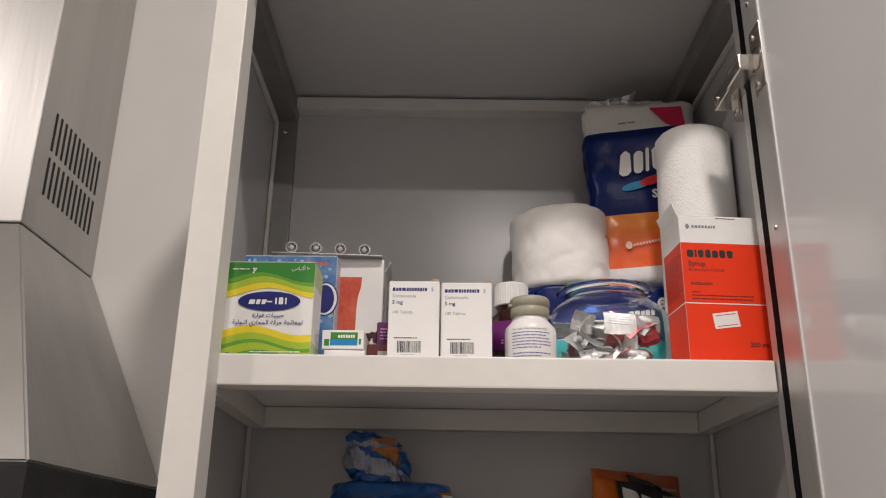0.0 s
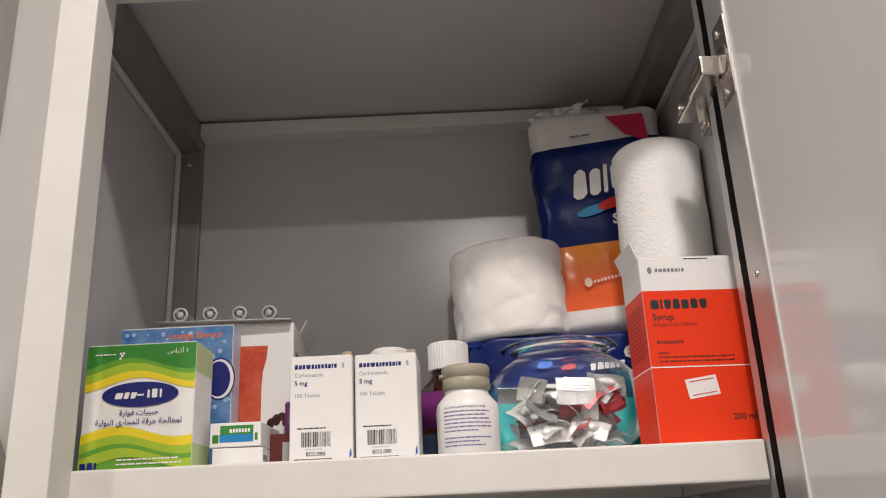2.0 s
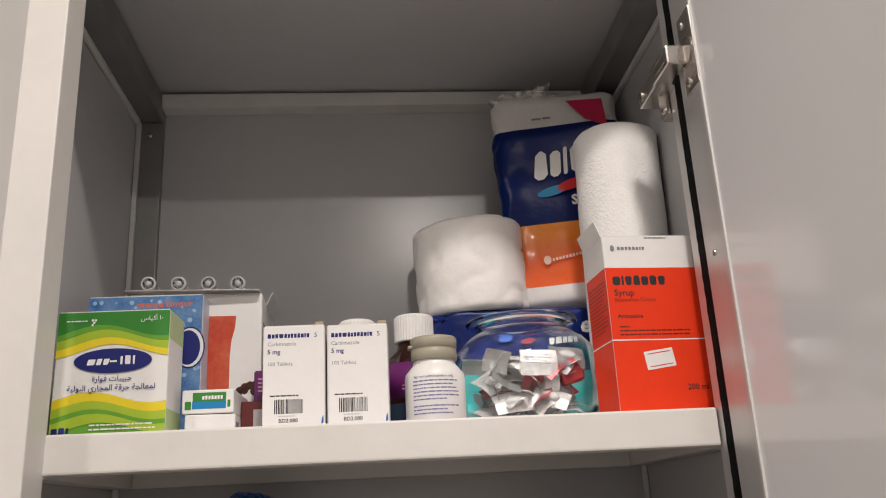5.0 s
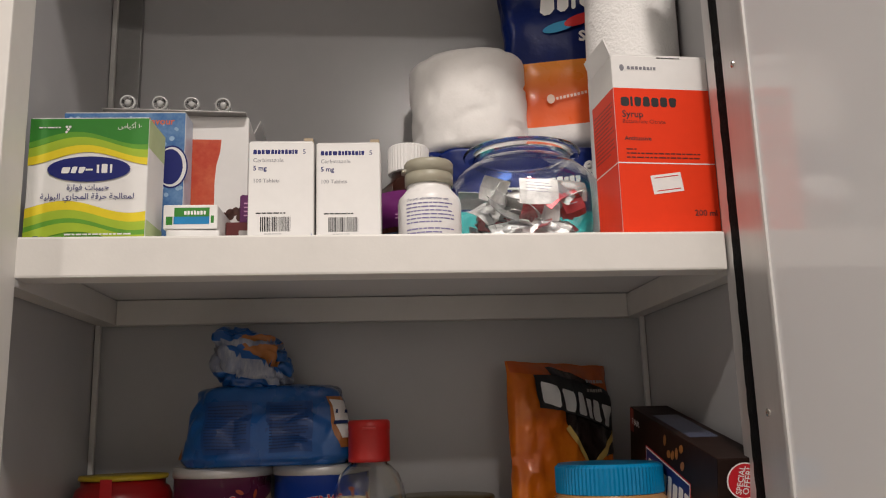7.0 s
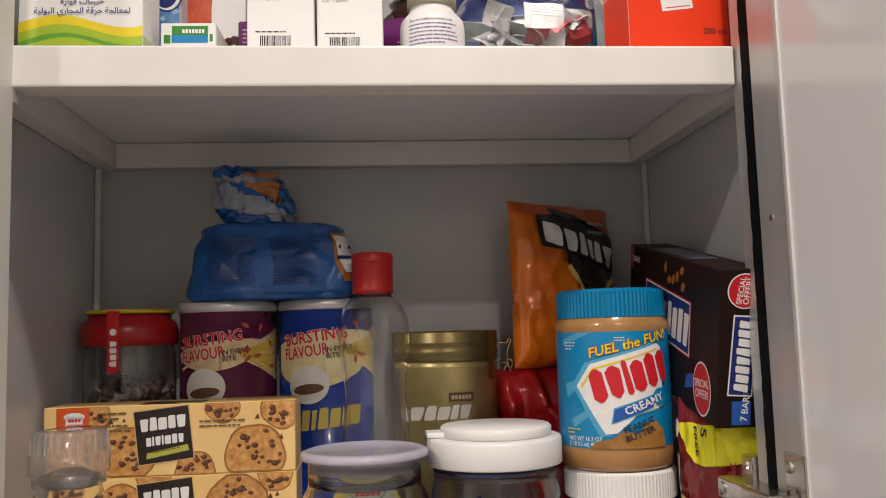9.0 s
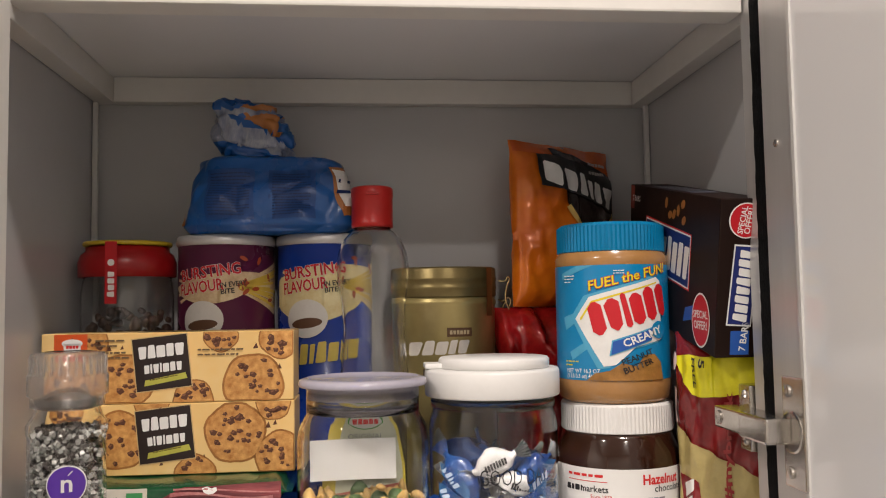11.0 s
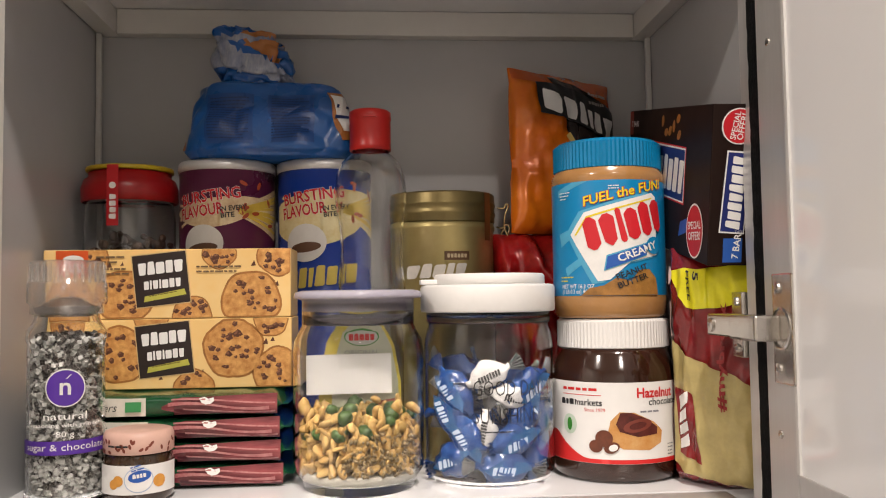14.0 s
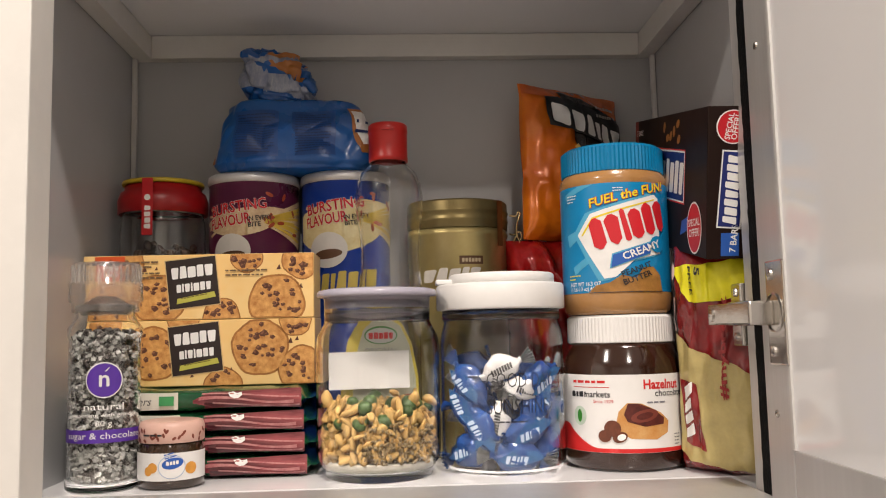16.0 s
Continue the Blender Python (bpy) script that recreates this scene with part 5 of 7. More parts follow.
heap("spice_crumbs", "brown spice crumbs at the bottom of the jar", "nuts", pose(J[0] + 0.0, J[1], ZF, 0, 0, 0), 1100, 0.0408, 0.0135, 0.036, 0.0032, mat("brown_crumbs", (0.28, 0.185, 0.075), 0.6, 0, 0.3, 300), 10, (1.2, 0.8, 0.7), 0.004, "ball", (-105, 40))
part("fill", lathe([(0, 0.009), (0.031, 0.009), (0.031, 0.040), (0, 0.044)], 32), mat("nut_core", (0.30, 0.16, 0.05), 0.7, 0, 0.3, 250), nj)
part("salt_layer", lathe([(0, 0.0078), (0.0345, 0.0078), (0.0385, 0.0125), (0.037, 0.0135), (0, 0.0128)], 48), mat("salt_dust", (0.56, 0.52, 0.44), 0.8, 0, 0.1, 200), nj, smooth=True)

# candy jar
K = (0.1275, 0.7565)
kj = thing("candy_jar", "squarish clear plastic jar of wrapped sweets with white lid", "jar", pose(K[0], K[1], ZF))
kp = [(0.036, 0.0), (0.042, 0.002), (0.0452, 0.007), (0.0455, 0.012), (0.0455, 0.092), (0.0445, 0.100), (0.0425, 0.106), (0.0425, 0.118)]
vessel("jar", kp, 0.0014, 0.003, PET, kj, 72)
lid = lathe([(0.0440, 0.1155), (0.0470, 0.1158), (0.0476, 0.117), (0.0476, 0.1325), (0.0466, 0.1342), (0.0440, 0.1346), (0, 0.1346)], 72)
part("lid", lid, WHITE_PLASTIC, kj, "white screw lid with flip top", smooth=True)
part("flip_top", lathe([(0.0385, 0.1347), (0.0392, 0.1350), (0.0392, 0.1405), (0.0378, 0.1420), (0, 0.1423)], 64), WHITE_PLASTIC, kj, smooth=True, at=pose(0.0015, 0, 0))
part("tab", box(-0.048, -0.030, -0.010, 0.010, 0.1348, 0.1385, 0.0012), WHITE_PLASTIC, kj)
kc = round_at(0.0457)
part("lid_skirt", lathe([(0.0432, 0.108), (0.0438, 0.108), (0.0438, 0.1154), (0.0432, 0.1154)], 64), PET, kj, smooth=True).visible_shadow = False
THIN = ink("thin_black_print", (0.01, 0.01, 0.012))
print_on("lettering", words("GOOD DAY", -0.0165, 0.0610, 0.0150, squeeze=0.62, bold=-0.012), kc, THIN, kj)
print_on("lettering", words("SUNSHINE", -0.0165, 0.0430, 0.0150, squeeze=0.66, bold=-0.012), kc, THIN, kj)
print_on("small_print", bars(-0.008, 0.0385, 0.024, 0.0016, 1, 3), kc, THIN, kj)
SWEET_BLUE = mat("blue_sweet_wrapper", (0.006, 0.026, 0.15), 0.16, 0, 0.3, 55, 0.9, 110, coat=0.6, second=(0.020, 0.075, 0.24), stretch=(1, 1, 0.5))
SWEET_WHITE = mat("white_sweet_wrapper", (0.62, 0.62, 0.62), 0.25, 0, 0.1, 110, 0.7, 150, coat=0.5)
SWEET_SHINE = mat("silver_twist", (0.55, 0.56, 0.58), 0.2, 0.6, 0.3, 150, 0.8, 200)
ICE = mat("ice_blue_print", (0.03, 0.12, 0.30), 0.25, 0, 0.2, 150, coat=0.4)


def sweet(m, white, seed):
    t = thing("wrapped_sweet", "white wrapped mint sweet in the candy jar" if white else "blue wrapped menthol sweet in the candy jar", "sweet", m, "wrapped sweets")
    L, R = (0.031, 0.0088) if white else (0.040, 0.0118)
    bm, prof = bmesh.new(), []
    rng = random.Random(seed)
    for i in range(17):
        u = i / 16
        prof.append((max(0.0022, R * math.sin(math.pi * min(max((u - 0.08) / 0.84, 0.0), 1.0)) ** 0.45 if 0.08 < u < 0.92 else 0.0024), L * (u - 0.5)))
    lathe([(0, -L / 2)] + prof + [(0, L / 2)], 20, bm, 0.72)
    for q in bm.verts:
        q.co += Vector((1, 1, 0.3)) * ((noise.noise(q.co * 160 + Vector((seed, 0, 0))) * 0.0016 - 0.0038 * abs(noise.noise(q.co * 75 + Vector((0, seed, 0))))))
    part("wrapper", bm, SWEET_WHITE if white else SWEET_BLUE, t, smooth=True, at=pose(0, 0, 0, 0, 90, 0))
    for sgn in (-1, 1):
        fan = bmesh.new()
        ring = []
        for i in range(13):
            a = -0.9 + 1.8 * i / 12
            ring.append((fan.verts.new((sgn * L / 2 * 0.9, 0.0004 * (-1) ** i, 0.002 * math.sin(a))), fan.verts.new((sgn * (L / 2 + 0.009 * math.cos(a * 0.6)), 0.0016 * (-1) ** i, 0.0085 * math.sin(a)))))
        for (a0, b0), (a1, b1) in zip(ring, ring[1:]):
            fan.faces.new((a0, a1, b1, b0))
        part("twist", fan, SWEET_SHINE if white or seed % 2 else SWEET_BLUE, t)
    fm = lambda u, v, o: (u, -(R * 0.72 + 0.0005 + o) * math.sqrt(max(0.05, 1 - (v / R) ** 2)), v)
    if white:
        print_on("brand_mark", blocks(-0.008, -0.003, (0.0015,) * 8, 0.0045, 0.0005, 0.1), fm, BLACK, t, 3)
    else:
        print_on("ice_print", poly([(-0.016, -0.001), (-0.004, 0.0062), (0.012, 0.0055), (0.017, 0.001), (0.006, -0.0025), (-0.008, -0.0052)]), fm, ICE, t, 3)
        print_on("brand_mark", blocks(-0.011, -0.0034, (0.0030, 0.0030, 0.0014, 0.0014, 0.0030), 0.0056, 0.0009, 0.2), fm, ink("ice_white_ink", (0.45, 0.55, 0.70)) if seed == 0 else bpy.data.materials["ice_white_ink"], t, 4)
    return t


rng = random.Random(12)
spots = [(-0.026, 0.017, 20, 0), (0.006, 0.0125, -4, 0), (0.030, 0.020, 75, 0), (-0.030, 0.046, -60, 0), (-0.008, 0.036, 80, 1), (0.012, 0.058, -14, 1), (0.022, 0.046, 60, 0), (0.034, 0.046, 85, 0), (-0.018, 0.030, -55, 0), (0.014, 0.030, 20, 0), (-0.027, 0.062, -50, 0), (0.024, 0.064, 30, 0), (-0.004, 0.073, 25, 1)]
for i, (sx, sz, tilt, wh) in enumerate(spots):
    dy = -math.sqrt(0.036 ** 2 - min(abs(sx), 0.032) ** 2)
    sweet(pose(K[0] + sx * 0.93, K[1] + dy * 0.90, ZF + sz, rng.uniform(-12, 12), -tilt, math.degrees(math.atan2(sx, -dy)) * 0.8), wh, i)
for i in range(26):
    a, rr = rng.uniform(0, 6.28), 0.024 * math.sqrt(rng.random())
    sweet(pose(K[0] + rr * math.cos(a), K[1] + 0.006 + rr * math.sin(a) * 0.9, ZF + 0.014 + 0.058 * i / 25, rng.uniform(-60, 60), rng.uniform(-60, 60), rng.uniform(0, 360)), rng.random() < 0.08, 20 + i)

# hazelnut spread and peanut butter, one on the other
N = (0.2185, 0.7600)
COCOA = mat("cocoa_spread", (0.035, 0.012, 0.006), 0.12, 0, 0.15, 30, coat=0.6)
nu = thing("spread_jar", "hazelnut chocolate spread jar with white lid and label", "jar", pose(N[0], N[1], ZF))
part("jar", lathe([(0, 0), (0.040, 0), (0.0437, 0.003), (0.0447, 0.008), (0.0447, 0.068), (0.0435, 0.077), (0.0395, 0.085), (0.0385, 0.09), (0, 0.09)], 72), COCOA, nu, smooth=True)
part("lid", ribbed(0.0393, 0.0895, 0.1095, 90, 0.0004, 0.0018), WHITE_PLASTIC, nu, "ribbed white screw lid")
nc = round_at(0.0448, -24)
print_on("label", rect(-0.058, 0.0135, 0.058, 0.0675), nc, WHITE_CARD, nu, 1)
print_on("red_swoosh", wave(-0.058, 0.058, lambda u: 0.0137, lambda u: 0.0165 + (0.0165 if u < -0.04 else 0.0165 * max(0, (-0.012 - u) / 0.028) ** 1.4), 30), nc, RED, nu, 2)
toast = [(0.004, 0.028), (0.012, 0.0235), (0.030, 0.0225), (0.0395, 0.027), (0.0405, 0.035), (0.034, 0.041), (0.020, 0.0475), (0.010, 0.048), (0.004, 0.042), (0.002, 0.034)]
print_on("toast_picture", poly(toast), nc, mat("toast_print", (0.52, 0.22, 0.05), 0.45, 0, 0.15, 120, second=(0.62, 0.36, 0.14)), nu, 2, "printed slice of bread with spread")
print_on("spread_picture", poly([(0.0075, 0.040), (0.010, 0.035), (0.022, 0.0315), (0.036, 0.033), (0.0365, 0.0375), (0.028, 0.0435), (0.018, 0.0475), (0.0105, 0.0475)]), nc, mat("cocoa_print", (0.13, 0.025, 0.018), 0.4, 0, 0.3, 200), nu, 3)
print_on("swirl", oval(0.022, 0.039, 0.010, 0.0042, 24, 12), nc, mat("cocoa_print_light", (0.20, 0.045, 0.03), 0.4), nu, 4)
print_on("swirl", oval(0.022, 0.039, 0.006, 0.0022, 24, 12), nc, bpy.data.materials["cocoa_print"], nu, 5)
print_on("hazelnut", oval(-0.0005, 0.0305, 0.0058, 0.0056, 24, bm=oval(-0.006, 0.0252, 0.0046, 0.0042, 24, bm=oval(0.0045, 0.0245, 0.0052, 0.0036, 24, 20))), nc, mat("hazelnut_print", (0.17, 0.05, 0.025), 0.4, 0, 0.2, 200), nu, 6)
print_on("nut_core", oval(0.0055, 0.0245, 0.0030, 0.0022, 20, 20), nc, WHITE_INK, nu, 7)
print_on("lettering", words("Hazelnut", 0.0215, 0.0575, 0.0090, bold=0.03, squeeze=0.92), nc, RED, nu, 2)
print_on("lettering", words("chocolate", 0.0300, 0.0522, 0.0066, bold=0.01), nc, BLACK, nu, 2)
print_on("brand_mark", bars(-0.032, 0.0640, 0.030, 0.0028, 1, 4, bm=rect(-0.032, 0.0585, -0.002, 0.0590)), nc, RED, nu, 2)
print_on("brand_mark", blocks(-0.034, 0.0518, (0.0042, 0.0022, 0.0042, 0.0012), 0.0040, 0.0007), nc, BLACK, nu, 2)
print_on("lettering", words("markets", -0.0215, 0.0518, 0.0062, bold=0.015), nc, BLACK, nu, 2)
print_on("lettering", words("Since 1979", -0.014, 0.0478, 0.0034), nc, RED, nu, 2)
print_on("leaf_badge", oval(-0.026, 0.0385, 0.0060, 0.0068, 24), nc, mat("pale_green_badge", (0.55, 0.66, 0.55), 0.5), nu, 2)
print_on("leaf_badge", oval(-0.026, 0.0385, 0.0022, 0.0045, 16), nc, GREEN, nu, 3)
print_on("small_print", bars(0.024, 0.0490, 0.018, 0.0018, 1, 3, bm=bars(0.046, 0.026, 0.006, 0.0012, 4, 2)), nc, GREY_INK, nu, 2)

PB = mat("peanut_butter", (0.42, 0.215, 0.075), 0.2, 0, 0.08, 60, coat=0.5)
AZURE = mat("azure_plastic", (0.0, 0.19, 0.40), 0.35, 0, 0.05, 60)
AZ_LABEL = mat("azure_label", (0.005, 0.23, 0.50), 0.3, 0, 0.03, 40, coat=0.2)
sk = thing("peanut_butter_jar", "peanut butter jar with azure ribbed lid and label", "jar", pose(N[0] - 0.0015, N[1], ZF + 0.1102, 0, 0, 0))
part("jar", lathe([(0, 0), (0.0375, 0), (0.0398, 0.003), (0.0403, 0.010), (0.0403, 0.014), (0.0398, 0.016), (0.0398, 0.0945), (0.0403, 0.0965), (0.0400, 0.1005), (0.0370, 0.1050), (0.0355, 0.1080), (0, 0.1080)], 72), PB, sk, smooth=True)
part("lid", ribbed(0.0378, 0.1040, 0.1245, 80, 0.0007, 0.0022), AZURE, sk, "azure ribbed screw lid")
pc0 = round_at(0.0399, -20)
pc = lambda u, v, o: pc0(u, 0.0155 + (v - 0.0155) * 0.93, o)
CURVES[pc] = 0.0399
print_on("label", rect(-0.066, 0.0155, 0.066, 0.1005), pc, AZ_LABEL, sk, 1)
LIGHT_AZ = mat("light_azure_print", (0.09, 0.40, 0.62), 0.3)
for ray in ([(-0.0375, 0.090), (-0.010, 0.1003), (-0.022, 0.1003), (-0.0375, 0.095)], [(-0.036, 0.062), (-0.022, 0.066), (-0.021, 0.060), (-0.034, 0.052)], [(-0.03, 0.036), (-0.016, 0.044), (-0.013, 0.040), (-0.028, 0.030)]):
    print_on("ray", poly(ray), pc, LIGHT_AZ, sk, 2)
CREAM = ink("cream_ink", (0.74, 0.66, 0.42))
swp = [(-0.024, 0.061), (-0.013, 0.077), (0.036, 0.091), (0.040, 0.088), (0.040, 0.045), (0.018, 0.040), (0.004, 0.027), (-0.004, 0.026)]
print_on("sky_panel", poly([(p - 0.004, q + (0.001 if q > 0.05 else -0.002)) for p, q in swp]), pc, LIGHT_AZ, sk, 3)
print_on("white_panel", poly(swp), pc, WHITE_INK, sk, 4)
print_on("gold_line", poly([(-0.0205, 0.0605), (-0.0115, 0.0740), (0.036, 0.0875), (0.036, 0.0865), (-0.0105, 0.0727), (-0.0192, 0.0600)]), pc, YELLOW, sk, 5)
RED_BR = ink("bright_red_ink", (0.60, 0.015, 0.025))
print_on("brand_mark", blocks(-0.0100, 0.0475, (0.0105, 0.0105, 0.0045, 0.0092, 0.0092, 0.009), 0.0255, 0.0012, 0.06, turn=16, cut=0.34), pc, RED_BR, sk, 6, "row of red block shapes")
print_on("lettering", words("FUEL the FUN!", -0.0135, 0.0815, 0.0098, bold=0.045, shear=0.2, turn=13), pc, RED_BR, sk, 5)
print_on("lettering", words("FUEL the FUN!", -0.0135, 0.0816, 0.0097, bold=0.015, shear=0.2, turn=13), pc, YELLOW, sk, 6)
print_on("blue_banner", poly([(0.000, 0.0335), (0.030, 0.0445), (0.0315, 0.0545), (0.002, 0.0450)]), pc, LIGHT_AZ, sk, 7)
print_on("blue_banner", poly([(0.0012, 0.0345), (0.0298, 0.0452), (0.0310, 0.0535), (0.0026, 0.0440)]), pc, BLUE, sk, 8)
print_on("lettering", words("CREAMY", 0.0100, 0.0398, 0.0080, bold=0.02, turn=20), pc, WHITE_INK, sk, 9)
print_on("peanut_picture", poly([(-0.016, 0.0157), (-0.010, 0.021), (0.000, 0.023), (0.008, 0.0285), (0.018, 0.026), (0.024, 0.034), (0.032, 0.0345), (0.038, 0.028), (0.040, 0.0157)]), pc, mat("peanut_print", (0.42, 0.20, 0.05), 0.4, 0, 0.2, 150), sk, 7)
print_on("lettering", words("PEANUT", 0.0085, 0.0268, 0.0062, bold=0.02, turn=20, bm=words("BUTTER", 0.0095, 0.0205, 0.0062, bold=0.02, turn=20)), pc, BLACK, sk, 10)
print_on("lettering", words("NET WT 16.3 OZ", -0.0330, 0.0210, 0.0044, squeeze=0.8, bold=0.01, bm=words("(1 LB 0.3 oz) 462g", -0.0330, 0.0172, 0.0044, squeeze=0.75, bold=0.01)), pc, WHITE_INK, sk, 5)
print_on("small_print", bars(-0.034, 0.0935, 0.010, 0.0012, 3, 6, bm=bars(0.004, 0.0965, 0.008, 0.001, 2, 7)), pc, WHITE_INK, sk, 5)
print_on("small_print", bars(-0.034, 0.0300, 0.012, 0.0014, 2, 8), pc, YELLOW, sk, 5)
print_on("round_badge", oval(0.0365, 0.052, 0.0065, 0.0065, 24), pc, AZ_LABEL, sk, 8)

# chocolate bar box, tipped and wedged at the side
BROWN_CARD = mat("dark_brown_card", (0.018, 0.009, 0.007), 0.5, 0, 0.1, 30, spec=0.15)
sn = thing("chocolate_bar_box", "dark brown multipack chocolate bar carton leaning on the side", "box", pose(0.2705, 0.7555, 1.6135, 11.0, 0, -1.0))
part("carton", box(-0.0155, 0.0155, -0.090, 0.090, 0, 0.099, 0.0008), BROWN_CARD, sn)
fe = front(-0.090)
fl = back_side(-0.0155)
MARK_BLUE = ink("deep_blue_panel", (0.012, 0.022, 0.15))
print_on("mark_panel", spin2d(rect(-0.0075, 0.020, 0.0085, 0.0705), -4, 0, 0.045), fe, WHITE_INK, sn, 1)
print_on("mark_panel", spin2d(rect(-0.0066, 0.0210, 0.0076, 0.0695), -4, 0, 0.045), fe, MARK_BLUE, sn, 2)
print_on("brand_mark", (lambda b: (spin2d(b, 86), bmesh.ops.translate(b, verts=b.verts, vec=(0.0006, 0.045, 0)), b)[2])(blocks(-0.0225, -0.0046, (0.0048,) * 8, 0.0092, 0.0008, 0.12)), fe, WHITE_INK, sn, 3)
OFFER_RED = ink("offer_red", (0.55, 0.01, 0.02))


def offer(where, cu, cv, a, b, turn, parent):
    print_on("offer_badge", oval(cu, cv, a, b, 36), where, WHITE_INK, parent, 4, "red special offer badge")
    print_on("offer_badge", oval(cu, cv, a * 0.92, b * 0.93, 36), where, OFFER_RED, parent, 5)
    print_on("lettering", spin2d(words("SPECIAL", cu, cv + b * 0.08, a * 0.46, "CENTER", 0.015, squeeze=0.95, bm=words("OFFER!", cu, cv - b * 0.32, a * 0.50, "CENTER", 0.015, squeeze=0.95)), turn, cu, cv), where, WHITE_INK, parent, 6)


offer(fe, 0.0010, 0.0855, 0.0110, 0.0110, 80, sn)
print_on("lettering", (lambda b: (spin2d(b, 84), bmesh.ops.translate(b, verts=b.verts, vec=(0.0035, 0.004, 0)), b)[2])(words("7 BARS", 0, 0, 0.006, bold=0.02)), fe, WHITE_INK, sn, 2)
print_on("blue_tab", rect(-0.006, 0.002, 0.006, 0.017), fe, BLUE, sn, 1)
offer(fl, 0.0665, 0.0190, 0.0150, 0.0178, 8, sn)
print_on("mark_panel", spin2d(rect(-0.050, 0.036, 0.0445, 0.0745), -3, 0, 0.055), fl, RED, sn, 1)
print_on("mark_panel", spin2d(rect(-0.049, 0.0370, 0.0435, 0.0735), -3, 0, 0.055), fl, WHITE_INK, sn, 2)
print_on("mark_panel", spin2d(rect(-0.048, 0.0382, 0.0425, 0.0723), -3, 0, 0.055), fl, MARK_BLUE, sn, 3)
print_on("brand_mark", spin2d(blocks(-0.046, 0.0425, (0.0088,) * 8, 0.0245, 0.0022, 0.12), -3, 0, 0.055), fl, WHITE_INK, sn, 4)
NUTC = mat("peanut_bits_print", (0.45, 0.17, 0.035), 0.4, 0, 0.2, 200)
pn = bmesh.new()
for p, q in ((0.004, 0.082), (-0.004, 0.090), (0.020, 0.086), (0.029, 0.091), (0.012, 0.083), (0.031, 0.080)):
    oval(p, q, 0.0042, 0.0028, 14, p * 4000 % 90, bm=pn)
print_on("peanut_picture", pn, fl, NUTC, sn, 5)
print_on("lettering", words("7 BARS", -0.084, 0.0865, 0.0062, bold=0.02), fl, WHITE_INK, sn, 2)
print_on("red_corner", rect(-0.0895, 0.080, -0.080, 0.0985), fl, mat("dull_red_ink", (0.25, 0.03, 0.015), 0.5), sn, 1)
print_on("flash", poly([(0.035, 0.012), (0.050, 0.016), (0.052, 0.026), (0.038, 0.022)]), fl, BLUE, sn, 1)
print_on("top_label", rect(-0.010, -0.03, 0.010, 0.05), top_side(0.099), mat("slate_film", (0.07, 0.08, 0.13), 0.25), sn, 1)


def soft_bag(name, label, m, w, h, d, material, seed, category="bag", top=0.25, bottom=0.15, crease=0.006, twist=0.0, fold=0):
    """A stuffed film bag standing on its end; returns the thing and its front as a place to print on."""
    t = thing(name, label, category, m)
    nu_, nv = 44, 56

    def depth(u, v):
        e = max(0.0, 1 - abs(u) ** 2.6)
        k = min(1, v / bottom) if v < bottom else (min(1, (1 - v) / top) if v > 1 - top else 1)
        return d / 2 * e ** 0.6 * max(0.02, math.sin(math.pi / 2 * k)) ** 0.75

    def face(u, v, s):
        wv = w / 2 * (1 - 0.05 * math.sin(math.pi * v) + 0.03 * noise.noise(Vector((seed, v * 5, s * 0.1))))
        base = Vector((u * wv + twist * (v - 0.5) * w, 0, v * h + 0.01 * h * noise.noise(Vector((u * 3, v * 2, seed)))))
        dd = depth(u, v)
        cr = 1 - abs(noise.noise(Vector((u * 2.2 + seed, v * 3.4, s)))) * 2
        n = cr * crease + noise.noise(Vector((u * 6, v * 9 + seed, s * 3))) * crease * 0.7 + noise.noise(Vector((u * 14 + seed, v * 22, s * 5))) * crease * 0.28
        return base + Vector((0, s * (dd + n * min(1, dd / (0.25 * d))), 0))
    bm = bmesh.new()
    sides = []
    for s in (-1, 1):
        sides.append([[bm.verts.new(face(-1 + 2 * i / nu_, j / nv, s)) for i in range(nu_ + 1)] for j in range(nv + 1)])
    for g, s in zip(sides, (-1, 1)):
        for j in range(nv):
            for i in range(nu_):
                q = (g[j][i], g[j][i + 1], g[j + 1][i + 1], g[j + 1][i])
                bm.faces.new(q if s < 0 else q[::-1])
    bmesh.ops.remove_doubles(bm, verts=bm.verts, dist=0.0004)
    bmesh.ops.recalc_face_normals(bm, faces=bm.faces)
    part("film", bm, material, t, smooth=True)

    def on(u, v, o):
        p = face(max(-1, min(1, u)), max(0, min(1, v)), -1)
        return (p.x, p.y - o * 2.2, p.z)
    CURVES[on] = 1000.0
    return t, on


def cut_fine(bm, du=2 / 44, dv=1 / 56):
    """Cuts flat shapes into small cells, so that they follow a creased bag."""
    for axis, st in ((0, du), (1, dv)):
        cs = [q.co[axis] for q in bm.verts]
        k = math.floor(min(cs) / st) + 1
        while k * st < max(cs):
            co, no = [0, 0, 0], [0, 0, 0]
            co[axis], no[axis] = k * st, 1
            bmesh.ops.bisect_plane(bm, geom=bm.verts[:] + bm.edges[:] + bm.faces[:], plane_co=co, plane_no=no)
            k += 1
    return bm


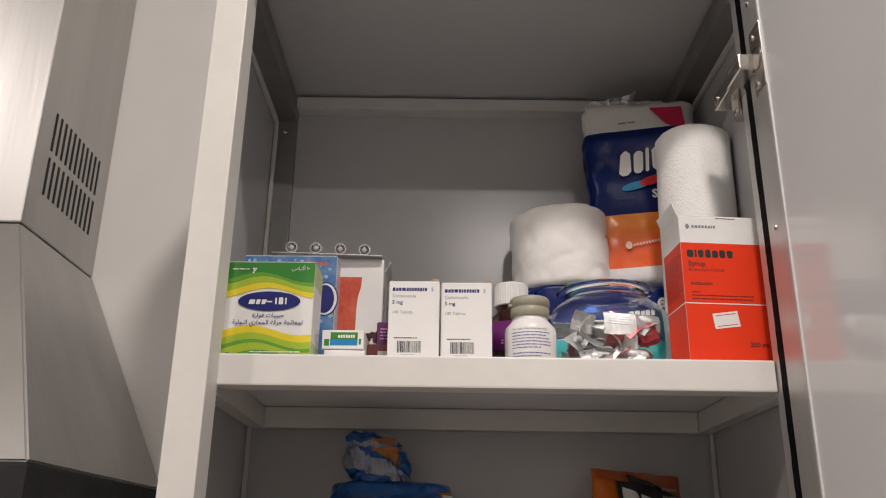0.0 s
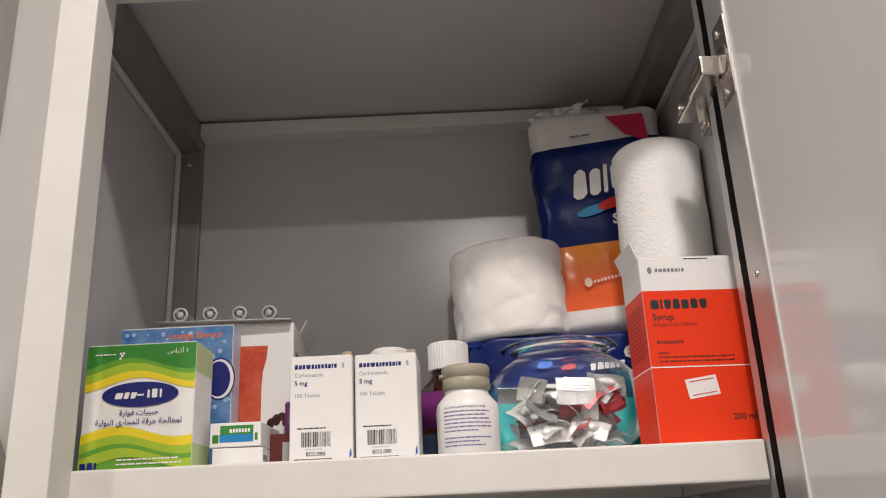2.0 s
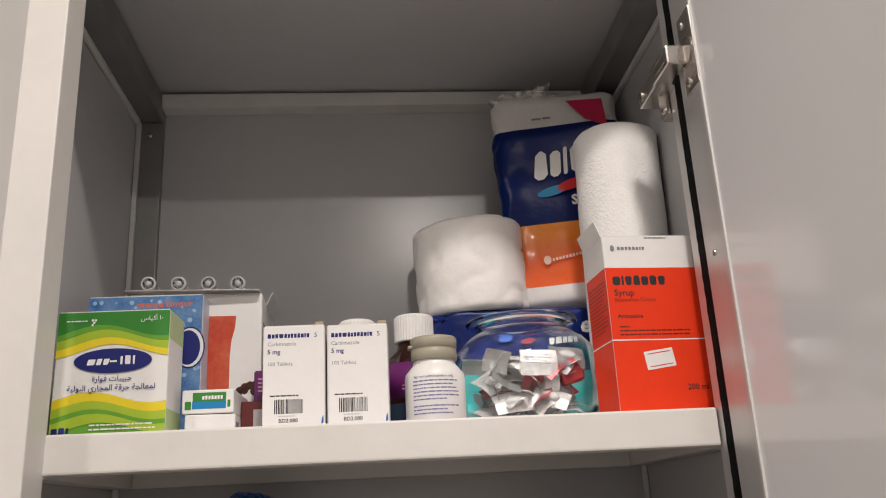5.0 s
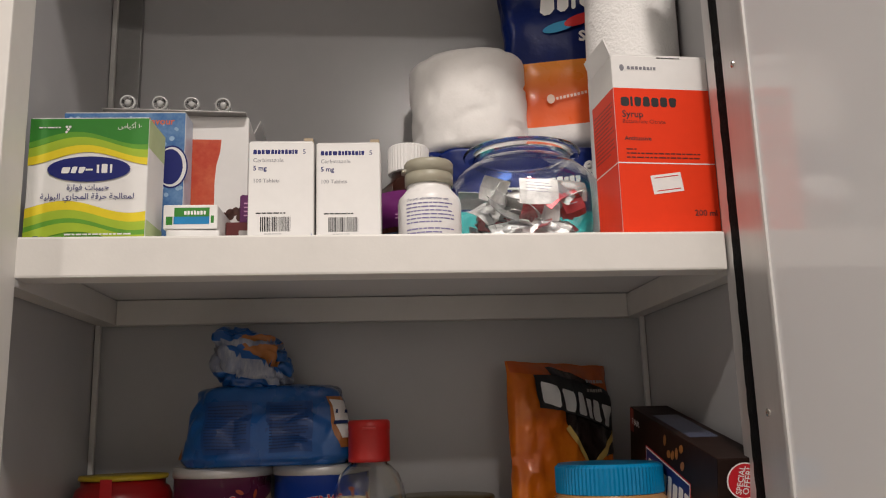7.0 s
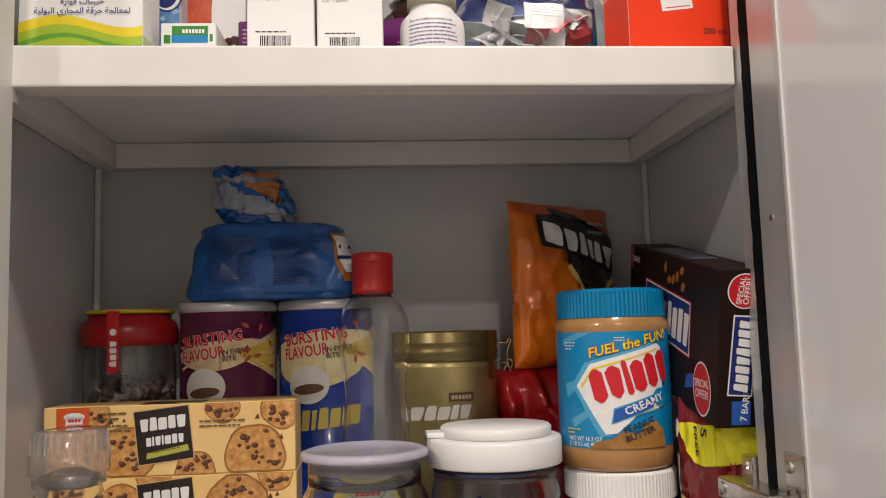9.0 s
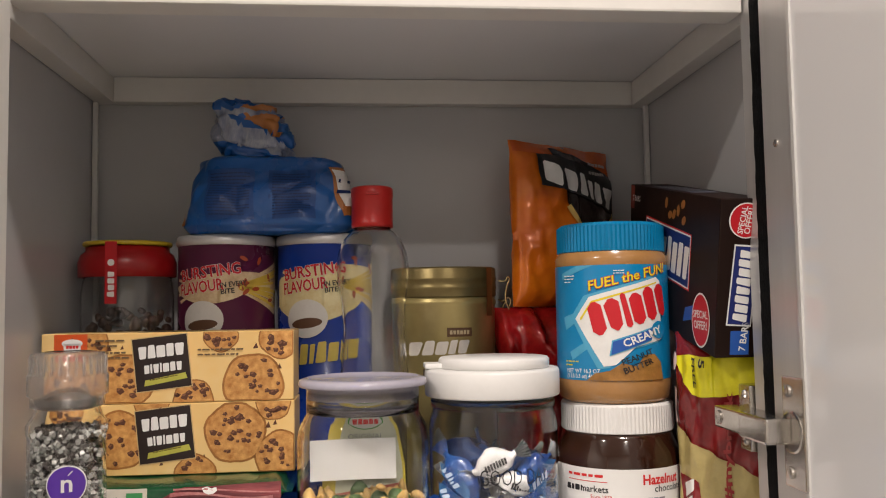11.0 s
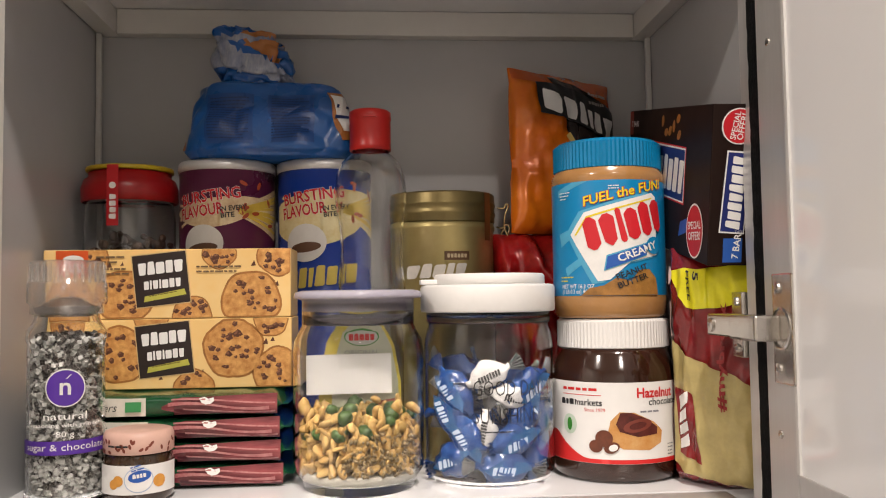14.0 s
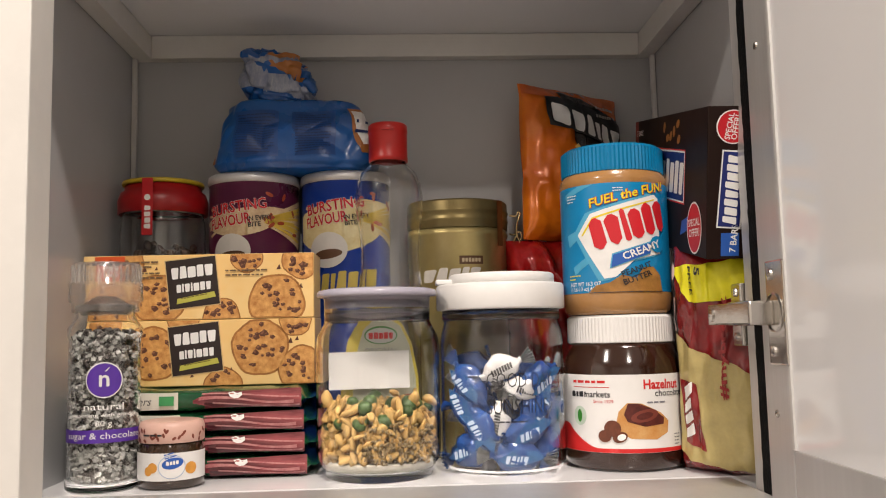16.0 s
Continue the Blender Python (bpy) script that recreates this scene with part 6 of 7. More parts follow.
# bread bag at the side
MAROON = mat("maroon_film", (0.25, 0.014, 0.016), 0.25, 0, 0.2, 60, 0.4, 60, coat=0.4)
br, bo = soft_bag("bread_bag", "maroon, yellow and buff film bag of toast standing on end", pose(0.2790, 0.7065, ZF, 1, 0, -48), 0.072, 0.158, 0.034, MAROON, 7, crease=0.003, top=0.14, bottom=0.06)
print_on("buff_field", cut_fine(poly([(-0.96, 0.10), (-0.6, 0.055), (0.1, 0.035), (0.95, 0.02), (0.95, 0.40), (0.35, 0.48), (-0.5, 0.54), (-0.96, 0.62)])), bo, mat("buff_film", (0.50, 0.40, 0.16), 0.35, 0, 0.1, 60, 0.4, 60, coat=0.2), br, 3, "buff printed panel")
print_on("yellow_flash", cut_fine(poly([(-0.92, 0.90), (0.96, 0.92), (0.96, 0.77), (0.3, 0.75), (-0.45, 0.74), (-0.7, 0.81)])), bo, mat("bright_yellow_film", (0.78, 0.72, 0.02), 0.35), br, 3, "yellow flash")
print_on("lettering", cut_fine((lambda b: (bmesh.ops.transform(b, verts=b.verts, matrix=Matrix.Translation((-0.42, 0.90, 0)) @ Matrix.Diagonal((1.7, 1, 1, 1)) @ Matrix.Rotation(radians(-90), 4, "Z")), b)[1])(words("5", 0.0, 0.09, 0.085, bold=0.02, bm=words("FREE", 0.0, 0, 0.062, bold=0.02)))), bo, BLACK, br, 4)
print_on("maroon_panel", cut_fine(poly([(-0.86, 0.41), (-0.40, 0.38), (-0.20, 0.10), (-0.74, 0.13)])), bo, bpy.data.materials["maroon_film"], br, 4)
print_on("brand_mark", cut_fine((lambda b: (bmesh.ops.transform(b, verts=b.verts, matrix=Matrix.Translation((-0.76, 0.37, 0)) @ Matrix.Rotation(radians(-84), 4, "Z")), b)[1])(blocks(0, 0, (0.06, 0.045, 0.045, 0.05), 0.26, 0.010))), bo, WHITE_INK, br, 5)
print_on("lettering", cut_fine((lambda b: (bmesh.ops.transform(b, verts=b.verts, matrix=Matrix.Translation((0.30, 0.33, 0)) @ Matrix.Diagonal((1.9, 1, 1, 1)) @ Matrix.Rotation(radians(90), 4, "Z")), b)[1])(words("#mybreak", 0, 0, 0.105, bold=0.03))), bo, ink("maroon_ink", (0.30, 0.02, 0.02)), br, 5)
print_on("side_mark", cut_fine(blocks(-0.93, 0.62, (0.10,), 0.16, 0.02, bm=oval(-0.88, 0.88, 0.06, 0.04))), bo, ink("pale_rose_ink", (0.6, 0.45, 0.42)), br, 5)
part("crimp", box(-0.018, 0.020, -0.003, 0.004, 0, 0.022, 0.001), MAROON, br, "pinched maroon bag top", at=pose(0.010, 0.0, 0.150, 0, 18, 0))

# crisps bag on the red snack bags
ORANGE_FILM = mat("orange_snack_film", (0.74, 0.20, 0.010), 0.26, 0.1, 0.2, 22, 0.9, 34, coat=0.3, second=(0.58, 0.105, 0.006))
dr, do = soft_bag("crisp_bag", "shiny orange triangular-crisp snack bag standing upright", pose(0.2070, 0.8600, 1.6285, -3, 1.5, 28), 0.112, 0.138, 0.036, ORANGE_FILM, 3, crease=0.0028, top=0.3, bottom=0.12)
print_on("top_band", cut_fine(poly([(-0.98, 0.93), (-0.4, 0.90), (0.98, 0.80), (0.98, 0.995), (-0.98, 0.995)])), do, mat("rust_film", (0.56, 0.10, 0.012), 0.25, coat=0.4), dr, 2)
print_on("dark_flash", cut_fine(poly([(-0.34, 0.97), (-0.20, 0.97), (0.40, 0.88), (0.96, 0.82), (0.96, 0.45), (0.20, 0.40), (-0.20, 0.64)])), do, mat("black_film", (0.02, 0.012, 0.01), 0.25, coat=0.4), dr, 3, "black triangular flash")
print_on("gold_edge", cut_fine(poly([(-0.14, 0.62), (0.24, 0.38), (0.96, 0.60), (0.96, 0.55), (0.26, 0.33), (-0.20, 0.60)])), do, GOLD_INK, dr, 4)
print_on("mark_ground", cut_fine(poly([(-0.66, 0.71), (-0.30, 0.70), (0.98, 0.57), (0.98, 0.79), (-0.30, 0.92), (-0.68, 0.91)])), do, BLACK, dr, 5)
print_on("brand_mark", cut_fine((lambda b: (bmesh.ops.transform(b, verts=b.verts, matrix=Matrix.Translation((-0.60, 0.745, 0)) @ Matrix.Rotation(radians(-6), 4, "Z")), b)[1])(blocks(0, 0, (0.30, 0.24, 0.16, 0.09, 0.16, 0.22), 0.135, 0.045))), do, WHITE_INK, dr, 6, "row of white block shapes")
print_on("script_mark", cut_fine(bars(0.30, 0.90, 0.5, 0.03, 2, 4)), do, ink("warm_grey_ink", (0.4, 0.36, 0.32)), dr, 6)
RED_FILM = mat("red_snack_film", (0.48, 0.012, 0.014), 0.2, 0.1, 0.3, 30, 1.0, 32, coat=0.6)
r1, ro = soft_bag("snack_bag", "crumpled glossy red snack bag under the crisp bag", pose(0.1900, 0.8480, ZF, 0, 0, 12), 0.100, 0.176, 0.060, RED_FILM, 9, crease=0.008, top=0.2)
print_on("crisp_picture", cut_fine(oval(0.2, 0.92, 0.25, 0.05, 24)), ro, mat("golden_crisp_print", (0.62, 0.36, 0.08), 0.4), r1, 3)
print_on("small_mark", cut_fine(blocks(-0.05, 0.83, (0.05, 0.05, 0.05), 0.03, 0.01)), ro, WHITE_INK, r1, 3)

# gold sweets tin with a wire clasp
GOLD = mat("gold_tin", (0.46, 0.38, 0.17), 0.32, 0.65, 0.06, 20, 0.05, 150, second=(0.38, 0.30, 0.12))
DGOLD = mat("dark_gold_band", (0.22, 0.17, 0.07), 0.35, 0.7, 0.1, 40)
T = (0.1030, 0.8465)
tn = thing("sweets_tin", "round gold tin with raised bands and wire clasp", "tin", pose(T[0], T[1], ZF))
part("can", lathe([(0, 0), (0.0405, 0), (0.0412, 0.002), (0.0412, 0.178), (0.0424, 0.1795), (0.0424, 0.1820), (0.0412, 0.1835), (0.0412, 0.185), (0, 0.185)], 72), GOLD, tn, smooth=True)
part("lid", lathe([(0.0418, 0.1852), (0.0424, 0.186), (0.0424, 0.190), (0.0430, 0.1912), (0.0430, 0.1930), (0.0424, 0.1942), (0.0424, 0.1975), (0.0432, 0.1988), (0.0432, 0.2000), (0.0424, 0.2012), (0.0424, 0.2070), (0.0415, 0.2085), (0, 0.2088)], 72), DGOLD, tn, "dark gold banded lid", smooth=True)
tc = round_at(0.0413)
print_on("brand_mark", blocks(-0.036, 0.1400, (0.0125, 0.0095, 0.0090, 0.0060, 0.0085), 0.0110, 0.0010, 0.3, turn=2), tc, mat("pearl_ink", (0.66, 0.62, 0.56), 0.35, 0.2), tn, 2)
print_on("lettering", words("minis", -0.022, 0.1225, 0.0165, bold=0.01), tc, mat("dark_bronze_ink", (0.05, 0.03, 0.012), 0.4), tn, 2)
print_on("maker_plate", rect(-0.002, 0.1545, 0.018, 0.1613), tc, mat("umber_ink", (0.10, 0.045, 0.015), 0.4), tn, 2)
print_on("maker_mark", blocks(0.0000, 0.1563, (0.0022,) * 6, 0.0032, 0.0005), tc, mat("pale_gold_ink", (0.5, 0.4, 0.25), 0.4), tn, 3)
print_on("brown_strap", rect(0.034, 0.170, 0.0415, 0.208), round_at(0.0434), mat("copper_strap", (0.20, 0.09, 0.03), 0.4, 0.5), tn, 1, "copper-brown clasp strap")


def wire(name, pts, r, material, parent):
    cu = bpy.data.curves.new(name, "CURVE")
    cu.dimensions, cu.bevel_depth, cu.bevel_resolution = "3D", r, 2
    sp_ = cu.splines.new("BEZIER")
    sp_.bezier_points.add(len(pts) - 1)
    for q, p in zip(sp_.bezier_points, pts):
        q.co, q.handle_left_type, q.handle_right_type = p, "AUTO", "AUTO"
    tmp = new("wire_form", cu)
    bpy.context.view_layer.update()
    me = bpy.data.meshes.new_from_object(tmp.evaluated_get(bpy.context.evaluated_depsgraph_get()))
    bpy.data.objects.remove(tmp)
    me.materials.clear()
    me.materials.append(material)
    ob = new(name, me)
    ob.parent = parent
    ob.matrix_local = pose(0, 0, -0.008)
    return ob


BRASS = mat("brass_wire", (0.55, 0.42, 0.2), 0.25, 1.0, 0.05, 100)
wire("clasp_wire", [(0.044, -0.006, 0.206), (0.050, -0.007, 0.206), (0.052, -0.007, 0.209), (0.0505, -0.007, 0.2), (0.0495, -0.008, 0.190), (0.052, -0.008, 0.1815), (0.0495, -0.008, 0.178), (0.0470, -0.008, 0.183), (0.0505, -0.008, 0.190)], 0.0007, BRASS, tn)
wire("clasp_wire", [(0.044, -0.004, 0.1905), (0.0475, -0.006, 0.1895), (0.0525, -0.006, 0.192), (0.054, -0.006, 0.188), (0.052, -0.006, 0.184)], 0.0007, BRASS, tn)
wire("clasp_wire", [(0.0515, -0.008, 0.178), (0.047, -0.009, 0.166), (0.0440, -0.010, 0.158), (0.0465, -0.010, 0.151)], 0.0007, BRASS, tn)

# crisp tubes
def tube_can(x, y, ground, light, seed, label):
    t = thing("crisp_tube", label, "can", pose(x, y, ZF), "crisp tubes")
    part("tube", lathe([(0, 0), (0.0375, 0), (0.0382, 0.001), (0.0382, 0.229), (0, 0.229)], 64), ground, t, smooth=True)
    part("rim", lathe([(0.0380, 0.2285), (0.0392, 0.229), (0.0394, 0.2325), (0.0388, 0.2360), (0.0375, 0.2370), (0.0365, 0.2355), (0, 0.2348)], 64), mat("can_lid", (0.68, 0.67, 0.66), 0.35, 0.3, 0.05, 60) if seed == 1 else bpy.data.materials["can_lid"], t, "pale plastic lid on metal rim", smooth=True)
    c = round_at(0.0383)
    burst = bmesh.new()
    rng = random.Random(seed)
    cu, cv = 0.012, 0.196
    for i in range(9):
        a = -0.55 + 1.0 * i / 8 + rng.uniform(-0.05, 0.05)
        ln = rng.uniform(0.034, 0.052)
        poly([(cu + 0.004 * math.cos(a - 0.3), cv + 0.003 * math.sin(a - 0.3)), (cu + ln * math.cos(a - 0.03), cv + ln * 0.62 * math.sin(a - 0.03)), (cu + ln * math.cos(a + 0.05), cv + ln * 0.62 * math.sin(a + 0.05)), (cu + 0.004 * math.cos(a + 0.3), cv + 0.003 * math.sin(a + 0.3))], burst)
    haze = bmesh.new()
    for i in range(10):
        a = -0.62 + 1.15 * i / 9
        poly([(cu - 0.006, cv), (cu + 0.054 * math.cos(a - 0.06), cv + 0.036 * math.sin(a - 0.06)), (cu + 0.054 * math.cos(a + 0.06), cv + 0.036 * math.sin(a + 0.06))], haze)
    for i in range(5):
        a = 2.75 + 0.8 * i / 4
        poly([(cu - 0.02, cv), (cu + 0.054 * math.cos(a - 0.04), cv + 0.030 * math.sin(a - 0.04)), (cu + 0.054 * math.cos(a + 0.04), cv + 0.030 * math.sin(a + 0.04))], haze)
    low, high = (0.168, 0.2115) if seed == 2 else (0.1835, 0.2065)
    print_on("burst_ray", wave(-0.046, 0.046, lambda u: low + 0.16 * u + 9.0 * u * u, lambda u: high + 0.10 * u - 3.0 * u * u, 44), c, light, t, 1)
    print_on("burst_ray", haze, c, light, t, 2)
    print_on("burst_ray", burst, c, mat("ray_yellow", (0.78, 0.56, 0.08), 0.4) if seed == 1 else bpy.data.materials["ray_yellow"], t, 3, "yellow light burst")
    fl_ = bmesh.new()
    for i in range(9):
        oval(rng.uniform(0.012, 0.05), rng.uniform(0.184, 0.218), 0.0035, 0.0016, 12, rng.uniform(0, 180), bm=fl_)
    print_on("flying_bits", fl_, c, mat("paprika_bits", (0.42, 0.07, 0.02), 0.4) if seed == 1 else bpy.data.materials["paprika_bits"], t, 3)
    tx = words("BURSTING", -0.034, 0.2000, 0.0128, bold=0.040, turn=7, squeeze=0.86)
    words("FLAVOUR", -0.035, 0.1890, 0.0128, bold=0.040, turn=7, squeeze=0.70, bm=tx)
    print_on("lettering", tx, c, WHITE_INK, t, 4)
    tx = words("BURSTING", -0.034, 0.2000, 0.0128, bold=0.020, turn=7, squeeze=0.86)
    words("FLAVOUR", -0.035, 0.1890, 0.0128, bold=0.020, turn=7, squeeze=0.70, bm=tx)
    print_on("lettering", tx, c, RED_BR, t, 5)
    print_on("lettering", words("IN EVERY", 0.0010, 0.1950, 0.0055, bold=0.02, turn=6, squeeze=0.9, bm=words("BITE", 0.0015, 0.1900, 0.0055, bold=0.02, turn=6)), c, BLACK, t, 5)
    print_on("oval_mark", oval(-0.0130, 0.1700, 0.0168, 0.0150, 36, 8), c, ink("mark_white", (0.74, 0.72, 0.68)), t, 6, "plain pale oval")
    print_on("oval_mark_band", oval(-0.0130, 0.1665, 0.0125, 0.0040, 30, 6), c, mat("cocoa_brown_mark", (0.13, 0.06, 0.03), 0.5), t, 7)
    print_on("brand_mark", blocks(-0.030, 0.133, (0.0095, 0.007, 0.004, 0.008, 0.008, 0.005, 0.008), 0.016, 0.0012, 0.2, turn=6), c, mat("straw_ink", (0.70, 0.55, 0.12), 0.4), t, 6)
    return t


PLUM = mat("plum_tube", (0.12, 0.016, 0.055), 0.28, 0, 0.08, 30, coat=0.3)
ROYAL = mat("royal_blue_tube", (0.012, 0.05, 0.34), 0.28, 0, 0.08, 30, coat=0.3)
tube_can(-0.0735, 0.8620, PLUM, mat("mauve_haze", (0.50, 0.30, 0.17), 0.4, 0, 0.3, 60, second=(0.80, 0.68, 0.42)), 1, "plum cardboard crisp tube with a yellow burst")
tube_can(0.0060, 0.8625, ROYAL, mat("gold_haze", (0.66, 0.52, 0.22), 0.4, 0, 0.3, 60, second=(0.82, 0.74, 0.45)), 2, "royal blue cardboard crisp tube with a yellow burst")

# jar with a red lid and a tape seal
RJ = (-0.1495, 0.8540)
rj = thing("plastic_jar", "clear plastic jar of dark dried fruit with red lid", "jar", pose(RJ[0], RJ[1], ZF))
vessel("jar", [(0.033, 0.0), (0.0355, 0.003), (0.0355, 0.189), (0.0345, 0.199), (0.0335, 0.203), (0.0335, 0.209)], 0.0012, 0.003, PET, rj, 48)
RED_PL = mat("red_plastic", (0.34, 0.008, 0.010), 0.3, 0, 0.08, 60)
part("lid", lathe([(0.0362, 0.2045), (0.0372, 0.205), (0.0374, 0.216), (0.0352, 0.2225), (0.0318, 0.2250), (0.0318, 0.2285), (0, 0.2288)], 56), RED_PL, rj, "red screw lid", smooth=True)
part("handle", lathe([(0.0300, 0.2292), (0.0335, 0.2292), (0.0340, 0.2308), (0.0335, 0.2325), (0, 0.2325)], 48), mat("yellow_plastic", (0.55, 0.40, 0.02), 0.4), rj, "yellow lid disc", smooth=True)
print_on("tape_seal", rect(-0.0070, 0.184, 0.0020, 0.231), round_at(0.0378), mat("seal_tape_red", (0.50, 0.015, 0.02), 0.35), rj, 2, "red paper tape seal")
print_on("seal_mark", (lambda b: (bmesh.ops.transform(b, verts=b.verts, matrix=Matrix.Translation((0.0002, 0.189, 0)) @ Matrix.Rotation(radians(90), 4, "Z")), b)[1])(blocks(0, 0, (0.0042,) * 4, 0.0052, 0.0008, bm=oval(0.0260, 0.0026, 0.0026, 0.0026, 16))), round_at(0.0378), WHITE_INK, rj, 3)
heap("dried_fruit", "dark dried fruit inside the red-lidded jar", "dried fruit", pose(RJ[0], RJ[1], ZF), 420, 0.0315, 0.006, 0.178, 0.0095, mat("dried_fruit_skin", (0.03, 0.014, 0.010), 0.45, 0, 0.4, 90, second=(0.10, 0.055, 0.03)), 5, (1, 0.8, 0.7), 0.002, "ball")

# empty squeeze bottle with a red flip cap
B = (0.0448, 0.8065)
bt = thing("squeeze_bottle", "empty clear plastic bottle with red flip cap", "bottle", pose(B[0], B[1], ZF))
bp_ = [(0.020, 0.0), (0.0250, 0.003), (0.0268, 0.010), (0.0272, 0.030), (0.0272, 0.100), (0.0262, 0.125), (0.0240, 0.150), (0.0232, 0.165), (0.0245, 0.180), (0.0272, 0.198), (0.0276, 0.210), (0.0262, 0.220), (0.0225, 0.2295), (0.0165, 0.2355), (0.0138, 0.2375), (0.0138, 0.246)]
vessel("bottle", bp_, 0.0016, 0.002, PET, bt, 72, (0.02, 0.215, 0.022))
RED_CAP = mat("scarlet_plastic", (0.50, 0.022, 0.018), 0.35, 0, 0.06, 60)
part("cap", lathe([(0.0148, 0.2385), (0.0158, 0.2388), (0.0160, 0.2420), (0.0158, 0.2426), (0.0158, 0.2620), (0.0162, 0.2626), (0.0160, 0.2685), (0.0145, 0.2698), (0, 0.2700)], 48), RED_CAP, bt, "red flip cap", smooth=True)
part("thumb_tab", box(-0.005, 0.005, -0.0172, -0.014, 0.2625, 0.2642, 0.0005), RED_CAP, bt)

# knotted blue bread bag on the tubes
BLUE_FILM = mat("blue_bag_film", (0.008, 0.075, 0.29), 0.28, 0, 0.25, 30, 0.5, 60, coat=0.25, second=(0.010, 0.10, 0.35))
kb = thing("bread_bag", "blue film bread bag with knotted top lying on the tubes", "bag", pose(-0.0345, 0.8515, ZF + 0.2372, 0, 0, 0))


def bag_half(v):
    k = 1 if v < 0.90 else math.sqrt(max(0.02, 1 - ((v - 0.90) / 0.10) ** 2)) * 0.6 + 0.4
    k *= 0.90 + v if v < 0.10 else 1
    return 0.0690 * (1 - 0.21 * v ** 1.4) * k, 0.0400 * (1 - 0.30 * v ** 2) * k


def bag_point(a, v):
    hw, hd = bag_half(v)
    x = hw * math.copysign(abs(math.cos(a)) ** 0.5, math.cos(a))
    y = hd * math.copysign(abs(math.sin(a)) ** 0.5, math.sin(a))
    z = 0.063 * v
    vd = noise.voronoi(Vector((x * 30 + 3, y * 30, z * 38)))[0]
    f = noise.noise(Vector((x * 40, y * 40, z * 40))) * 0.0016 + 0.0030 * min(1.0, (vd[1] - vd[0]) / 0.45) - 0.0015
    return Vector((x + f * math.copysign(1, x) * abs(x) / hw, y + f * math.copysign(1, y), z + (0.4 * f if v > 0.1 else 0)))


bm = bmesh.new()
nu2, nv2 = 110, 40
rows = [[bm.verts.new(bag_point(2 * math.pi * i / nu2, j / nv2)) for i in range(nu2)] for j in range(nv2 + 1)]
for a, b in zip(rows, rows[1:]):
    for i in range(nu2):
        q = (i + 1) % nu2
        bm.faces.new((a[i], a[q], b[q], b[i]))
bm.faces.new(rows[0][::-1]), bm.faces.new(rows[-1])
bmesh.ops.recalc_face_normals(bm, faces=bm.faces)
part("film", bm, BLUE_FILM, kb, smooth=True)


def bag_face(u, v, o):
    hw, hd = bag_half(v / 0.063)
    c = max(-0.985, min(0.985, u / hw))
    p = bag_point(-math.acos(math.copysign(c * c, c)), v / 0.063)
    return (p.x + o * 6 * c * abs(c), p.y - o * 6, p.z)


def fine_cells(bm):
    return cut_fine(bm, 0.0025, 0.002)


dk = ink("dark_blue_print", (0.006, 0.025, 0.12))
PANEL_BLUE = ink("deeper_blue_print", (0.008, 0.06, 0.24), 0.35)
for pu in (-0.047, 0.0):
    print_on("panel_ground", fine_cells(rect(pu, 0.010, pu + 0.036, 0.049)), bag_face, PANEL_BLUE, kb, 1)
print_on("printed_panel", bars(-0.044, 0.046, 0.030, 0.0012, 15, 6, bm=bars(0.003, 0.046, 0.029, 0.0012, 15, 9)), bag_face, dk, kb, 3, "dark printed ingredient panel")
print_on("orange_patch", fine_cells(poly([(0.046, 0.0525), (0.066, 0.051), (0.0680, 0.012), (0.056, 0.012), (0.052, 0.022)])), bag_face, mat("orange_bag_print", (0.42, 0.16, 0.04), 0.35), kb, 2)
print_on("white_patch", fine_cells(poly([(0.0475, 0.0500), (0.066, 0.046), (0.0680, 0.019), (0.056, 0.019)])), bag_face, WHITE_INK, kb, 3)
print_on("patch_mark", bars(0.051, 0.042, 0.011, 0.0042, 2, 3), bag_face, dk, kb, 5)
print_on("orange_patch", fine_cells(poly([(-0.0685, 0.036), (-0.066, 0.034), (-0.0655, 0.006), (-0.0685, 0.006)])), bag_face, bpy.data.materials["orange_bag_print"], kb, 2)


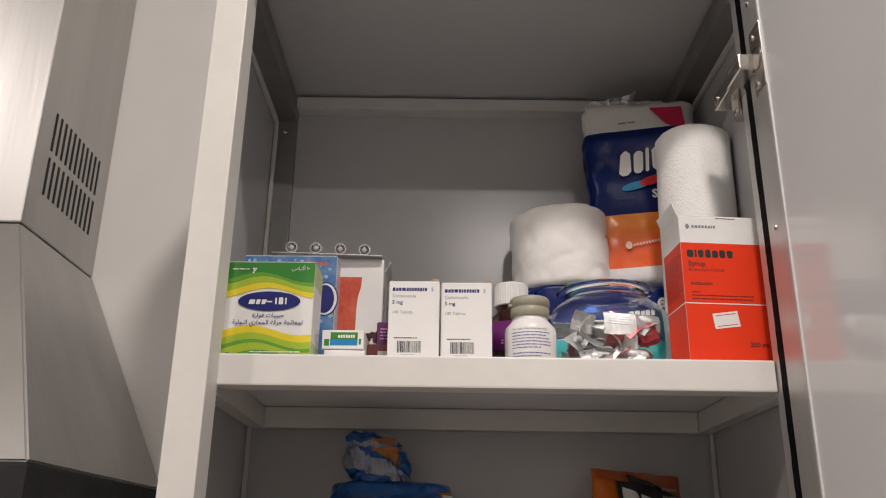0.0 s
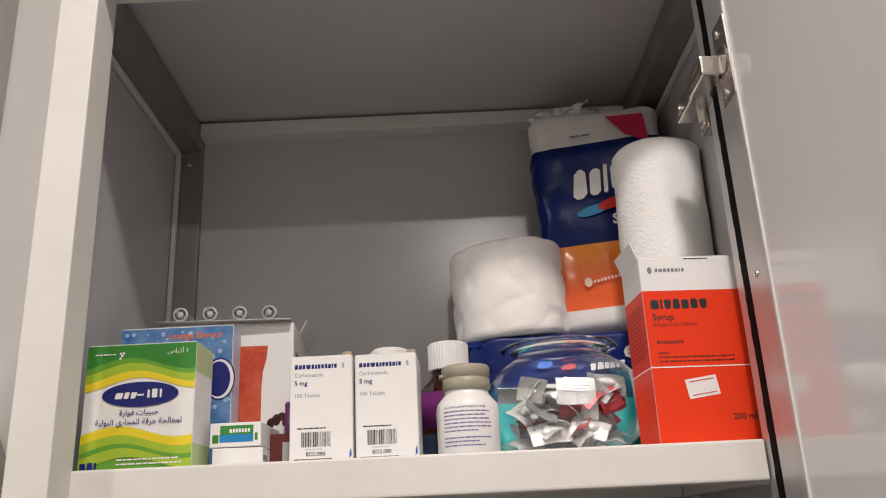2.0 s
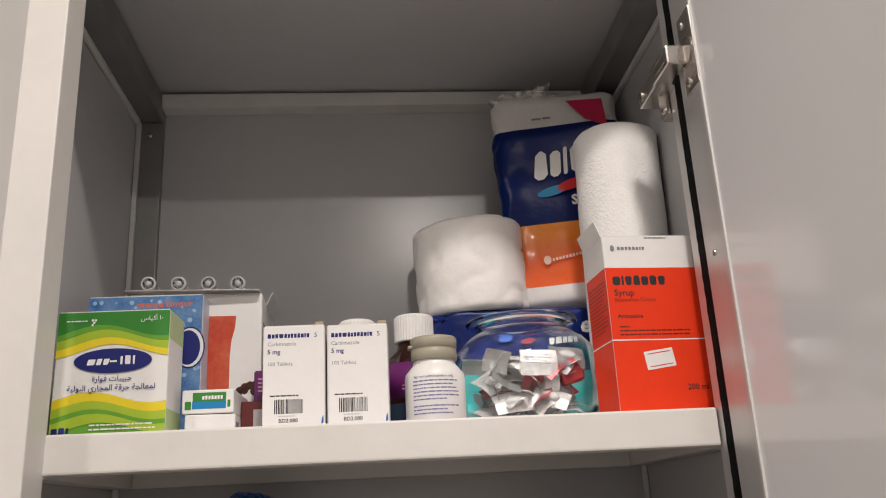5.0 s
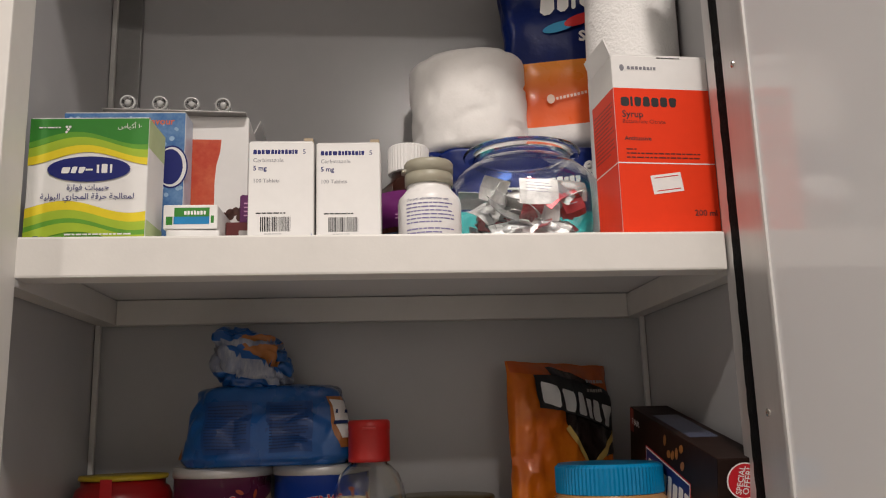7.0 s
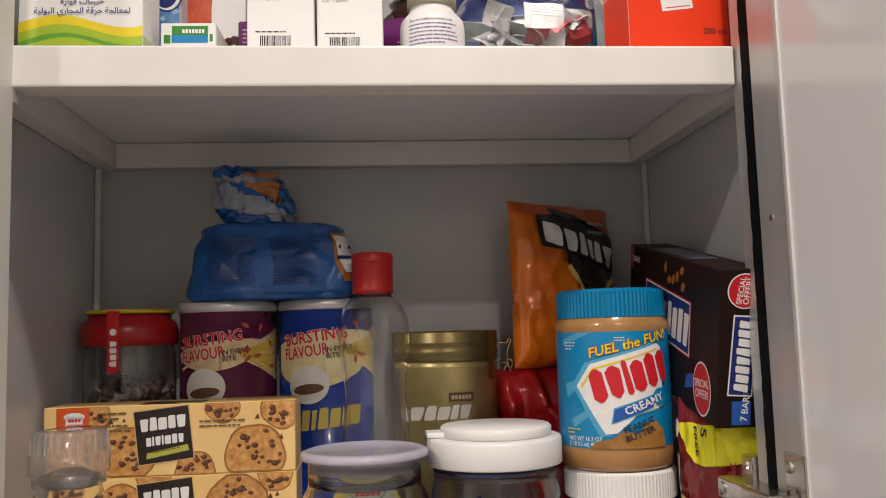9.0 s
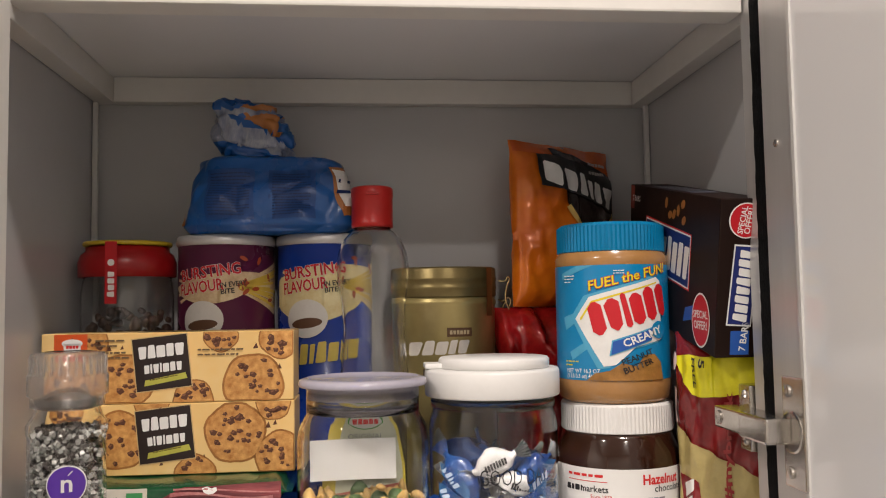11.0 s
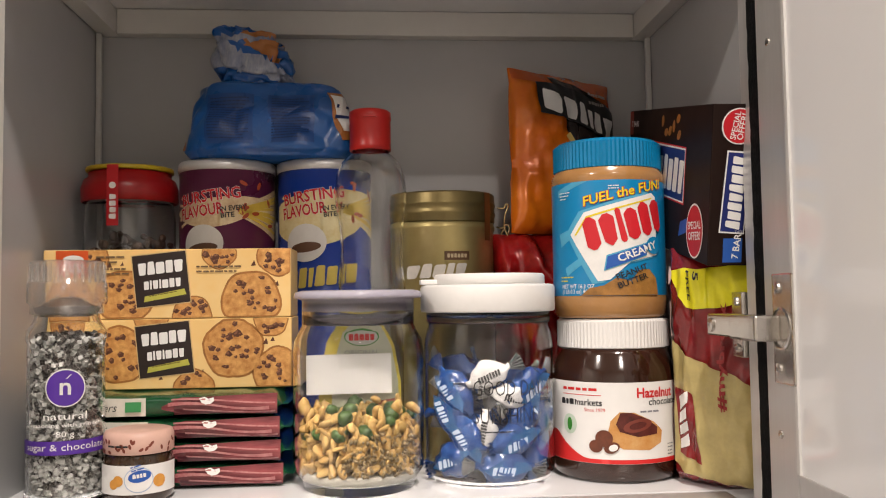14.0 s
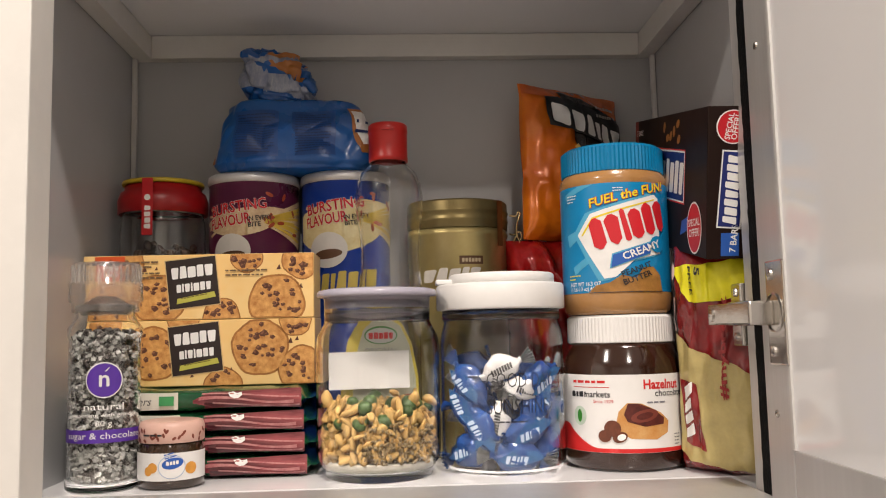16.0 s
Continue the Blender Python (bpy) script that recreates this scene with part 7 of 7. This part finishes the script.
# the twisted bag end: one crumpled form in blue film, with a white band and an orange patch
def crumple(p):
    vd = noise.voronoi(Vector((p.x * 1.3 + 4, p.y * 1.3 + 1, p.z * 1.9 + 2 + 0.5 * p.x)))[0]
    p = Vector([math.copysign(abs(c) ** 0.62, c) for c in p])
    k = 0.92 + 0.20 * min(1.0, (vd[1] - vd[0]) / 0.30) + noise.noise(p * 2.0) * 0.10 - 0.10 * max(0.0, 1 - 6 * abs(noise.noise(p * 1.7 + Vector((2, 5, 1)))))
    lean = 1 + 0.10 * p.z
    return Vector((p.x * 0.0300 * k * lean - 0.004 * p.z - (0.004 * p.z if p.x > 0 else 0), p.y * 0.022 * k, p.z * 0.0250 * k - (0.007 * max(0, p.x) * (p.z > 0))))


knob = bmesh.new()
bmesh.ops.create_icosphere(knob, subdivisions=5, radius=1)
cells = {"knot": [], "white_band": [], "orange_patch": []}
for f in knob.faces:
    c = f.calc_center_median()
    h = c.z + 0.28 * c.x + 0.10 * noise.noise(c * 3)
    where = "white_band" if -0.50 < h < 0.02 or 0.30 < c.z - 0.35 * c.x < 0.48 else ("orange_patch" if h > 0.15 and c.x > -0.05 and c.z < 0.75 and c.x < 0.7 else "knot")
    cells[where].append([q.co.copy() for q in f.verts])
knob.free()
BAGTOP = {"knot": BLUE_FILM, "white_band": mat("white_bag_print", (0.40, 0.42, 0.46), 0.28, 0, 0.2, 90, coat=0.25, second=(0.10, 0.13, 0.24), stretch=(1.0, 0.5, 0.3)), "orange_patch": bpy.data.materials["orange_bag_print"]}
for nm in ("knot", "white_band", "orange_patch"):
    bm = bmesh.new()
    for tri in cells[nm]:
        bm.faces.new([bm.verts.new(crumple(p)) for p in tri])
    bmesh.ops.remove_doubles(bm, verts=bm.verts, dist=0.00002)
    bmesh.ops.recalc_face_normals(bm, faces=bm.faces)
    part(nm, bm, BAGTOP[nm], kb, "knotted blue bag end" if nm == "knot" else "", smooth=True, at=pose(-0.0145, -0.006, 0.0825, 0, 6, 0))
